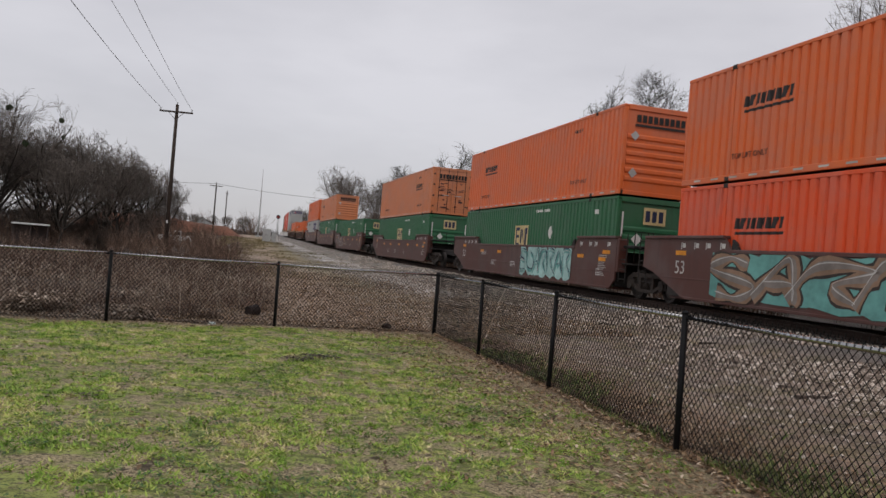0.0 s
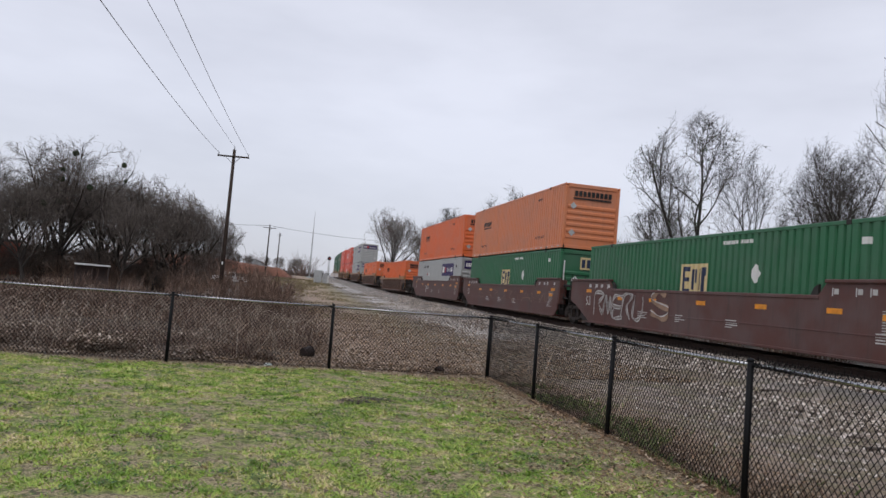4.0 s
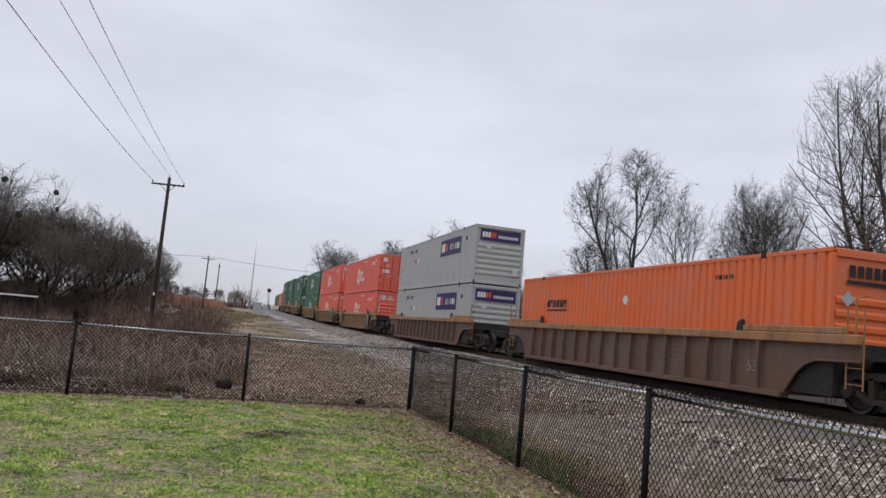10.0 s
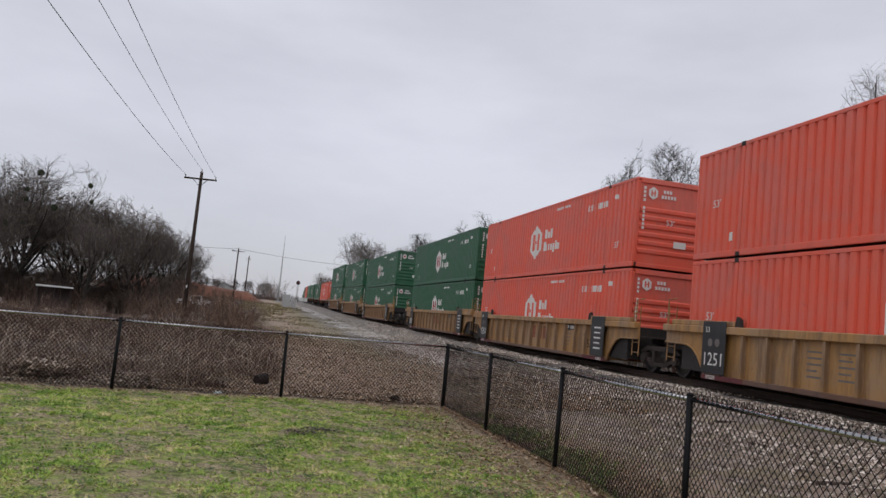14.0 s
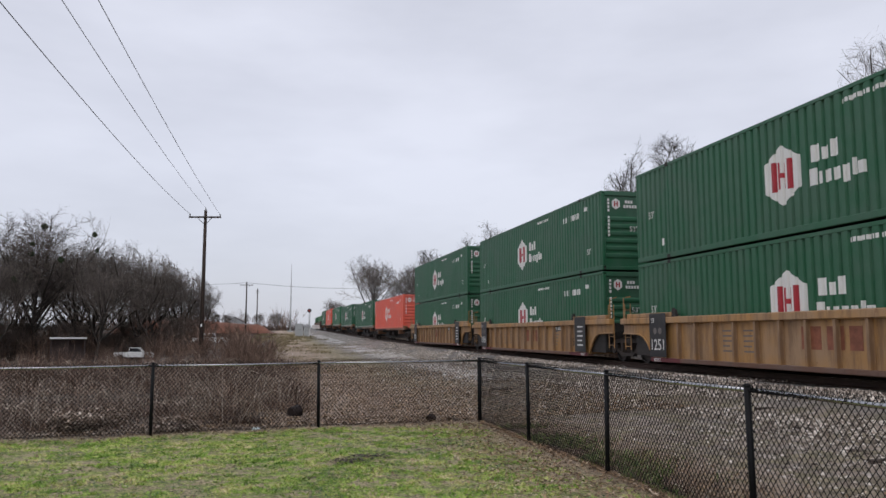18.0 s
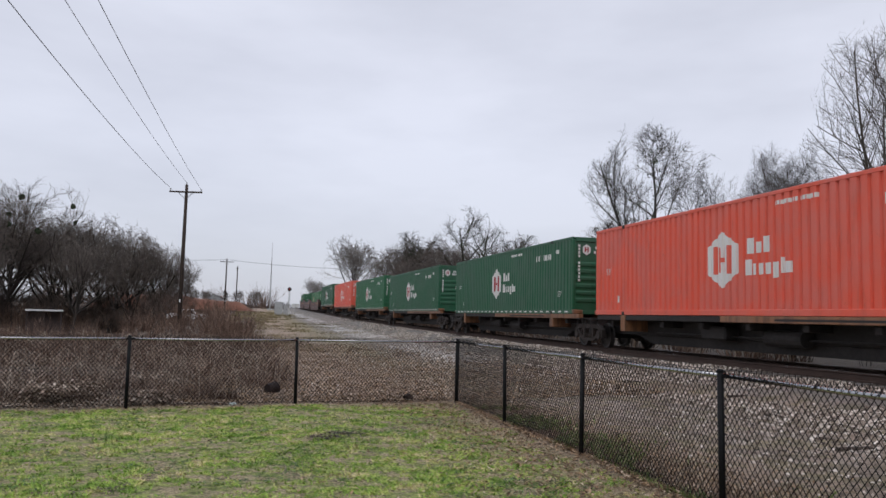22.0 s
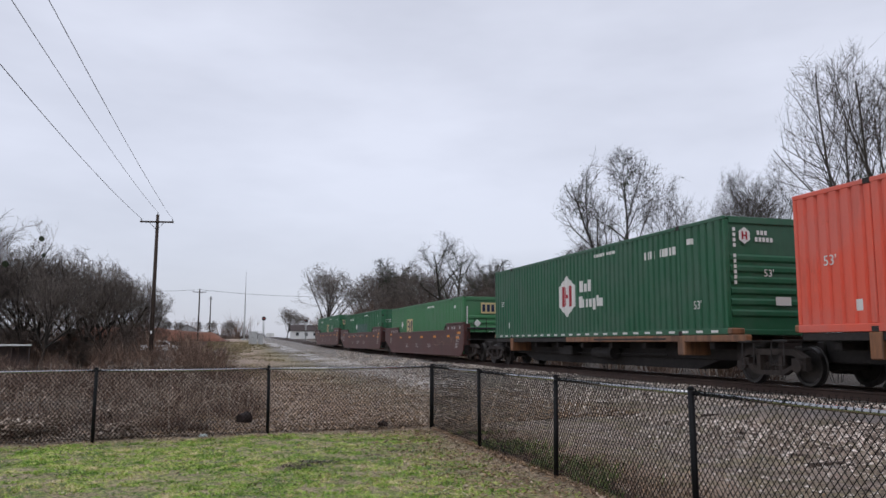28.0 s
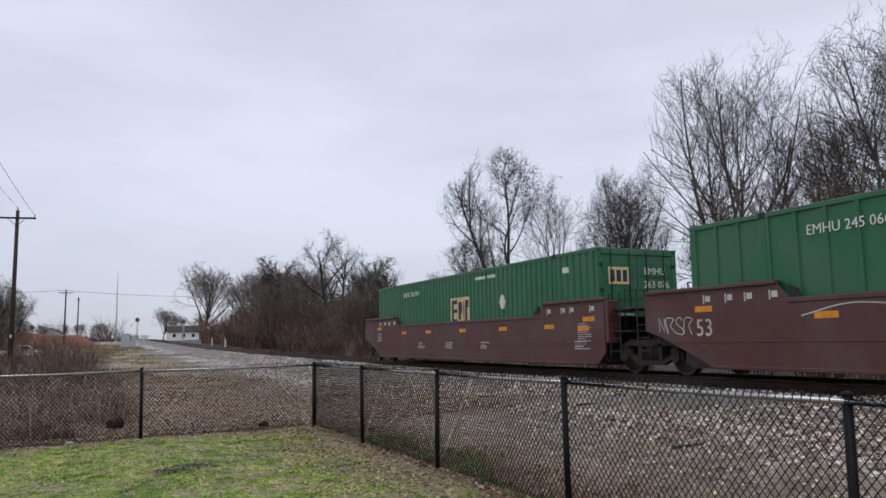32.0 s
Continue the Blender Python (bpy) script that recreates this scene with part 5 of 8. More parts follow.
PB = on_ground(59.79, -5.3)
PH = 11.1 - PB.z
utility_pole(59.79, -5.3, PH, 2.42, 11.1, "tall dark wooden utility pole with one crossarm")
NEXT = Vector((-0.47, -15.1, 10.5))
back = utility_pole(NEXT.x * UX + NEXT.y * UY, NEXT.x * VX + NEXT.y * VY, 10.75, 2.42, 11.1, "tall dark wooden utility pole with one crossarm")
ca, sa = math.cos(radians(11.1)), math.sin(radians(11.1))
for k, x in enumerate((-1.1, 0, 1.1)):
    dz = -0.35 if x else 0.18
    wire("overhead_wire", "thin overhead wire strung between wooden poles", (PB.x + x * ca, PB.y + x * sa, PB.z + PH + dz), (NEXT.x + x * ca, NEXT.y + x * sa, 10.75 + dz), (1.0, 0.95, 0.75)[k], (0.014, 0.011, 0.011)[k])
utility_pole(150.0, -5.0, 11.6 - ground_z(150, -5), 2.4, 20, "distant dark wooden utility pole with one crossarm")
utility_pole(190.0, -3.7, 12.6 - ground_z(190, -3.7), 0.6, 20, "thin distant wooden pole")
P2 = uv(150, -5.0, 11.5)
wire("cross_wire", "thin wire crossing high over the railway", P2, uv(150, 42, 12.4), 1.3, 0.03)
wire("cross_wire", "thin wire crossing high over the brush", P2, uv(148, -48, 12.6), 1.2, 0.03)


# Signals, mast and cabinets by the track
def mast():
    top = thing("radio_mast", "tall thin grey radio mast in two sections", "mast", at=Matrix.Translation(on_ground(200, 4.5)))
    part("lower_tube", Geo().tube([(0, 0, -0.5), (0, 0, 9)], [0.22, 0.2], 8).mesh("lower_tube", SIGNAL_GREY, True), top)
    part("upper_tube", Geo().tube([(0, 0, 9), (0, 0, 17.3)], [0.12, 0.05], 8).mesh("upper_tube", SIGNAL_GREY, True), top)
    part("base", Geo().box((-0.5, -0.5, -0.1), (0.5, 0.5, 0.35), 0.05).mesh("base", SIGNAL_GREY), top)


def railway_signal(u, v, height, label):
    top = thing("railway_signal", label, "railway signal", "railway signals", at=Matrix.Translation(on_ground(u, v)) @ pose(0, 0, 0, 0, 0, math.degrees(HEAD) - 90))
    part("post", Geo().tube([(0, 0, -0.3), (0, 0, height)], [0.08, 0.07], 8).mesh("post", SIGNAL_GREY, True), top)
    part("target", Geo().disc((0, -0.12, height - 0.4), 0.34, "y", 0.05, 20).mesh("target", BLACK_PAINT), top)
    part("hood", Geo().tube([(0, -0.12, height - 0.4), (0, -0.3, height - 0.4)], [0.10, 0.10], 12, False).mesh("hood", BLACK_PAINT), top)
    part("lamp", Geo().disc((0, -0.15, height - 0.4), 0.05, "y", -0.02, 14).mesh("lamp", RED_LAMP), top, "glowing red lamp")
    part("ladder", Geo().tube([(0.18, 0.1, 0), (0.18, 0.1, height - 0.8)], [0.02, 0.02], 5).tube([(-0.18, 0.1, 0), (-0.18, 0.1, height - 0.8)], [0.02, 0.02], 5).mesh("ladder", SIGNAL_GREY), top)


def cabinet(u, v, w, d, h, label):
    top = thing("trackside_cabinet", label, "cabinet", "trackside cabinets", at=Matrix.Translation(on_ground(u, v)) @ pose(0, 0, 0, 0, 0, math.degrees(HEAD)))
    part("body", Geo().box((-d / 2, -w / 2, -0.2), (d / 2, w / 2, h), 0.03).mesh("body", SIGNAL_GREY), top)
    part("roof", Geo().box((-d / 2 - 0.06, -w / 2 - 0.06, h), (d / 2 + 0.06, w / 2 + 0.06, h + 0.1), 0.03).mesh("roof", SIGNAL_GREY), top)
    for s in (-1, 1):
        door = part("door", Geo().box((-d / 2 - 0.025, 0.04 * s, 0.15), (-d / 2 - 0.002, s * (w / 2 - 0.06), h - 0.12), 0.01).mesh("door", SIGNAL_GREY), top)
        part("handle", Geo().box((-d / 2 - 0.05, 0.1 * s, h * 0.5), (-d / 2 - 0.02, 0.14 * s, h * 0.5 + 0.16)).mesh("handle", IRON), door)


mast()
railway_signal(131, 6.0, 4.6, "black-faced railway signal showing red beside the track")
railway_signal(150, 14.9, 4.4, "black-faced railway signal showing red across the track")
cabinet(130, 4.3, 1.3, 1.2, 2.0, "pale grey trackside relay cabinet with double doors")
cabinet(126, 5.3, 0.7, 0.6, 1.5, "small pale grey trackside cabinet")


def marker(u, v, h, w, label, name="trackside_sign"):
    top = thing(name, label, "sign", "trackside signs", at=Matrix.Translation(on_ground(u, v)) @ pose(0, 0, 0, 0, 0, math.degrees(HEAD) - 90))
    part("post", Geo().tube([(0, 0, -0.2), (0, 0, h)], [0.05, 0.05], 8).mesh("post", SIGNAL_GREY), top)
    for x in (-w * 0.55, w * 0.55):
        part("plate", Geo().box((x - w / 2, -0.09, h - 0.75), (x + w / 2, -0.06, h), 0.01).mesh("plate", WHITE_PAINT), top)


marker(158, 8.6, 1.6, 0.75, "pair of white square signs on a low post")
for u, v in ((118, 15.8), (104, 15.6), (128, 5.9)):
    thing("marker_post", "short white marker post beside the rails", "post", "marker posts", at=Matrix.Translation(on_ground(u, v)), mesh=once("marker_post", lambda: Geo().tube([(0, 0, -0.2), (0, 0, 1.2), (0, 0, 1.3)], [0.09, 0.09, 0.05], 10).mesh("marker_post", WHITE_PAINT)))


# Far left: clay bank, brick building, shed, parked lorry
def clay_bank():
    g = Geo()
    n, m = 90, 8
    for i in range(n):
        t = i / (n - 1)
        v = -34 + 35 * t
        h = (3.0 - 1.0 * smooth(v, -22, -2) + 0.10 * math.sin(t * 14) + 0.25 * noise.noise(Vector((t * 12, 0, 0)))) * smooth(0.8 - v, 0, 4.0) * smooth(v, -34, -27) + 0.02
        for j in range(m):
            k = j / (m - 1)
            z = 1.9 + h * math.sin(math.pi * k) ** 0.55 + 0.15 * noise.noise(Vector((v * 0.4, k * 5, 1)))
            p = uv(172 + (k - 0.5) * 16, v, z)
            g.v.append(tuple(p))
    for i in range(n - 1):
        for j in range(m - 1):
            g.f.append((i * m + j, i * m + j + 1, (i + 1) * m + j + 1, (i + 1) * m + j))
    tagged(new("clay_bank", g.mesh("clay_bank", CLAY, True)), "long rust-red bank of bare clay", "bank", "", "structure")


def brick_building():
    at = Matrix.Translation(uv(142, -60, -2.6)) @ pose(0, 0, 0, 0, 0, 42) @ Matrix.Scale(1.5, 4)
    top = thing("brick_building", "low red brick building with two rows of dark windows", "building", at=at)
    part("wall", Geo().box((-14, 0, -1), (9, 10, 4.3), 0.05).mesh("wall", BRICK_RED), top)
    part("roof", Geo().box((-14.2, -0.2, 4.3), (9.2, 10.2, 4.6), 0.05).mesh("roof", ROOF_DARK), top)
    part("lean_to", Geo().prism([(-14, 0, -1), (-14, -4, -1), (-14, -4, 1.3), (-14, 0, 1.9)], (17, 0, 0)).mesh("lean_to", BRICK_RED), top)
    part("lean_to_roof", Geo().prism([(-14.2, 0, 1.95), (-14.2, -4.3, 1.3), (-14.2, -4.3, 1.42), (-14.2, 0, 2.1)], (17.4, 0, 0)).mesh("lean_to_roof", ROOF_DARK), top)
    frame_mesh = Geo().box((-0.62, -0.05, 0), (0.62, 0.03, 1.3), 0.02).mesh("window", ROOF_DARK)
    pane = Geo().box((-0.52, -0.07, 0.1), (0.52, -0.052, 1.2)).mesh("pane", GLASS_DARK)
    for x in range(-12, 9, 3):
        win = part("window", frame_mesh, top, at=pose(x, 0, 2.5))
        part("pane", pane, win)
    for x in (5.0, 7.5):
        win = part("window", frame_mesh, top, at=pose(x, 0, 0.2))
        part("pane", pane, win)


def shed():
    at = Matrix.Translation(uv(121, -29.0, ground_z(121, -29.0))) @ pose(0, 0, 0, 0, 0, 32)
    top = thing("shed", "low open shed with a pale flat roof", "shed", at=at)
    part("roof", Geo().box((-2.4, -1.6, 3.3), (2.4, 1.6, 3.55), 0.04).mesh("roof", WHITE_PAINT), top)
    for x in (-2.2, 0, 2.2):
        for y in (-1.4, 1.4):
            part("post", Geo().tube([(x, y, -0.3), (x, y, 3.3)], [0.07, 0.07], 6).mesh("post", ROOF_DARK), top)
    part("back_wall", Geo().box((-2.3, 1.5, 0), (2.3, 1.58, 3.29)).mesh("back_wall", ROOF_DARK), top)


def lorry():
    at = Matrix.Translation(uv(88, -41.0, ground_z(88, -41))) @ pose(0, 0, 0, 0, 0, 38)
    top = thing("box_lorry", "white box lorry parked beyond the brush", "lorry", at=at)
    part("box", Geo().box((-3, -1.1, 0.75), (2.2, 1.1, 2.2), 0.04).mesh("box", WHITE_PAINT), top)
    part("cab", Geo().prism([(2.3, -1, 0.5), (4.0, -1, 0.5), (4.0, -1, 1.3), (3.4, -1, 2.0), (2.3, -1, 2.0)], (0, 2, 0)).mesh("cab", WHITE_PAINT), top)
    part("chassis", Geo().box((-3, -0.9, 0.45), (3.9, 0.9, 0.74)).mesh("chassis", IRON), top)
    part("windscreen", Geo().face((3.97, -0.9, 1.36), (3.97, 0.9, 1.36), (3.45, 0.9, 1.95), (3.45, -0.9, 1.95)).mesh("windscreen", GLASS_DARK), top)
    for x in (-2.0, 3.0):
        for y in (-1.05, 0.8):
            part("wheel", Geo().disc((x, y, 0.45), 0.45, "y", 0.25, 18).mesh("wheel", RUBBER), top)



PICKUPS = []


def pickup():
    """A crew-cab pickup; it drives towards +x, wheels on z = 0."""
    top = thing("pickup_truck", "white crew-cab pickup truck on the low road", "truck", "pickups on the low road")
    body = Geo().prism([(-2.8, -0.95, 0.45), (2.75, -0.95, 0.45), (2.8, -0.95, 0.85), (2.6, -0.95, 1.12), (1.3, -0.95, 1.18), (-2.8, -0.95, 1.15)], (0, 1.9, 0))
    part("body", body.mesh("body", WHITE_PAINT), top)
    part("cab", Geo().prism([(-0.75, -0.85, 1.16), (1.35, -0.85, 1.18), (0.75, -0.78, 1.84), (-0.6, -0.78, 1.86)], (0, 1.6, 0)).mesh("cab", WHITE_PAINT), top)
    for m in (1, -1):
        part("window", Geo().prism([(-0.62, m * 0.862, 1.24), (1.15, m * 0.862, 1.24), (0.68, m * 0.862, 1.74), (-0.52, m * 0.862, 1.76)], (0, m * 0.004, 0)).mesh("window", GLASS_DARK), top)
        for x in (-1.75, 1.75):
            part("wheel", Geo().disc((x, m * 0.96, 0.4), 0.4, "y", -m * 0.25, 18).mesh("wheel", RUBBER), top)
    part("bumper", Geo().box((2.76, -0.92, 0.4), (2.92, 0.92, 0.62), 0.04).mesh("bumper", SIGNAL_GREY), top)
    return top


clay_bank()
brick_building()
shed()
lorry()
PICKUPS += [pickup(), pickup()]


# The train. In a wagon's space x runs along the rails away from the lawn, +y faces the lawn, z = 0 is the top of the rails.
HALF = BOX_L / 2


def profile(kind):
    """Breakpoints (x, y) of a container's side wall, from one end to the other."""
    out = [(-HALF + 0.09, 1.262)]
    for a, b in ((-HALF + 0.10, -6.17), (-6.03, 6.03), (6.17, HALF - 0.10)):
        if kind == "corrugated":
            n = max(1, round((b - a) / 0.28))
            w = (b - a) / n
            for i in range(n):
                x = a + i * w
                out += [(x, 1.240), (x + w * 0.24, 1.240), (x + w * 0.34, 1.291), (x + w * 0.90, 1.291)]
            out.append((b, 1.240))
        else:
            n = max(1, round((b - a) / 0.62))
            w = (b - a) / n
            for i in range(n):
                x = a + i * w
                out += [(x, 1.258), (x + w - 0.085, 1.258), (x + w - 0.075, 1.298), (x + w - 0.012, 1.298)]
            out.append((b, 1.258))
    return sorted(out)


PROFILE = {k: profile(k) for k in ("corrugated", "panelled")}


def clip(poly, x, keep_above):
    out = []
    for i, p in enumerate(poly):
        q = poly[(i + 1) % len(poly)]
        pin, qin = (p[0] >= x) == keep_above, (q[0] >= x) == keep_above
        if pin:
            out.append(p)
        if pin != qin:
            t = (x - p[0]) / (q[0] - p[0])
            out.append((x, p[1] + t * (q[1] - p[1])))
    return out


def decal(g, poly, kind, lift=0.003):
    """Lays a convex shape in (x, z) onto a side wall, following its folds."""
    lo, hi = min(p[0] for p in poly), max(p[0] for p in poly)
    pr = PROFILE[kind]
    for (xa, ya), (xb, yb) in zip(pr[:-1], pr[1:]):
        if xb <= lo or xa >= hi or xb - xa < 1e-4:
            continue
        c = clip(clip(poly, xa, True), xb, False)
        if len(c) > 2:
            g.face(*[(x, ya + (yb - ya) * (x - xa) / (xb - xa) + lift, z) for x, z in c])


def bar(x0, x1, z0, z1, slant=0.0):
    return [(x0, z0), (x1, z0), (x1 - slant, z1), (x0 - slant, z1)]


def blocks(g, kind, x, z, widths, h, gap=0.06, slant=0.0, lift=0.003):
    """A line of letter-sized blocks that begins at x and runs towards -x."""
    for w in widths:
        if w > 0:
            decal(g, bar(x - w, x, z, z + h, slant), kind, lift)
        x -= abs(w) + gap
    return x


def word(g, kind, x, z, pieces, gap=0.07):
    """A line of blocks of different width and height, running towards -x."""
    for w, lo, hi in pieces:
        decal(g, bar(x - w, x, z + lo, z + hi), kind)
        x -= w + gap


SIDE = lambda x, y, z: Matrix(((-1, 0, 0, x), (0, 0, 1, y), (0, 1, 0, z), (0, 0, 0, 1)))
END = lambda x, y, z: Matrix(((0, 0, -1, x), (-1, 0, 0, y), (0, 1, 0, z), (0, 0, 0, 1)))


def side_wall(kind, material):
    def build():
        g = Geo()
        for x, y in PROFILE[kind]:
            g.v += [(x, y, 0.15), (x, y, 2.81), (x, y - 0.012, 0.15), (x, y - 0.012, 2.81)]
        for i in range(len(PROFILE[kind]) - 1):
            a, b = 4 * i, 4 * i + 4
            g.f += [(a, b, b + 1, a + 1), (a + 2, a + 3, b + 3, b + 2)]
        return g.mesh("side_wall", material)
    return once(("side", kind, material.name), build)


def end_ribs(material):
    def build():
        g = Geo().box((-HALF + 0.05, -1.2, 0.12), (-HALF + 0.07, 1.2, 2.8))
        return g.mesh("front_wall", material)
    return once(("ribs", material.name), build)


def door_leaf(material):
    return once(("door", material.name), lambda: Geo().box((-HALF + 0.03, 0.01, 0.14), (-HALF + 0.06, 1.19, 2.78), 0.006).mesh("door", material))


def container(material, marks, ends="front", kind="corrugated", label="", group="intermodal containers"):
    """A 53-foot container standing on z = 0, its near end at -x."""
    top = thing("container", label, "container", group)
    wall = side_wall(kind, material)
    part("side_wall", wall, top)
    part("side_wall", wall, top, at=pose(0, 0, 0, 0, 0, 180))
    mn = material.name
    part("roof", once(("roof", mn), lambda: Geo().box((-HALF + 0.02, -1.25, 2.84), (HALF - 0.02, 1.25, 2.88), 0.01).mesh("roof", material)), top)
    part("floor", once("floor", lambda: Geo().box((-HALF + 0.02, -1.25, 0.03), (HALF - 0.02, 1.25, 0.13)).mesh("floor", IRON)), top)
    rail_top = once(("top_rail", mn), lambda: Geo().box((-HALF, 1.235, 2.80), (HALF, 1.30, 2.896), 0.012).mesh("top_rail", material))
    rail_low = once(("bottom_rail", mn), lambda: Geo().box((-HALF, 1.235, 0.0), (HALF, 1.30, 0.155), 0.012).mesh("bottom_rail", material))
    post = once(("corner_post", mn), lambda: Geo().box((-HALF, 1.16, 0.156), (-HALF + 0.10, 1.298, 2.799), 0.02).mesh("corner_post", material))
    lift = once(("lift_post", mn), lambda: Geo().box((-6.165, 1.22, 0.156), (-6.035, 1.297, 2.799), 0.012).mesh("lift_post", material))
    block = once("corner_fitting", lambda: Geo().box((-0.09, 1.15, 0), (0.09, 1.306, 0.118), 0.012).mesh("corner_fitting", IRON))
    for flip in (0, 180):
        part("top_rail", rail_top, top, at=pose(0, 0, 0, 0, 0, flip))
        part("bottom_rail", rail_low, top, at=pose(0, 0, 0, 0, 0, flip))
        part("corner_post", post, top, at=pose(0, 0, 0, 0, 0, flip))
        part("corner_post", post, top, at=pose(0, 0, 0, 0, 0, flip) @ Matrix.Diagonal((-1, 1, 1, 1)))
    for m in (1, -1):
        part("lift_post", lift, top, at=Matrix.Diagonal((m, 1, 1, 1)))
        for z in (2.79, -0.008):
            part("corner_fitting", block, top, at=pose(m * 6.1, 0, z))
    part("end_header", once(("header", mn), lambda: Geo().box((-HALF, -1.16, 2.72), (-HALF + 0.08, 1.16, 2.89), 0.012).mesh("end_header", material)), top)
    part("end_sill", once(("sill", mn), lambda: Geo().box((-HALF, -1.16, 0.0), (-HALF + 0.08, 1.16, 0.13), 0.012).mesh("end_sill", material)), top)
    part("rear_wall", end_ribs(material), top, at=pose(0, 0, 0, 0, 0, 180))
    if ends == "front":
        wall = part("front_wall", end_ribs(material), top)
        rib = once(("end_rib", mn), lambda: Geo().prism([(-HALF + 0.049, -1.14, 0), (-HALF + 0.012, -1.14, 0.05), (-HALF + 0.012, -1.14, 0.14), (-HALF + 0.049, -1.14, 0.19)], (0, 2.28, 0)).mesh("end_rib", material))
        for k in range(6):
            part("end_rib", rib, wall, at=pose(0, 0, 0.42 + k * 0.27))
    else:
        for m in (1, -1):
            leaf = part("door", door_leaf(material), top, at=Matrix.Diagonal((1, m, 1, 1)))
            for z in (0.35, 0.95, 1.55, 2.15):
                part("door_panel", once(("door_panel", mn), lambda: Geo().box((-HALF + 0.012, 0.12, 0), (-HALF + 0.029, 1.1, 0.38), 0.008).mesh("door_panel", material)), leaf, at=pose(0, 0, z))
            for y in (0.28, 0.86):
                part("lock_rod", once("lock_rod", lambda: Geo().tube([(-HALF - 0.005, 0, 0.1), (-HALF - 0.005, 0, 2.82)], [0.017, 0.017], 8).mesh("lock_rod", IRON)), leaf, at=pose(0, y, 0))
            for z in (0.4, 1.05, 1.75, 2.4):
                part("hinge", once("hinge", lambda: Geo().box((-HALF - 0.01, 1.12, 0), (-HALF + 0.03, 1.24, 0.1), 0.01).mesh("hinge", IRON)), leaf, at=pose(0, 0, z))
            part("handle", once("door_handle", lambda: Geo().box((-HALF - 0.04, 0.2, 1.15), (-HALF - 0.015, 0.62, 1.19), 0.006).mesh("handle", SIGNAL_GREY)), leaf)
    marks(top, kind, ends)
    return top


def mark(top, name, key, material, draw, label=""):
    def build():
        g = Geo()
        draw(g)
        return g.mesh(name, material)
    ob = part(name, once((name, key, material.name), build), top, label)
    if name in ("name_strip", "number_strip", "small_print", "panel_lettering", "stencil", "reflective_tape", "emblem_figure"):
        ob["kind"] = "stuff"


def writing(top, text, size, material, at, label=""):
    part("lettering", lettering(text, size, material), top, label, at)


def end_rect(g, y0, y1, z0, z1, lift=0.0):
    x = -HALF + 0.008 - lift
    g.face((x, y0, z0), (x, y1, z0), (x, y1, z1), (x, y0, z1))


def diamond(g, x, z, r, kind, lift=0.004):
    decal(g, [(x - r, z), (x, z - r), (x + r, z), (x, z + r)], kind, lift)


def small_marks(top, kind, material):
    """Weight panel, length figures and the line of small print that every container has."""
    writing(top, "53'", 0.30, material, SIDE(7.1, 1.302, 1.42))
    writing(top, "53'", 0.30, material, SIDE(-6.9, 1.302, 0.75))
    mark(top, "small_print", kind, material, lambda g: [blocks(g, kind, -1.2, 2.56, [0.09] * 12, 0.10, 0.03), decal(g, bar(6.35, 6.55, 0.4, 0.62), kind), decal(g, bar(-6.75, -6.5, 2.35, 2.5), kind)])


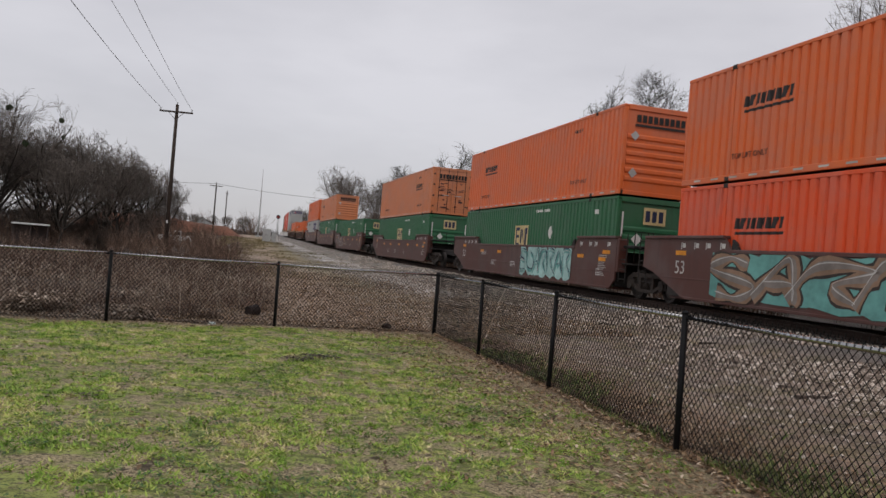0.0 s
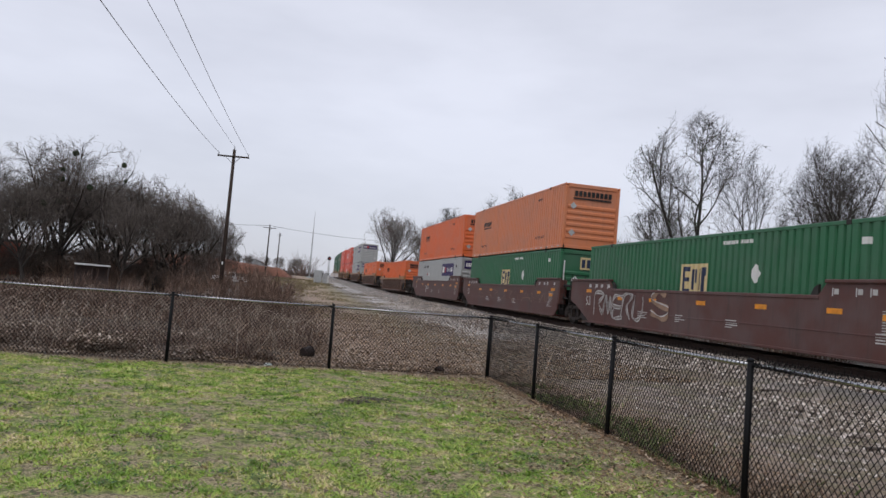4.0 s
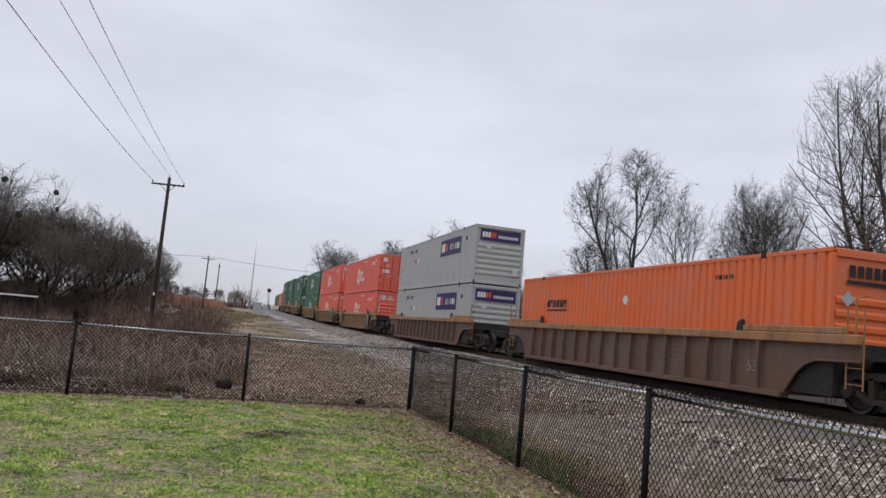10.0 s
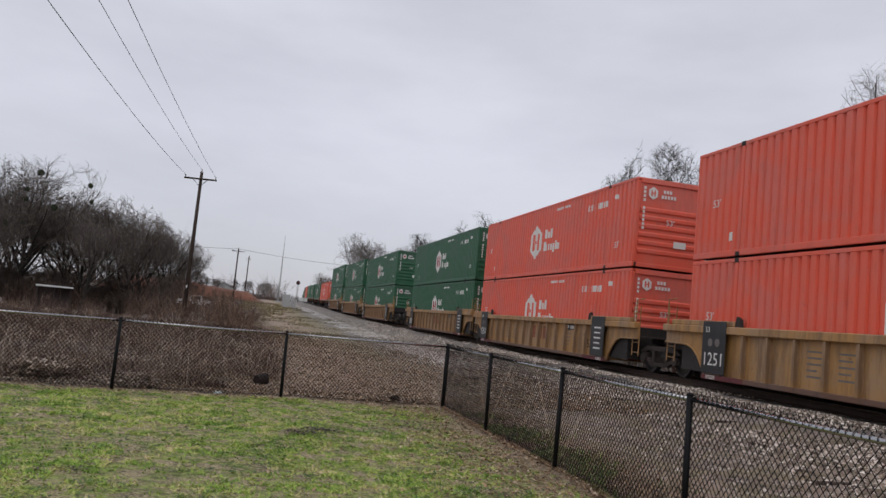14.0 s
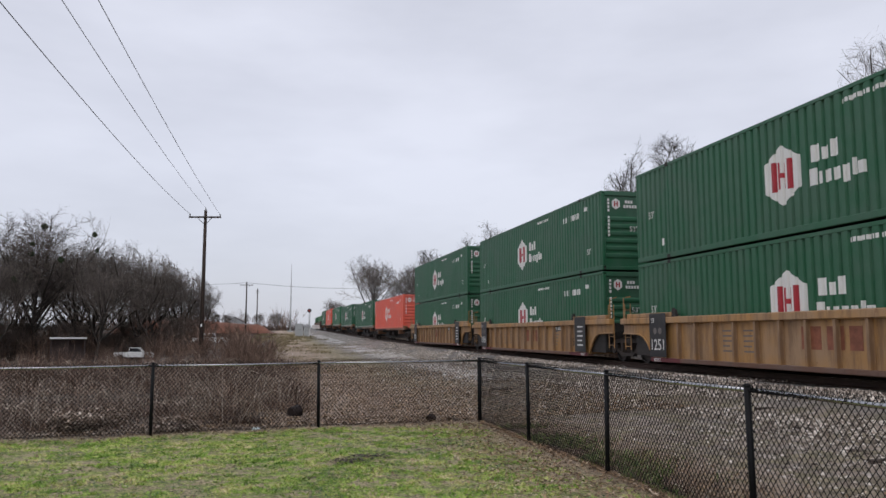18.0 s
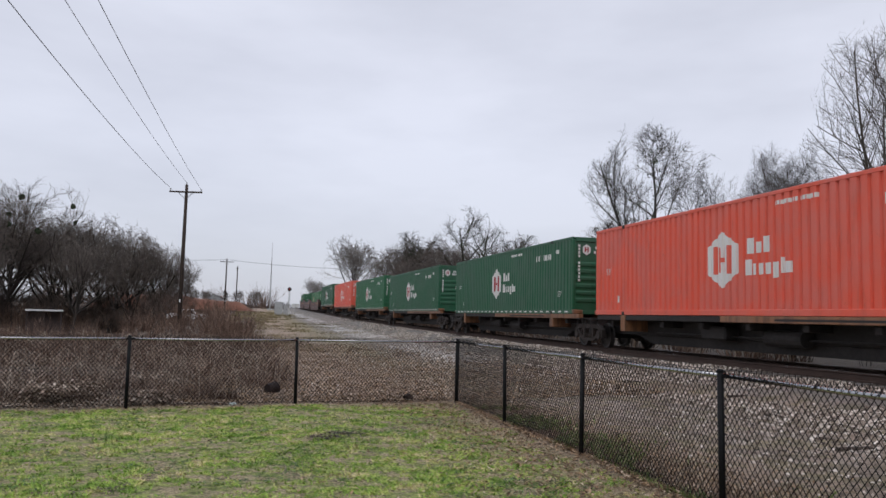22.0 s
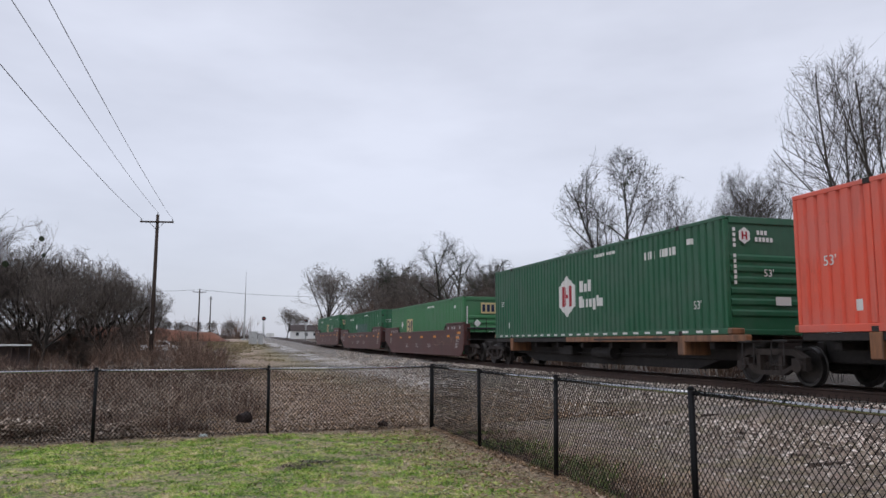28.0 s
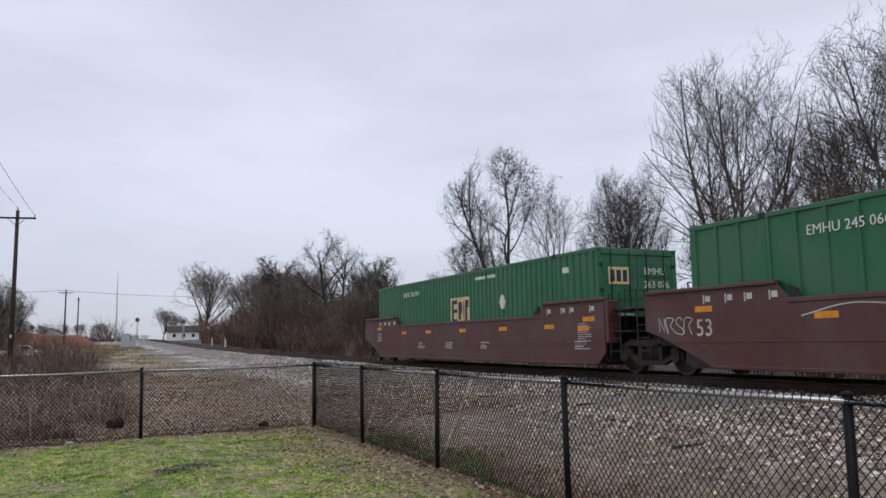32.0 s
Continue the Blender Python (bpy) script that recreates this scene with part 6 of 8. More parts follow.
def marks_orange(number="", plates=True, ids=True):
    def marks(top, kind, ends):
        nx, nz = (5.0, 2.0) if kind == "panelled" else (5.65, 1.76) if ends == "front" else (-3.85, 1.76)
        mark(top, "name_strip", ("side", kind, ends), DECAL_BLACK, lambda g: [blocks(g, kind, nx, nz, [0.15, 0.15, 0.17, 0.16, 0.15, 0.06, 0.17, 0.15, 0.16], 0.26, 0.045, 0.05), decal(g, bar(nx - 1.73, nx - 0.03, nz - 0.14, nz - 0.07, 0.02), kind)], "black name strip with underline")
        mark(top, "stencil", ("low", kind), DECAL_BLACK, lambda g: [blocks(g, kind, -4.35, 2.38, [0.05] * 9, 0.11, 0.035)])
        writing(top, "TOP LIFT ONLY", 0.19, DECAL_BLACK, SIDE(-5.0, 1.302, 0.58))
        writing(top, "TOP LIFT ONLY", 0.19, DECAL_BLACK, SIDE(5.3, 1.302, 0.58))
        mark(top, "reflective_tape", kind, SPRAY_WHITE, lambda g: [g.face((x, 1.3025, 0.06), (x + 0.3, 1.3025, 0.06), (x + 0.3, 1.3025, 0.105), (x, 1.3025, 0.105)) for x in np.arange(-7.8, 7.6, 0.75)])
        if plates:
            for z in (1.95, 0.85):
                mark(top, "placard", (kind, z), WHITE, lambda g: diamond(g, -0.1, z, 0.17, kind), "white diamond placard")
        if ends == "front":
            def name_end(g):
                for i in range(9):
                    end_rect(g, 0.85 - i * 0.2, 0.85 - i * 0.2 - 0.15, 2.34, 2.58, 0.006)
                end_rect(g, 0.9, -0.9, 2.2, 2.28, 0.006)
            mark(top, "name_strip", "end", DECAL_BLACK, name_end, "black name strip with underline")
            for z in (0.7, 1.9):
                mark(top, "placard", ("end", z), SIGNAL_GREY, lambda g: g.face(*[(-HALF - 0.004, 0.88 + a * 0.16, z + b * 0.16) for a, b in ((1, 0), (0, 1), (-1, 0), (0, -1))]), "grey diamond placard")
        else:
            def name_door(g):
                for i in range(9):
                    end_rect(g, 0.85 - i * 0.2, 0.85 - i * 0.2 - 0.15, 2.2, 2.48, 0.012)
                end_rect(g, 0.9, -0.9, 2.1, 2.16, 0.012)
            mark(top, "name_strip", "door", DECAL_BLACK, name_door, "black name strip with underline")
            r = random.Random(8)

            def stains(g):
                for _ in range(26):
                    y, z, w, h = r.uniform(-1.05, 1.0), r.uniform(0.3, 2.0), r.uniform(0.15, 0.5), r.uniform(0.04, 0.14)
                    k = [(y + w * 0.5 * math.cos(t) * r.uniform(0.6, 1.1), z + h * 0.5 * math.sin(t) * r.uniform(0.6, 1.1)) for t in np.linspace(0, 5.5, 8)]
                    g.face(*[(-HALF + 0.005, p, q) for p, q in k])
            mark(top, "stencil", "stains", BROWN, stains, "rust-brown stains on the doors")
    return marks


def marks_hub(white=True, tape=False):
    """White six-sided emblem with an upright figure and two lines of blocks."""
    body, inner = (WHITE, DECAL_RED) if white else (WHITE, RED)

    def marks(top, kind, ends):
        cx, cz = 0.8, 1.42
        hexa = [(cx - 0.62, cz - 0.36), (cx, cz - 0.72), (cx + 0.62, cz - 0.36), (cx + 0.62, cz + 0.36), (cx, cz + 0.72), (cx - 0.62, cz + 0.36)]
        mark(top, "emblem", kind, body, lambda g: decal(g, hexa, kind), "white six-sided emblem")
        mark(top, "emblem_figure", kind, inner, lambda g: [decal(g, bar(cx - 0.36, cx - 0.2, cz - 0.36, cz + 0.36), kind, 0.006), decal(g, bar(cx - 0.12, cx - 0.05, cz - 0.32, cz + 0.32), kind, 0.006),
                                                          decal(g, bar(cx + 0.2, cx + 0.36, cz - 0.36, cz + 0.36), kind, 0.006), decal(g, bar(cx + 0.05, cx + 0.12, cz - 0.32, cz + 0.32), kind, 0.006), decal(g, bar(cx - 0.05, cx + 0.05, cz - 0.06, cz + 0.06), kind, 0.006)])
        mark(top, "name_strip", kind, body, lambda g: [word(g, kind, -0.22, 1.50, ((0.27, 0, 0.38), (0.2, 0, 0.27), (0.22, 0, 0.38))), word(g, kind, -0.08, 0.98, ((0.27, 0, 0.38), (0.13, 0, 0.27), (0.2, 0, 0.27), (0.2, 0, 0.27), (0.2, -0.1, 0.27)) + (() if white else ((0.08, 0, 0.36), (0.18, 0, 0.26))))], "two lines of white blocks")
        mark(top, "number_strip", kind, body, lambda g: blocks(g, kind, -4.4, 2.16, [0.1] * 4 + [-0.1] + [0.12] * 6, 0.22, 0.05))
        small_marks(top, kind, body)
        if ends == "front":
            def hex_end(g):
                y, z = 0.72, 2.42
                g.face(*[(-HALF + 0.004, y + a, z + b) for a, b in ((0.16, -0.1), (0, -0.21), (-0.16, -0.1), (-0.16, 0.1), (0, 0.21), (0.16, 0.1))])
                for i in range(3):
                    end_rect(g, 0.36 - i * 0.11, 0.28 - i * 0.11, 2.45, 2.56, 0.004)
                for i in range(5):
                    end_rect(g, 0.42 - i * 0.11, 0.34 - i * 0.11, 2.28, 2.39, 0.004)
            mark(top, "number_strip", "end", body, lambda g: [end_rect(g, 1.06, 0.98, 2.52 - 0.13 * i, 2.61 - 0.13 * i, 0.006) for i in range(11) if i != 4])
            mark(top, "emblem", "end", body, hex_end, "small white emblem with blocks")
            mark(top, "emblem_figure", "end", inner, lambda g: [end_rect(g, 0.80, 0.75, 2.32, 2.52, 0.008), end_rect(g, 0.69, 0.64, 2.32, 2.52, 0.008), end_rect(g, 0.75, 0.69, 2.40, 2.44, 0.008)])
            writing(top, "53'", 0.26, body, END(-HALF + 0.006, 0.05, 1.5))
            mark(top, "plate", "end", WHITE, lambda g: end_rect(g, -0.1, -0.55, 0.72, 0.93, 0.02), "white weight plate")
        else:
            mark(top, "emblem", "door", body, lambda g: g.face(*[(-HALF + 0.004, 0.85 + a, 2.45 + b) for a, b in ((0.16, -0.1), (0, -0.21), (-0.16, -0.1), (-0.16, 0.1), (0, 0.21), (0.16, 0.1))]), "small white emblem")
            writing(top, "53'", 0.30, body, END(-HALF + 0.006, 0.62, 1.95))
            mark(top, "plate", "door", WHITE, lambda g: end_rect(g, 1.0, 0.5, 1.42, 1.66, 0.012), "white lettered plate")
            mark(top, "plate", "tall", WHITE, lambda g: end_rect(g, -0.6, -0.95, 1.9, 2.5, 0.012), "white lettered plate")
        mark(top, "reflective_tape", "hub", WHITE, lambda g: [g.face((x, 1.3025, 0.05), (x + 0.28, 1.3025, 0.05), (x + 0.28, 1.3025, 0.11), (x, 1.3025, 0.11)) for x in np.arange(-7.7, 7.7, 0.62)]) if tape else None
    return marks


def marks_grey(top, kind, ends):
    """Purple panels with white and orange blocks."""
    mark(top, "panel", kind, PURPLE, lambda g: decal(g, bar(-5.75, -1.95, 1.62, 2.52), kind, 0.004), "purple lettered panel")
    mark(top, "panel_lettering", kind, WHITE, lambda g: [blocks(g, kind, -2.15, 1.86, [0.22, 0.2, 0.2], 0.46, 0.03, 0, 0.008), blocks(g, kind, -3.75, 1.9, [0.22, 0.12, 0.05, 0.05, 0.05, -0.02, 0.22, 0.14, 0.14, 0.12, 0.05], 0.32, 0.05, 0, 0.008)])
    mark(top, "panel_lettering", kind, DECAL_ORANGE, lambda g: blocks(g, kind, -2.90, 1.86, [0.2, 0.2], 0.42, 0.04, 0, 0.008))
    mark(top, "stencil", kind, DECAL_BLACK, lambda g: [blocks(g, kind, 5.3, 2.30, [0.1] * 4 + [-0.08] + [0.1] * 7, 0.2, 0.05), decal(g, bar(-6.75, -6.45, 2.2, 2.4), kind)])
    mark(top, "placard", (kind, 3.1), WHITE, lambda g: diamond(g, 3.1, 1.75, 0.2, kind), "white diamond placard")
    mark(top, "placard", (kind, 3.75), DECAL_RED, lambda g: diamond(g, 3.75, 1.75, 0.2, kind), "red diamond placard")
    mark(top, "placard_stripe", kind, WHITE, lambda g: decal(g, bar(3.66, 3.84, 1.73, 1.77), kind, 0.008))
    writing(top, "53'", 0.26, DECAL_BLACK, SIDE(7.1, 1.302, 1.2))
    mark(top, "panel", "end", PURPLE, lambda g: end_rect(g, 1.05, -1.05, 2.12, 2.68, 0.006), "purple lettered panel")

    def end_blocks(g):
        for i in range(3):
            end_rect(g, 0.95 - i * 0.15, 0.83 - i * 0.15, 2.28, 2.54, 0.01)
        for i in range(10):
            end_rect(g, 0.1 - i * 0.105, 0.03 - i * 0.105, 2.28, 2.42, 0.01)
    mark(top, "panel_lettering", "end", WHITE, end_blocks)
    mark(top, "panel_lettering", "end", DECAL_ORANGE, lambda g: [end_rect(g, 0.5, 0.39, 2.28, 2.54, 0.01), end_rect(g, 0.35, 0.24, 2.28, 2.54, 0.01)])
    mark(top, "sticker", "end", SPRAY_WHITE, lambda g: end_rect(g, 0.7, 0.45, 1.72, 1.9, 0.035), "worn pale sticker")
    mark(top, "sticker", "low", SPRAY_WHITE, lambda g: end_rect(g, -0.75, -1.0, 0.5, 0.85, 0.035), "worn pale sticker")


def marks_emp(cx, number="", patch=False):
    """Yellow square with dark blocks."""
    def marks(top, kind, ends):
        if not patch:
            mark(top, "square_panel", (kind, cx), DECAL_CREAM, lambda g: decal(g, bar(cx - 0.75, cx + 0.75, 1.12, 2.06), kind, 0.004), "yellow square panel")
            mark(top, "panel_lettering", (kind, cx), DECAL_NAVY, lambda g: [decal(g, b, kind, 0.008) for b in (bar(cx + 0.5, cx + 0.64, 1.2, 1.98), bar(cx + 0.2, cx + 0.5, 1.84, 1.98), bar(cx + 0.25, cx + 0.5, 1.54, 1.66), bar(cx + 0.2, cx + 0.5, 1.2, 1.32),
                                                                                  bar(cx - 0.02, cx + 0.1, 1.3, 1.9), bar(cx - 0.18, cx - 0.08, 1.5, 1.9), bar(cx - 0.36, cx - 0.24, 1.3, 1.9), bar(cx - 0.52, cx - 0.42, 1.2, 1.95), bar(cx - 0.68, cx - 0.52, 1.7, 1.95))])
        else:
            mark(top, "repair_patch", kind, PATCH, lambda g: decal(g, bar(-2.6, 1.65, 0.35, 1.95), kind, 0.004), "grey-green repainted panels")
        mark(top, "placard", (kind, cx), WHITE, lambda g: [diamond(g, 2.05 if patch else cx - 3.0 if cx < 2 else cx + 2.0, 1.75, 0.25, kind)], "white diamond placard")
        small_marks(top, kind, WHITE)
        if number:
            writing(top, number, 0.26, WHITE, SIDE(4.3, 1.302, 2.42))
        if ends == "front":
            mark(top, "square_panel", "end", DECAL_CREAM, lambda g: end_rect(g, 0.35, -0.45, 2.05, 2.6, 0.006), "yellow panel")
            mark(top, "panel_lettering", "end", DECAL_NAVY, lambda g: [end_rect(g, 0.28 - i * 0.24, 0.12 - i * 0.24, 2.14, 2.5, 0.01) for i in range(3)])
            mark(top, "placard", "end", WHITE, lambda g: g.face(*[(-HALF - 0.004, 0.55 + a * 0.2, 1.55 + b * 0.2) for a, b in ((1, 0), (0, 1), (-1, 0), (0, -1))]), "white diamond placard")
            writing(top, "53'", 0.28, WHITE, END(-HALF - 0.003, -0.2, 1.05))
            mark(top, "reflective_tape", "end", WHITE, lambda g: [end_rect(g, s * 1.12, s * 1.06, 1.2, 2.4, 0.004) for s in (1, -1)])
        else:
            if patch:
                mark(top, "placard", "door", WHITE, lambda g: g.face(*[(-HALF - 0.006, 0.2 + a * 0.2, 1.8 + b * 0.26) for a, b in ((1, 0), (0, 1), (-1, 0), (0, -1))]), "worn white diamond placard")
                mark(top, "stencil", "patch_door", WHITE, lambda g: [end_rect(g, 0.95 - 0.07 * i, 0.91 - 0.07 * i, z, z + 0.06, 0.012) for z in (2.1, 1.95) for i in range(6)])
                writing(top, "53'", 0.30, WHITE, SIDE(-7.25, 1.302, 1.74))
            else:
                mark(top, "square_panel", "door", DECAL_CREAM, lambda g: end_rect(g, 0.95, 0.3, 1.95, 2.4, 0.012), "yellow panel")
                mark(top, "panel_lettering", "door", DECAL_NAVY, lambda g: [end_rect(g, 0.9 - i * 0.2, 0.76 - i * 0.2, 2.02, 2.32, 0.016) for i in range(3)])
            writing(top, number[:4] or "EMHU", 0.26, WHITE, END(-HALF - 0.003, -0.55, 2.3))
            writing(top, number[5:] or "263 076", 0.26, WHITE, END(-HALF - 0.003, -0.6, 1.95))
            mark(top, "sticker", "door", TEAL_PALE, lambda g: g.face(*[(-HALF - 0.006, -0.6 + a * 0.25, 1.2 + b * 0.22) for a, b in ((1, -0.6), (0, 1), (-1, -0.6))]), "pale triangular sticker")
    return marks


# Wagons
def wheel_mesh():
    g = Geo()
    n, prof = 24, [(0.0, 0.06), (0.10, 0.075), (0.13, 0.05), (0.33, 0.03), (0.36, 0.065), (0.418, 0.068), (0.422, -0.04), (0.448, -0.055), (0.448, -0.075), (0.36, -0.075), (0.30, -0.02), (0.0, -0.03)]
    for k in range(n):
        t = 2 * math.pi * k / n
        g.v += [(r * math.cos(t), y, r * math.sin(t)) for r, y in prof]
    m = len(prof)
    for k in range(n):
        q = (k + 1) % n
        for j in range(m - 1):
            g.f.append((k * m + j, k * m + j + 1, q * m + j + 1, q * m + j))
    return g.mesh("wheel", WHEEL_STEEL)


def side_frame_mesh():
    g = Geo()
    for ring in ([(-1.12, 0.62), (-0.75, 0.80), (0.75, 0.80), (1.12, 0.62), (1.12, 0.50), (0.72, 0.66), (-0.72, 0.66), (-1.12, 0.50)],
                 [(-1.12, 0.60), (-1.12, 0.34), (-0.70, 0.34), (-0.70, 0.60)], [(1.12, 0.60), (1.12, 0.34), (0.70, 0.34), (0.70, 0.60)],
                 [(-0.78, 0.40), (-0.42, 0.22), (0.42, 0.22), (0.78, 0.40), (0.70, 0.46), (0.38, 0.32), (-0.38, 0.32), (-0.70, 0.46)],
                 [(-0.42, 0.30), (-0.42, 0.70), (-0.30, 0.70), (-0.30, 0.30)], [(0.42, 0.30), (0.42, 0.70), (0.30, 0.70), (0.30, 0.30)]):
        g.prism([(x, 0.98, z) for x, z in ring], (0, 0.14, 0))
    for x in (-0.89, 0.89):
        g.disc((x, 1.12, 0.43), 0.14, "y", 0.05, 14)
    return g.mesh("side_frame", TRUCK_IRON)


def spring_mesh():
    g = Geo()
    for x in (-0.17, 0.0, 0.17):
        pts = [(x + 0.06 * math.cos(a), 1.04 + 0.05 * math.sin(a), 0.30 + 0.2 * a / (8 * math.pi)) for a in np.linspace(0, 8 * math.pi, 33)]
        g.tube(pts, [0.014] * 33, 4, False)
    return g.mesh("spring", TRUCK_IRON)


def truck(parent, x):
    ob = part("truck", once("bolster", lambda: Geo().box((-0.2, -1.0, 0.42), (0.2, 1.0, 0.72), 0.04).mesh("truck", IRON)), parent, "two-axle cast steel truck", pose(x, 0, 0))
    for m in (1, -1):
        part("side_frame", once("side_frame", side_frame_mesh), ob, at=Matrix.Diagonal((1, m, 1, 1)))
        part("spring", once("spring", spring_mesh), ob, at=Matrix.Diagonal((1, m, 1, 1)))
        for a in (-0.89, 0.89):
            part("wheel", once("wheel", wheel_mesh), ob, at=pose(a, m * 0.79, 0.424) @ Matrix.Diagonal((1, m, 1, 1)))
    for a in (-0.89, 0.89):
        part("axle", once("axle", lambda: Geo().tube([(0, -1.05, 0.424), (0, 1.05, 0.424)], [0.08, 0.08], 10).mesh("axle", IRON)), ob, at=pose(a, 0, 0))
    return ob


STROKES = (((0, 0), (0.1, 1), (0.9, 0.9), (0.5, 0.5), (0.95, 0)), ((0.9, 0.85), (0.5, 1), (0.1, 0.7), (0.9, 0.3), (0.5, 0), (0.05, 0.15)),
           ((0.05, 0), (0.3, 1), (0.55, 0.1), (0.8, 1), (0.95, 0)), ((0.95, 0.9), (0.2, 0.95), (0.1, 0.5), (0.7, 0.5), (0.15, 0.45), (0.15, 0), (0.95, 0.08)),
           ((0.1, 1), (0.15, 0.1), (0.8, 0), (0.9, 0.6), (0.7, 1)), ((0.1, 0), (0.5, 1), (0.9, 0), (0.7, 0.4), (0.3, 0.4)))


def rounded(pts, steps=6):
    """A smooth line through a few corners."""
    q = [Vector(p) for p in pts]
    q = [q[0] * 2 - q[1]] + q + [q[-1] * 2 - q[-2]]
    out = []
    for a, b, c, d in zip(q[:-3], q[1:-2], q[2:-1], q[3:]):
        for i in range(steps):
            t = i / steps
            out.append(0.5 * (2 * b + (c - a) * t + (2 * a - 5 * b + 4 * c - d) * t * t + (3 * b - a - 3 * c + d) * t ** 3))
    return out + [q[-2]]


def graffiti(parent, seed, x0, x1, z0, z1, y, coats, letters, fine=False):
    """Swelling letter-like strokes of spray paint, one coat over another; coats are (material, width, blob)."""
    r = random.Random(seed)
    step_x = (x1 - x0) / letters
    lines = []
    for k in range(letters):
        shape, shear = r.choice(STROKES), r.uniform(-0.3, 0.3)
        cx, w, top, low = x1 - k * step_x, step_x * r.uniform(0.95, 1.25), z1 - r.uniform(0.10, 0.2) * (z1 - z0), z0 + r.uniform(0.08, 0.2) * (z1 - z0)
        lines.append(rounded([(cx - w * (p + shear * (q - 0.5) + r.uniform(-0.08, 0.08)), low + (top - low) * min(max(q + r.uniform(-0.08, 0.08), 0), 1)) for p, q in shape], 3 if fine else 6))
    lim = lambda a, b, d: (min(max(a, x0), x1), y + d, min(max(b, z0), z1))
    for layer, (m, width, blob) in enumerate(coats):
        g = Geo()
        for k, pts in enumerate(lines):
            if blob == "some" and k % 2:
                continue
            d = 0.004 * (layer + 1) + 0.0006 * (k % 3)
            if blob == "patch":
                c = sum(pts, Vector((0, 0))) / len(pts)
                ring = [(c.x + step_x * 0.85 * math.cos(t) * r.uniform(0.85, 1.15), (z0 + z1) / 2 + (z1 - z0) * 0.52 * math.sin(t) * r.uniform(0.85, 1.15)) for t in np.linspace(0, 6.0, 14)]
                g.face(*[lim(a, b, d) for a, b in ring])
                continue
            edge = []
            for i, p in enumerate(pts):
                way = pts[min(i + 1, len(pts) - 1)] - pts[max(i - 1, 0)]
                o = Vector((-way.y, way.x)).normalized() * width * (1 if fine else 0.75 + 0.35 * math.sin(i * 0.9 + k))
                if blob == "shine":
                    p = p + Vector((width * 2.5, width * 3.5))
                edge.append((p + o, p - o))
            for i in range(len(edge) - 1):
                e = d + 0.00003 * i
                (a, b), (c, f) = edge[i], edge[i + 1]
                g.face(lim(a.x, a.y, e), lim(c.x, c.y, e), lim(f.x, f.y, e), lim(b.x, b.y, e))
        tagged(part("spray_paint", g.mesh("spray_paint", m), parent, "sprayed graffiti strokes"), kind="stuff")


def ladder(parent, x, m, material):
    g = Geo()
    for dx in (-0.2, 0.2):
        g.tube([(x + dx, m * 1.36, 0.45), (x + dx, m * 1.36, 1.95)], [0.016, 0.016], 6)
    for k in range(5):
        z = 0.55 + 0.3 * k
        g.tube([(x - 0.2, m * 1.36, z), (x + 0.2, m * 1.36, z)], [0.012, 0.012], 6)
    part("ladder", g.mesh("ladder", material), parent)


def hand_rail(parent, x, material):
    for y in (-0.9, 0.9):
        part("hand_rail", Geo().tube([(x, y, 1.1), (x, y, 2.05), (x, y * 0.3, 2.05), (x, y * 0.3, 1.1)], [0.018] * 4, 6).mesh("hand_rail", material), parent)


def ends_of(top, near, far, near_truck, far_truck, material, deck_z=1.05, railed=True):
    """Platforms, draft gear and rails beyond the load."""
    for sgn, half, pos in ((-1, near, near_truck), (1, far, far_truck)):
        e = half - 0.35
        g = Geo().box((sgn * (HALF + 0.12), -0.55, deck_z - 0.35), (sgn * e, 0.55, deck_z - 0.04), 0.03)
        g.box((sgn * (HALF + 0.35), -1.3, deck_z - 0.05), (sgn * min(e, HALF + 1.2), 1.3, deck_z), 0.01)
        part("platform", g.mesh("platform", material), top)
        part("coupler", Geo().box((sgn * (e - 0.2), -0.14, deck_z - 0.42), (sgn * (half + 0.02), 0.14, deck_z - 0.12), 0.05).mesh("coupler", IRON), top)
        if railed:
            hand_rail(top, sgn * (HALF + 0.55), material)
        g = Geo().tube([(sgn * e, 0.2, deck_z - 0.2), (sgn * (half - 0.1), 0.24, deck_z - 0.62), (sgn * half, 0.2, deck_z - 0.66)], [0.025] * 3, 6)
        part("air_hose", g.mesh("air_hose", RUBBER), top)
        if pos is not None:
            truck(top, sgn * pos)


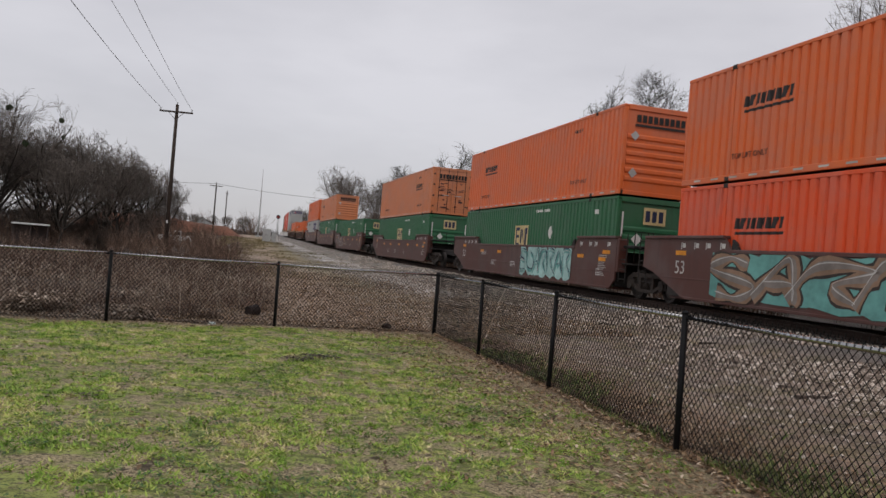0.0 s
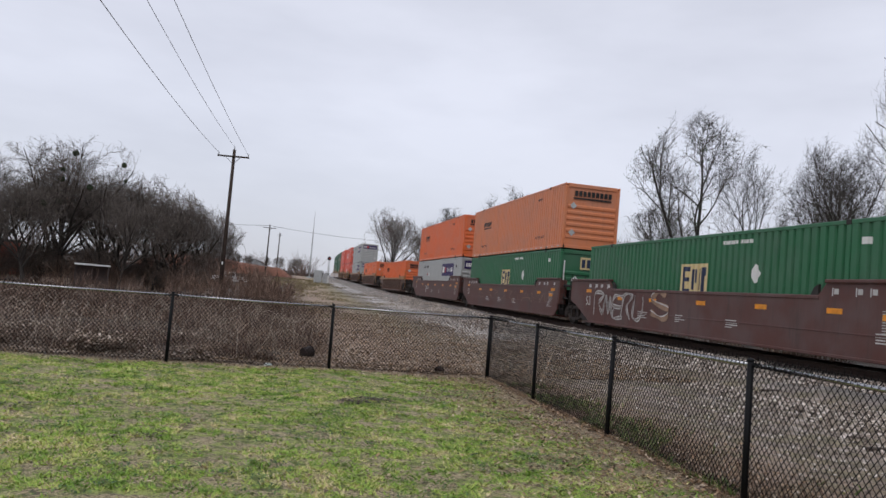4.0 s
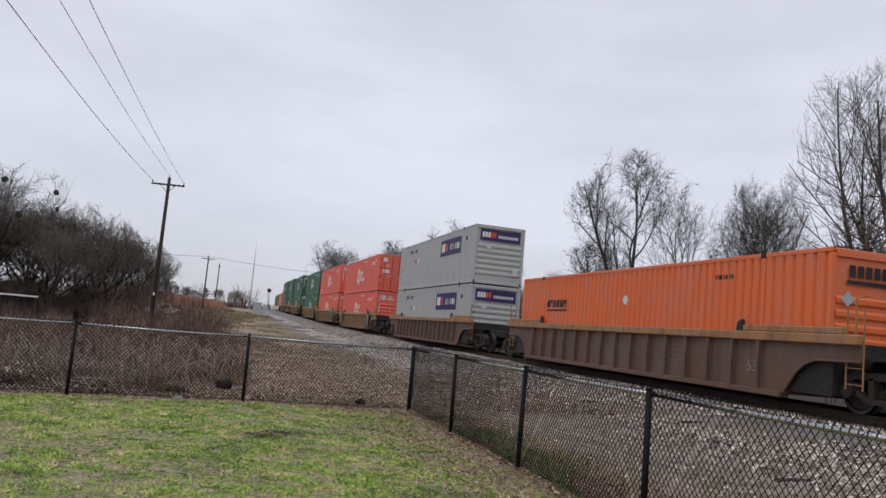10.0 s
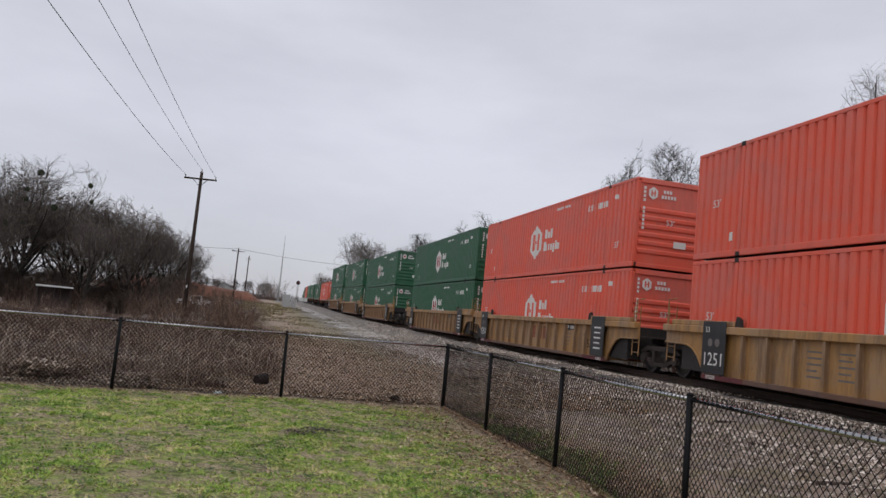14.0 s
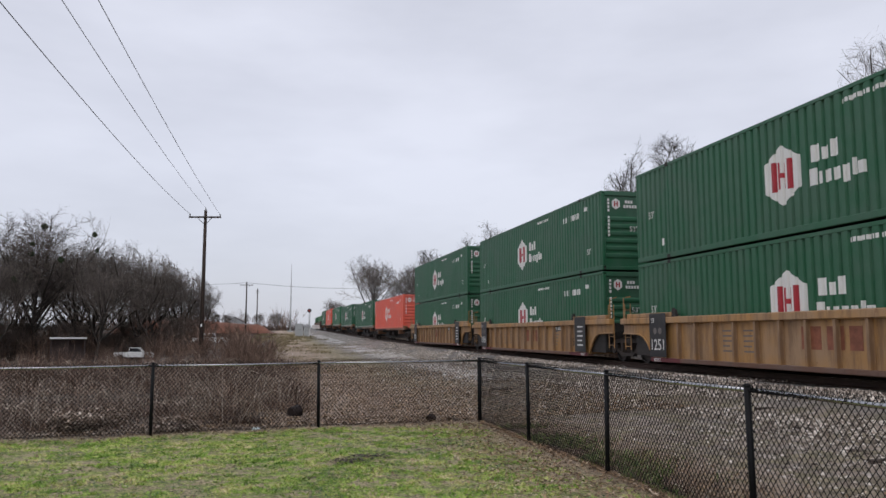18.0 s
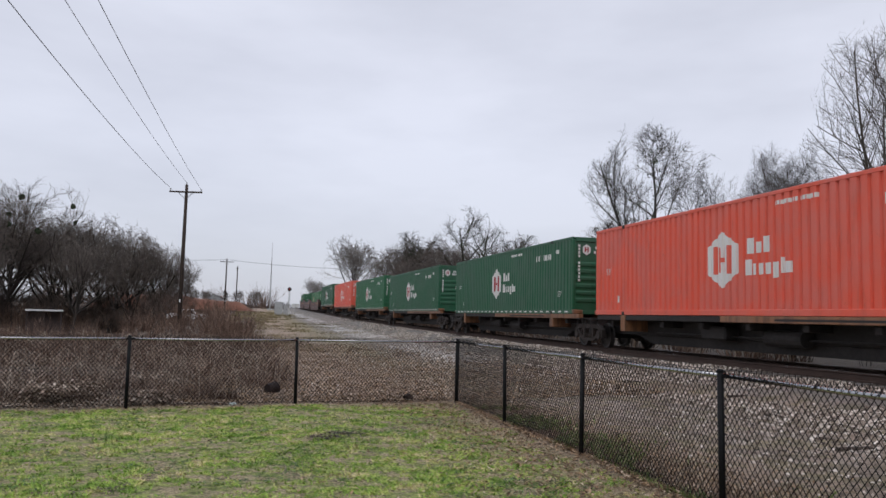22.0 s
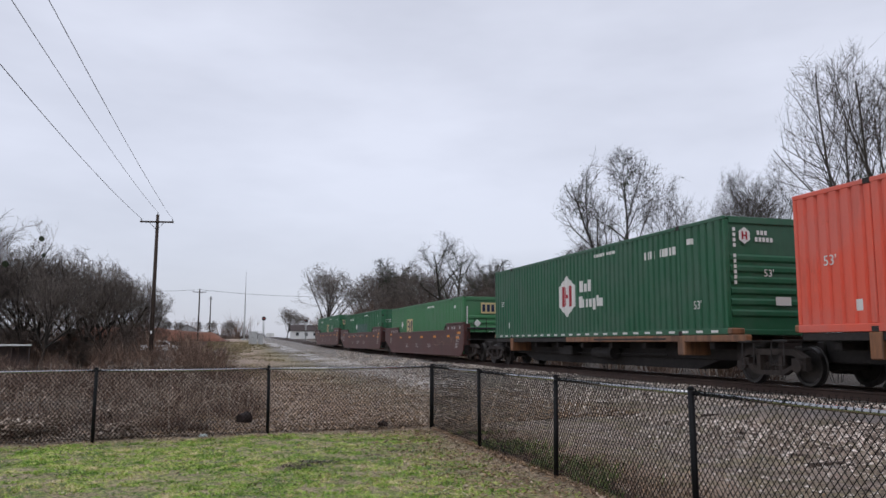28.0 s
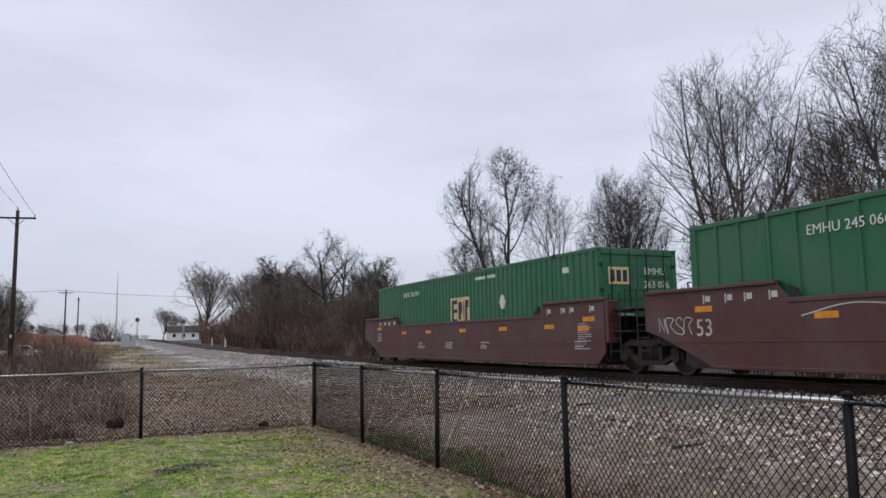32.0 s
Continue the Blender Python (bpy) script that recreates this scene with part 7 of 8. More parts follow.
def smooth_well_car(near, far, nt, ft, material, label, extras):
    """A well wagon with smooth plated sides."""
    top = thing("well_car", label, "rail wagon", "wagons of the train")
    ef = min(9.5, far - 0.3)
    ring = [(-8.5, 0.52), (-8.2, 0.24), (7.45, 0.24), (7.8, 0.40), (8.9, 0.84), (ef, 1.0), (ef, 1.78), (ef - 0.12, 1.84), (5.75, 1.84), (5.45, 1.52), (-5.45, 1.52), (-5.75, 1.84), (-8.5, 1.84)]
    for m in (1, -1):
        plate = Geo().prism([(x, m * 1.40, z) for x, z in ring], (0, m * 0.05, 0))
        part("side_sill", plate.mesh("side_sill", material), top)
        part("top_chord", Geo().box((-5.5, m * 1.36, 1.44), (5.5, m * 1.475, 1.535), 0.015).mesh("top_chord", material), top)
        part("bottom_chord", Geo().box((-8.1, m * 1.28, 0.20), (7.4, m * 1.46, 0.28), 0.015).mesh("bottom_chord", material), top)
        part("belt", Geo().box((-8.45, m * 1.451, 0.735), (8.6, m * 1.46, 0.765), 0.004).mesh("belt", material), top)
        for s, e in ((-1, 8.5), (1, ef - 0.1)):
            part("end_cap", Geo().box((s * 5.72, m * 1.30, 1.80), (s * e, m * 1.52, 1.88), 0.015).mesh("end_cap", material), top)
            ladder(top, s * (e + 0.3), m, IRON)
            part("box_lock", Geo().prism([(s * 5.45, m * 1.38, 1.53), (s * 5.2, m * 1.38, 1.53), (s * 5.3, m * 1.38, 1.70), (s * 5.45, m * 1.38, 1.78)], (0, m * 0.07, 0)).mesh("box_lock", IRON), top)
        part("side_stake", Geo().box((-8.5, m * 1.1, 0.75), (-8.62, m * 1.44, 1.8), 0.02).mesh("side_stake", material), top)
        part("arch_liner", Geo().box((7.3, m * 1.362, 0.26), (8.25, m * 1.385, 1.1)).mesh("arch_liner", IRON), top)
        part("well_wall", Geo().box((-8.14, m * 1.325, 0.2), (8.14, m * 1.36, 1.2), 0.005).mesh("well_wall", material), top)
    part("floor", Geo().box((-8.14, -1.36, 0.2), (8.14, 1.36, 0.285), 0.01).mesh("floor", material), top)
    for s in (-1, 1):
        part("bulkhead", Geo().box((s * 8.14, -1.38, 0.5), (s * 8.22, 1.38, 1.15), 0.01).mesh("bulkhead", material), top)
        part("end_plate", Geo().box((s * 8.24, -1.3, 0.3), (s * 8.3, 1.3, 1.4), 0.01).mesh("end_plate", IRON), top)
        part("end_shelf", Geo().box((s * 8.32, -1.28, 1.52), (s * 9.3, 1.28, 1.60), 0.02).mesh("end_shelf", BLACK_PAINT), top, "dark shelf over the truck")
    part("reflector", once("end_reflector", lambda: Geo().box((-8.1, 1.451, 1.30), (-7.6, 1.456, 1.42)).mesh("reflector", REFLECTOR)), top, "amber reflective strip")
    for x in (-7.6, -6.0, -3.4, -0.6, 2.3, 4.7, 7.6):
        part("reflector", once("reflector", lambda: Geo().box((-0.24, 1.451, -0.06), (0.24, 1.456, 0.06)).mesh("reflector", REFLECTOR)), top, "amber reflective strip", pose(x, 0, 1.2 if abs(x) < 7 else 1.12 if x < 0 else 1.42))
    writing(top, "53", 0.5, SPRAY_WHITE, SIDE(7.6, 1.454, 1.02))
    g = Geo()
    r = random.Random(int(near * 100))
    for cx, n in ((-7.2, 6), (3.3, 7), (-1.9, 5), (0.8, 3)):
        for k in range(4):
            w = r.uniform(0.25, 0.7)
            g.face((cx, 1.453, 0.6 + k * 0.06), (cx - w, 1.453, 0.6 + k * 0.06), (cx - w, 1.453, 0.625 + k * 0.06), (cx, 1.453, 0.625 + k * 0.06))
    for cx in (-7.9, -7.0, -6.6, -5.9, 5.9, 6.5, 7.0, 7.6):
        g.face((cx, 1.453, 1.52), (cx - 0.035, 1.453, 1.52), (cx - 0.035, 1.453, 1.70), (cx, 1.453, 1.70))
        g.face((cx - 0.06, 1.453, 1.56), (cx - 0.20, 1.453, 1.56), (cx - 0.20, 1.453, 1.68), (cx - 0.06, 1.453, 1.68))
    for k in range(9):
        w = r.uniform(0.35, 0.62)
        g.face((-7.35, 1.453, 0.80 + k * 0.055), (-7.35 - w, 1.453, 0.80 + k * 0.055), (-7.35 - w, 1.453, 0.816 + k * 0.055), (-7.35, 1.453, 0.816 + k * 0.055))
    tagged(part("stencil", g.mesh("stencil", SPRAY_WHITE), top, "small white stencilled lines"), kind="stuff")
    ends_of(top, near, far, nt, ft, IRON)
    extras(top)
    return top


def ribbed_well_car(near, far, nt, ft, material, chord, label, extras):
    """A well wagon with posts down its plated sides and an arch over each truck."""
    top = thing("well_car", label, "rail wagon", "wagons of the train")
    for m in (1, -1):
        en, ef = min(9.0, near - 0.25), min(9.0, far - 0.25)
        arch = [(7.0, 0.18), (7.15, 0.40), (7.35, 0.66), (7.6, 0.85), (7.9, 0.95)]
        ring = [(-x, z) for x, z in reversed(arch)] + arch + [(ef, 0.97), (ef, 1.36), (-en, 1.36), (-en, 0.97)]
        plate = Geo().prism([(x, m * 1.37, z) for x, z in ring], (0, m * 0.03, 0))
        part("side_sill", plate.mesh("side_sill", material), top)
        part("top_chord", Geo().box((-min(9.0, near - 0.25), m * 1.345, 1.27), (min(9.0, far - 0.25), m * 1.54, 1.46), 0.02).mesh("top_chord", chord), top, "paint-worn top chord")
        part("bottom_chord", Geo().box((-7.0, m * 1.25, 0.13), (7.0, m * 1.50, 0.25), 0.015).mesh("bottom_chord", BROWN_RIB), top, "rust-brown bottom chord")
        rib = once(("rib", material.name, m), lambda: Geo().prism([(-0.05, m * 1.40, 0.25), (0.05, m * 1.40, 0.25), (0.04, m * 1.515, 0.25), (-0.04, m * 1.515, 0.25)], (0, 0, 1.08)).mesh("rib", material))
        for k in range(15):
            part("rib", rib, top, at=pose(-6.3 + k * 12.6 / 14, 0, 0))
        for s in (-1, 1):
            ex = min(9.0, (far if s > 0 else near) - 0.25)
            part("arch_liner", Geo().box((s * 7.05, m * 1.312, 0.28), (s * 8.25, m * 1.33, 1.34)).mesh("arch_liner", IRON), top)
            part("end_cap", Geo().box((s * 5.75, m * 1.33, 1.461), (s * 8.6, m * 1.50, 1.60), 0.02).mesh("end_cap", chord), top)
            part("arch_rim", Geo().tube([(s * 7.0, m * 1.42, 0.2), (s * 7.15, m * 1.42, 0.40), (s * 7.35, m * 1.42, 0.66), (s * 7.6, m * 1.42, 0.85), (s * 7.9, m * 1.42, 0.95), (s * ex, m * 1.42, 0.97)], [0.025] * 6, 6).mesh("arch_rim", material), top)
            part("grab_post", Geo().tube([(s * (ex - 0.1), m * 1.45, 1.4), (s * (ex - 0.1), m * 1.45, 2.15), (s * (ex - 0.1), m * 1.2, 2.2)], [0.02] * 3, 6).mesh("grab_post", chord), top)
            ladder(top, s * (ex - 0.2), m, chord)
            part("box_lock", Geo().prism([(s * 5.75, m * 1.40, 1.46), (s * 5.5, m * 1.40, 1.46), (s * 5.55, m * 1.40, 1.66), (s * 5.7, m * 1.40, 1.72)], (0, m * 0.08, 0)).mesh("box_lock", IRON), top)
    part("floor", Geo().box((-6.98, -1.36, 0.2), (6.98, 1.36, 0.285), 0.01).mesh("floor", material), top)
    for m in (1, -1):
        part("well_wall", Geo().box((-6.98, m * 1.325, 0.2), (6.98, m * 1.36, 1.2), 0.005).mesh("well_wall", material), top)
    for s in (-1, 1):
        part("bulkhead", Geo().box((s * 6.98, -1.33, 0.2), (s * 7.04, 1.33, 1.15), 0.01).mesh("bulkhead", material), top)
    for s in (-1, 1):
        part("end_plate", Geo().box((s * 8.2, -1.3, 0.3), (s * 8.26, 1.3, 1.33), 0.01).mesh("end_plate", IRON), top)
    ends_of(top, near, far, nt, ft, IRON, railed=False)
    extras(top)
    return top


def spine_car(near, far, nt, ft, label):
    """A low flat wagon: one central beam with narrow decks under the load."""
    top = thing("flat_car", label, "rail wagon", "wagons of the train")
    part("spine", Geo().box((-near + 0.5, -0.5, 0.5), (far - 0.5, 0.5, 1.0), 0.03).mesh("spine", IRON), top)
    part("fish_belly", Geo().prism([(-6.6, -0.48, 0.5), (-5.6, -0.48, 0.24), (5.6, -0.48, 0.24), (6.6, -0.48, 0.5)], (0, 0.96, 0)).mesh("fish_belly", IRON), top)
    for m in (1, -1):
        part("edge_beam", Geo().box((-8.7, m * 1.12, 0.97), (0.9, m * 1.30, 1.135), 0.015).mesh("edge_beam", RUSTY_EDGE), top, "rust-brown edge beam")
        part("edge_beam", Geo().box((0.91, m * 1.10, 0.97), (8.0, m * 1.28, 1.13), 0.015).mesh("edge_beam", IRON), top, "grimy dark edge beam")
        for s in (-1, 1):
            part("pedestal", Geo().box((s * 5.95, m * 0.34, 0.62), (s * 6.25, m * 1.31, 1.137), 0.02).mesh("pedestal", RUSTY_EDGE), top)
            part("guide", Geo().box((s * 8.03, m * 0.9, 1.14), (s * 8.2, m * 1.3, 1.3), 0.03).mesh("guide", RUSTY_EDGE), top)
            part("step", Geo().tube([(s * 8.55, m * 1.28, 0.95), (s * 8.55, m * 1.3, 0.45), (s * 8.95, m * 1.3, 0.45), (s * 8.95, m * 1.28, 0.95)], [0.016] * 4, 6).mesh("step", IRON), top)
    for x in (-7.2, -4, -2, 0, 2, 4, 7.2):
        part("cross_bearer", once("cross_bearer", lambda: Geo().box((-0.1, -1.14, 0.78), (0.1, 1.14, 0.96), 0.02).mesh("cross_bearer", IRON)), top, at=pose(x, 0, 0))
    part("air_tank", Geo().tube([(-1.6, 0.75, 0.62), (-0.3, 0.75, 0.62)], [0.2, 0.2], 14).mesh("air_tank", IRON), top)
    part("brake_gear", Geo().box((1.2, 0.5, 0.5), (2.3, 0.95, 0.86), 0.05).tube([(-4.5, 0.7, 0.6), (5, 0.7, 0.6)], [0.025, 0.025], 6).mesh("brake_gear", IRON), top)
    part("stencil", Geo().face((-1.2, 1.303, 1.02), (-5.4, 1.303, 1.02), (-5.4, 1.303, 1.07), (-1.2, 1.303, 1.07)).mesh("stencil", DECAL_BLACK), top, "dark stencilled strip")
    ends_of(top, near, far, nt, ft, IRON, 1.0, False)
    return top


def number_on(text, x, z, size=0.34, material=None, y=1.454):
    return lambda top: writing(top, text, size, material or SPRAY_WHITE, SIDE(x, y, z))


def nothing(top):
    pass


def dark_plates(text, faint=True):
    """Black number plate at the far end of the yellow wagons, and faded stencils between the posts."""
    def extras(top):
        for s in (1, -1):
            part("number_plate", Geo().box((s * 5.98, 1.543, 0.27), (s * 6.97, 1.553, 1.58), 0.004).mesh("number_plate", BLACK_PAINT), top, "black plate with white figures")
            part("lower_band", Geo().box((s * 5.3, 1.502, 0.13), (s * 7.0, 1.512, 0.25), 0.003).mesh("lower_band", MAROON), top, "dull maroon painted band")
            for k in range(3):
                part("white_bar", Geo().box((s * 6.6 - 0.2, 1.513, 0.145 + k * 0.035), (s * 6.6 + 0.2, 1.516, 0.16 + k * 0.035)).mesh("white_bar", WHITE), top)
        writing(top, text, 0.46, WHITE, SIDE(6.47, 1.557, 0.62))
        writing(top, "53", 0.2, WHITE, SIDE(6.75, 1.557, 1.36))
        part("badge", Geo().disc((6.62, 1.554, 1.05), 0.10, "y", 0.004, 14).mesh("badge", DECAL_GREY), top, "grey round badge")
        part("badge", Geo().disc((6.32, 1.554, 1.05), 0.10, "y", 0.004, 14).mesh("badge", DECAL_GREY), top, "grey round badge")
        for k in range(5):
            part("white_bar", Geo().box((-6.75 + 0.06 * (k % 2), 1.554, 0.5 + k * 0.17), (-6.25, 1.557, 0.55 + k * 0.17)).mesh("white_bar", WHITE), top)
        writing(top, "53", 0.42, DECAL_BLACK, SIDE(-5.62, 1.403, 0.62))
        writing(top, "48", 0.16, DECAL_BLACK, SIDE(-5.15, 1.403, 1.12))
        writing(top, "45", 0.16, DECAL_BLACK, SIDE(-5.15, 1.403, 0.92))
        g = Geo()
        r = random.Random(5)
        for x in (-3.4, 3.3, 2.4):
            for k in range(5):
                w = r.uniform(0.3, 0.6)
                g.face((x, 1.403, 0.5 + 0.13 * k), (x - w, 1.403, 0.5 + 0.13 * k), (x - w, 1.403, 0.54 + 0.13 * k), (x, 1.403, 0.54 + 0.13 * k))
        tagged(part("stencil", g.mesh("stencil", DECAL_GREY), top, "faded dark stencilled lines"), kind="stuff")
        for x, w in ((0.25, 0.62), (-0.55, 0.5), (-1.2, 0.36)):
            part("faded_block", Geo().box((x - w, 1.402, 0.62), (x, 1.407, 1.12)).mesh("faded_block", FADED_RED), top, "faded red emblem block")
        part("placard", Geo().box((-2.75, 1.402, 0.66), (-2.35, 1.408, 1.04)).mesh("placard", SPRAY_TAN), top, "pale square placard")
        part("number_strip", Geo().box((-4.5, 1.402, 1.06), (-3.3, 1.407, 1.26)).mesh("number_strip", BLACK_PAINT), top, "black strip with white blocks")
        g = Geo()
        for k in range(10):
            if k != 4:
                g.face((-3.36 - k * 0.11, 1.41, 1.10), (-3.44 - k * 0.11, 1.41, 1.10), (-3.44 - k * 0.11, 1.41, 1.22), (-3.36 - k * 0.11, 1.41, 1.22))
        tagged(part("stencil", g.mesh("stencil", WHITE), top, "row of white stencilled blocks"), kind="stuff")
        for x in (-6.5, -5.8):
            part("reflector", Geo().box((x, 1.502, 0.16), (x + 0.3, 1.508, 0.2)).mesh("reflector", SPRAY_WHITE), top, "pale reflective strip")
    return extras


def scribbles(seed):
    """Thin pale scrawls between the posts of a brown wagon."""
    def extras(top):
        graffiti(top, seed, -3.5, 4.2, 0.62, 0.98, 1.403, [(DECAL_GREY, 0.010, "")], 7, True)
        writing(top, "53", 0.36, SPRAY_GREY, SIDE(-6.0, 1.404, 0.7))
    return extras


NEAR_END = [-232.1, -212.41, -188.4, -164.73, -145.18, -126.15, -103.04, -79.75, -56.77, -33.26, -13.6, 4.19, 27.63, 46.48, 65.37, 86.55, 104.72, 124.93, 143.6, 163.24, 181.73, 202.53, 222.27, 241.76]
ROLLING = []


def couple(i):
    """Half lengths of wagon i and where its trucks stand; close-coupled neighbours share one."""
    gaps = [b - a for a, b in zip(NEAR_END[:-1], NEAR_END[1:])]
    near = gaps[i - 1] / 2 if i else 10.3
    far = gaps[i] / 2 if i < 23 else 10.3
    nt = (None if near < 10.05 else min(near - 1.75, 9.3)) if i else near - 1.6
    ft = far if far < 10.05 else min(far - 1.75, 9.3)
    return near, far, nt, ft


def load(ob, i, z):
    ROLLING.append((ob, i, z))


def train():
    orange = "orange corrugated container with black name strip"
    hub_g = "dark green corrugated container with white six-sided emblem"
    hub_r = "coral red corrugated container with white six-sided emblem"
    emp = "green corrugated container with yellow square panel in a well wagon"
    U, L, S = STACK_H + 0.01, WELL_H, FLAT_H

    def spray1(top):
        graffiti(top, 4, -8.0, 6.2, 0.28, 1.50, 1.462, [(TEAL, 0.5, "patch"), (SPRAY_DARK, 0.25, ""), (SPRAY_TAN, 0.185, ""), (SPRAY_GREY, 0.09, ""), (SPRAY_WHITE, 0.014, "shine")], 9)

    def spray2(top):
        graffiti(top, 9, -5.3, -0.4, 0.28, 1.5, 1.462, [(TEAL_PALE, 0.4, "patch"), (TEAL, 0.085, ""), (DECAL_NAVY, 0.022, "shine"), (SPRAY_WHITE, 0.012, "some")], 7)
        writing(top, "890291", 0.26, SPRAY_WHITE, SIDE(4.4, 1.454, 1.1))

    def spray4(top):
        graffiti(top, 14, 2.9, 7.0, 0.4, 1.5, 1.462, [(SPRAY_WHITE, 0.07, ""), (SPRAY_GREY, 0.03, "")], 5)
        graffiti(top, 15, 1.2, 2.5, 0.4, 1.6, 1.462, [(SPRAY_TAN, 0.10, ""), (SPRAY_WHITE, 0.02, "shine")], 1)

    def scrawl(seed, x1, n):
        return lambda top: graffiti(top, seed, -7.6, x1, 0.6, 1.3, 1.462, [(SPRAY_TAN, 0.010, "")], n, True)

    def long_line(top):
        g = Geo()
        pts = rounded([(5.2, 1.20), (4.2, 1.38), (3.0, 1.30), (1.6, 1.36), (0.6, 1.24), (-0.9, 1.33), (-2.2, 1.27)], 5)
        for p, q in zip(pts[:-1], pts[1:]):
            g.face((p.x, 1.464, p.y - 0.012), (q.x, 1.464, q.y - 0.012), (q.x, 1.464, q.y + 0.012), (p.x, 1.464, p.y + 0.012))
        tagged(part("spray_paint", g.mesh("spray_paint", SPRAY_WHITE), top, "one thin pale sprayed line"), kind="stuff")
        graffiti(top, 52, 7.9, 9.0, 0.85, 1.35, 1.462, [(SPRAY_WHITE, 0.010, "")], 4, True)

    b_well = "oxide brown well wagon with smooth sides"
    cars = [
        (lambda *a: smooth_well_car(*a, BROWN, b_well + " and grey graffiti", spray1)),
        (lambda *a: smooth_well_car(*a, BROWN, b_well + " and turquoise graffiti", spray2)),
        (lambda *a: smooth_well_car(*a, BROWN, b_well, nothing)),
        (lambda *a: smooth_well_car(*a, BROWN, b_well + " and white graffiti", spray4)),
        (lambda *a: smooth_well_car(*a, BROWN, b_well + " and faint scrawls", scrawl(21, 5.0, 9))),
        (lambda *a: smooth_well_car(*a, BROWN, b_well + " and white numbers", number_on("253301", 2.6, 0.95, 0.40))),
        (lambda *a: ribbed_well_car(*a, BROWN_RIB, TAN, "dull brown ribbed well wagon with tan top chord", scribbles(41))),
        (lambda *a: ribbed_well_car(*a, BROWN_RIB, TAN, "dull brown ribbed well wagon with tan top chord", scribbles(41))),
        (lambda *a: ribbed_well_car(*a, BROWN_RIB, TAN, "dull brown ribbed well wagon with tan top chord", scribbles(41))),
    ]
    cars += [(lambda *a: ribbed_well_car(*a, YELLOW, YELLOW, "dirty yellow ribbed well wagon with black number plates", dark_plates("1251")))] * 6
    cars += [(lambda *a: spine_car(*a, "low dark flat wagon with rusty edge beams and yellow pedestals"))] * 6
    cars += [
        (lambda *a: smooth_well_car(*a, BROWN_RED, "oxide red well wagon with smooth sides and white scrawls", scrawl(33, -3.0, 4))),
        (lambda *a: smooth_well_car(*a, BROWN_RED, "oxide red well wagon with smooth sides and a pale wavering line", long_line)),
        (lambda *a: smooth_well_car(*a, BROWN_RED, "oxide red well wagon with smooth sides at the train's end", nothing)),
    ]
    for i, build in enumerate(cars):
        load(build(*couple(i)), i, 0.0)
    boxes = {
        0: [(ORANGE, marks_orange(plates=False), "front", "corrugated", orange + ", upper of a stack", U), (ORANGE_RED, marks_orange(plates=False), "front", "corrugated", "bright orange-red corrugated container under another", L)],
        1: [(ORANGE, marks_orange(), "front", "corrugated", orange + ", upper of a stack", U), (GREEN_MID, marks_emp(0.15), "front", "corrugated", emp, L)],
        2: [(ORANGE_FADED, marks_orange(plates=False), "doors", "corrugated", "faded orange container with rusty doors, upper of a stack", U), (GREEN_MID, marks_emp(0.1), "front", "corrugated", emp, L)],
        3: [(GREEN_MID, marks_emp(-0.2), "front", "corrugated", emp, L)],
        4: [(ORANGE_FADED, marks_orange(plates=False), "front", "corrugated", "faded " + orange + ", upper of a stack", U), (GREEN, marks_emp(0.1), "front", "corrugated", emp, L)],
        5: [(ORANGE, marks_orange(), "front", "corrugated", orange + ", upper of a stack", U), (GREY, marks_grey, "front", "corrugated", "pale grey container with purple panels under another", L)],
        6: [(ORANGE, marks_orange(plates=False), "front", "panelled", "orange panelled container with black name strip in a ribbed well", L)],
        7: [(ORANGE, marks_orange(), "front", "corrugated", orange + " in a ribbed well", L)],
        8: [(GREY, marks_grey, "front", "corrugated", "pale grey container with purple panels, upper of a stack", U), (GREY, marks_grey, "front", "corrugated", "pale grey container with purple panels under another", L)],
        9: [(RED, marks_hub(False), "doors", "corrugated", "coral red container with doors, upper of a stack", U), (RED, marks_hub(False), "front", "corrugated", hub_r, L)],
        10: [(RED, marks_hub(False), "front", "corrugated", hub_r, U), (RED, marks_hub(False), "front", "corrugated", hub_r, L)],
        15: [(RED, marks_hub(False), "front", "corrugated", hub_r + " on a flat wagon", S)],
        18: [(GREEN_MID, marks_hub(True, True), "front", "corrugated", "mid green corrugated container with white six-sided emblem", S)],
        19: [(RED, marks_hub(False), "front", "corrugated", hub_r + " on a flat wagon", S)],
        21: [(GREEN_LIGHT, marks_emp(2.95), "front", "corrugated", "light green container with yellow square panel", L)],
        22: [(GREEN_MID, marks_emp(0.0, "EMHU 245 066", True), "doors", "panelled", "green panelled container with grey repainted patches", L)],
        23: [(GREEN_MID, marks_emp(-0.1, "EMHU 263 076"), "doors", "corrugated", "green corrugated container with doors and yellow square panel", L)],
    }
    for i in (11, 12, 13, 14):
        boxes[i] = [(GREEN, marks_hub(), "front", "corrugated", hub_g + ", upper of a stack", U), (GREEN, marks_hub(), "front", "corrugated", hub_g + " under another", L)]
    for i in (16, 17, 20):
        boxes[i] = [(GREEN, marks_hub(True, True), "front", "corrugated", hub_g + " on a flat wagon", S)]
    first = {}
    for i in sorted(boxes):
        for row in boxes[i]:
            *spec, label, z = row
            key = (label, z)
            if key in first:
                ob = copy_thing(first[key], Matrix.Identity(4))
            else:
                ob = first[key] = container(*spec, label)
            load(ob, i, z)


train()


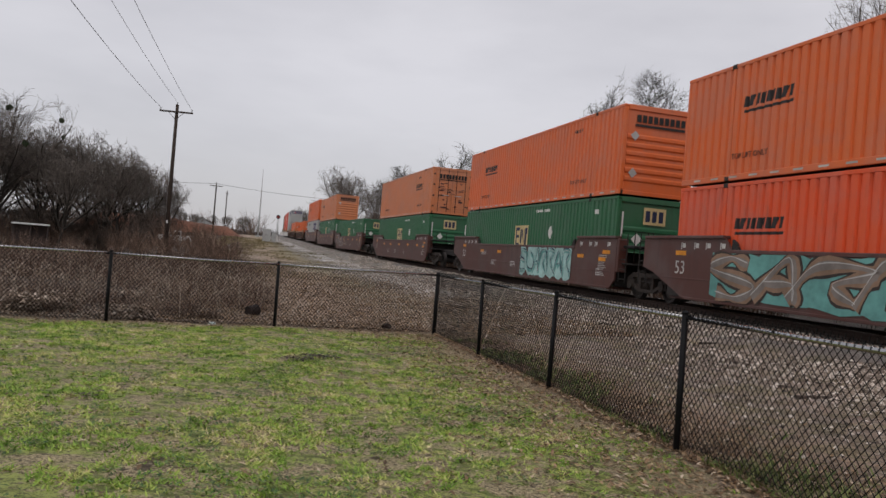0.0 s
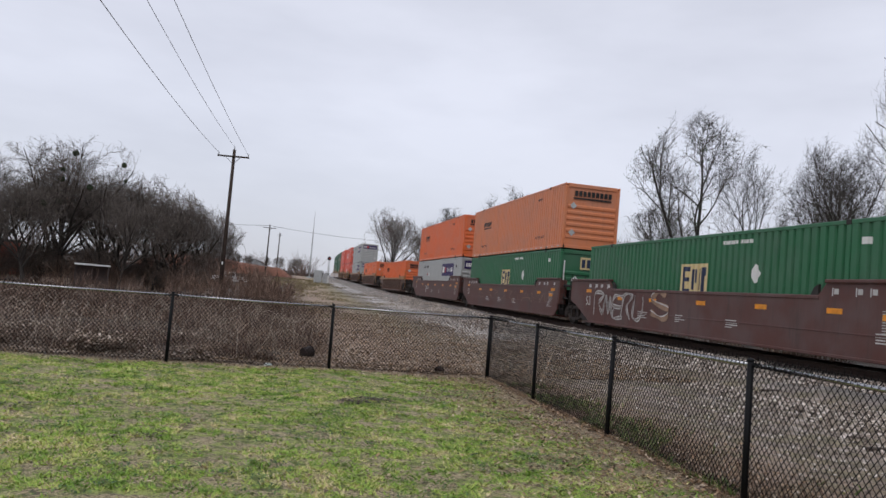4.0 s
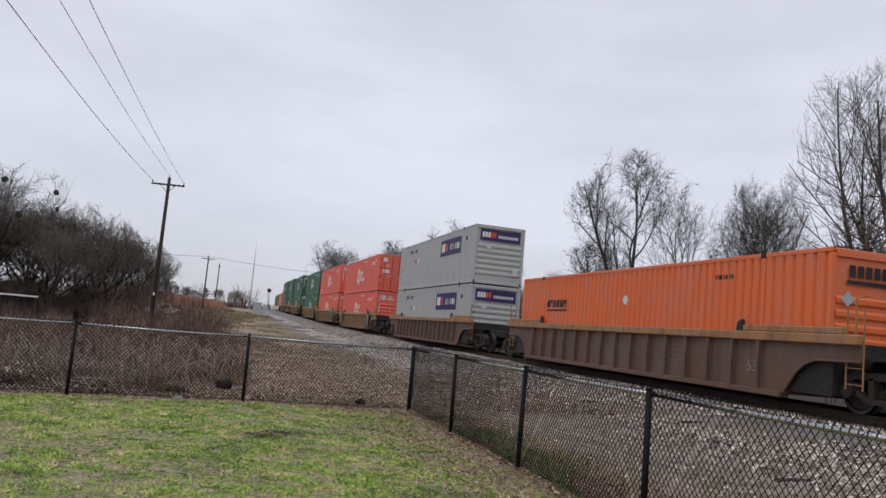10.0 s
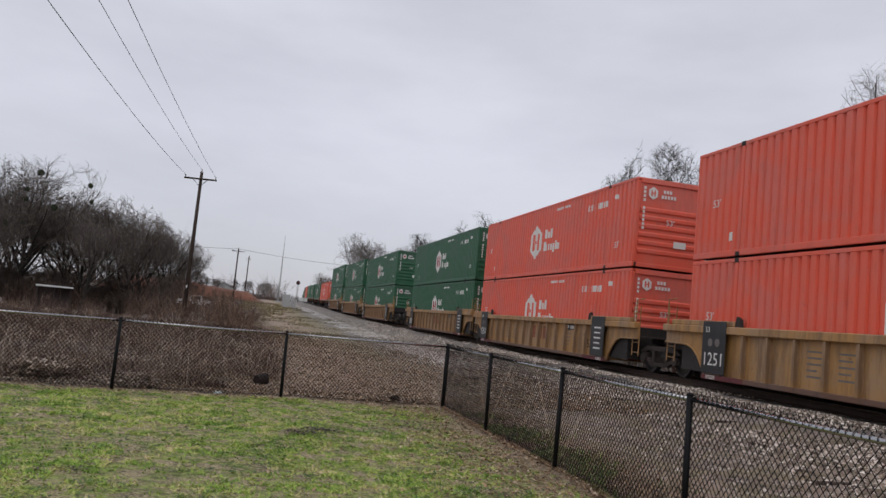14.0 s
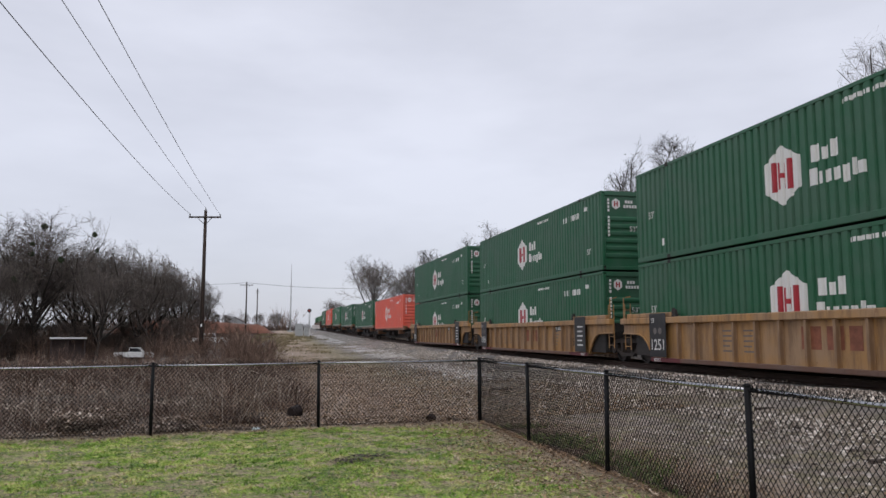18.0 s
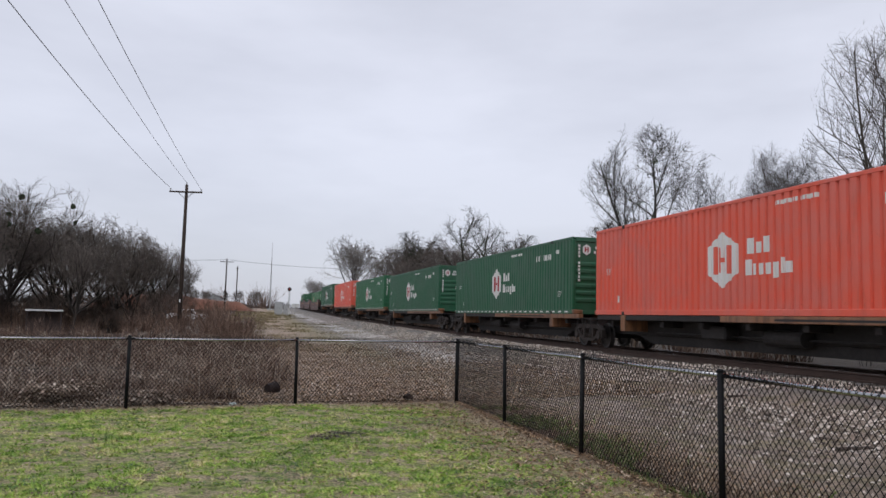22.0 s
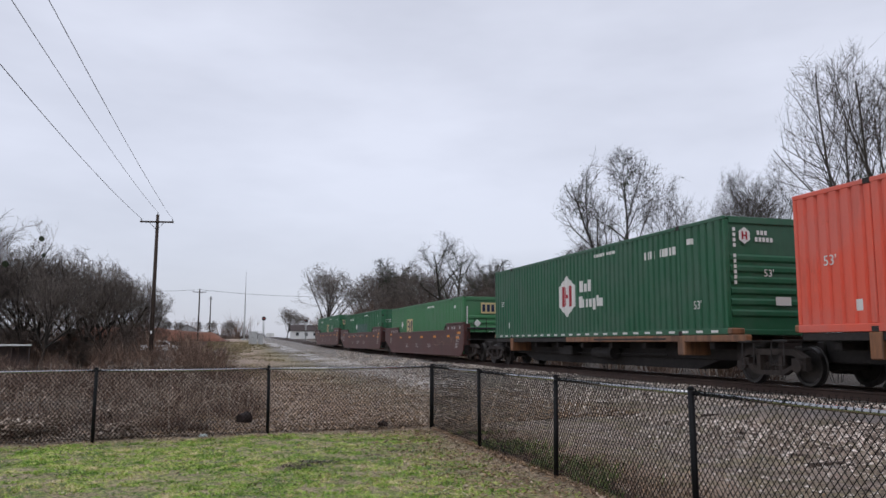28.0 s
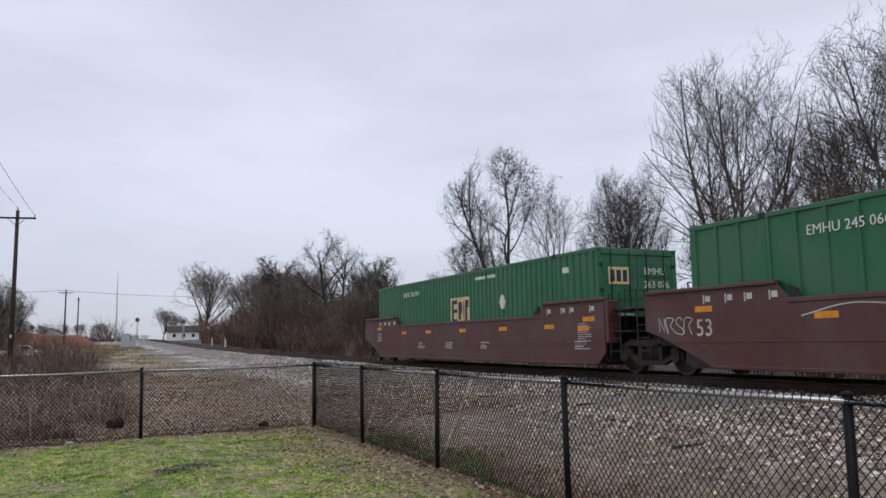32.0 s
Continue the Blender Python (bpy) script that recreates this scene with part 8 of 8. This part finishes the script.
def motions():
    """The train rolls in from the distance and out past the lawn."""
    for ob, i, z in ROLLING:
        rows = []
        for k in range(33):
            p, h = rails(NEAR_END[i] + HALF - rolled(k))
            rows.append((k, pose(p.x, p.y, p.z + z, 0, 0, math.degrees(h))))
        walk(ob, rows)
    # two pickups on the low road behind the brush
    for ob, path in ((PICKUPS[0], ((0, -60.0), (10.0, -60.0), (14.5, -35.0), (16.5, -26.2), (17.0, -24.2), (19.0, -13.9), (20.0, -9.5), (32.0, -9.0))), (PICKUPS[1], ((0, -9.0), (22.5, -9.0), (25.0, -20.4), (25.5, -22.9), (28.0, -36.0), (30.0, -46.0), (32.0, -56.0)))):
        turn = math.degrees(math.atan2(VY, VX)) + (0 if ob is PICKUPS[0] else 180)
        walk(ob, [(t, pose(*uv(122.0, v * 1.025, ground_z(122.0, v * 1.025) + 0.02), 0, 0, turn) @ Matrix.Scale(0.82, 4)) for t, v in path])


motions()
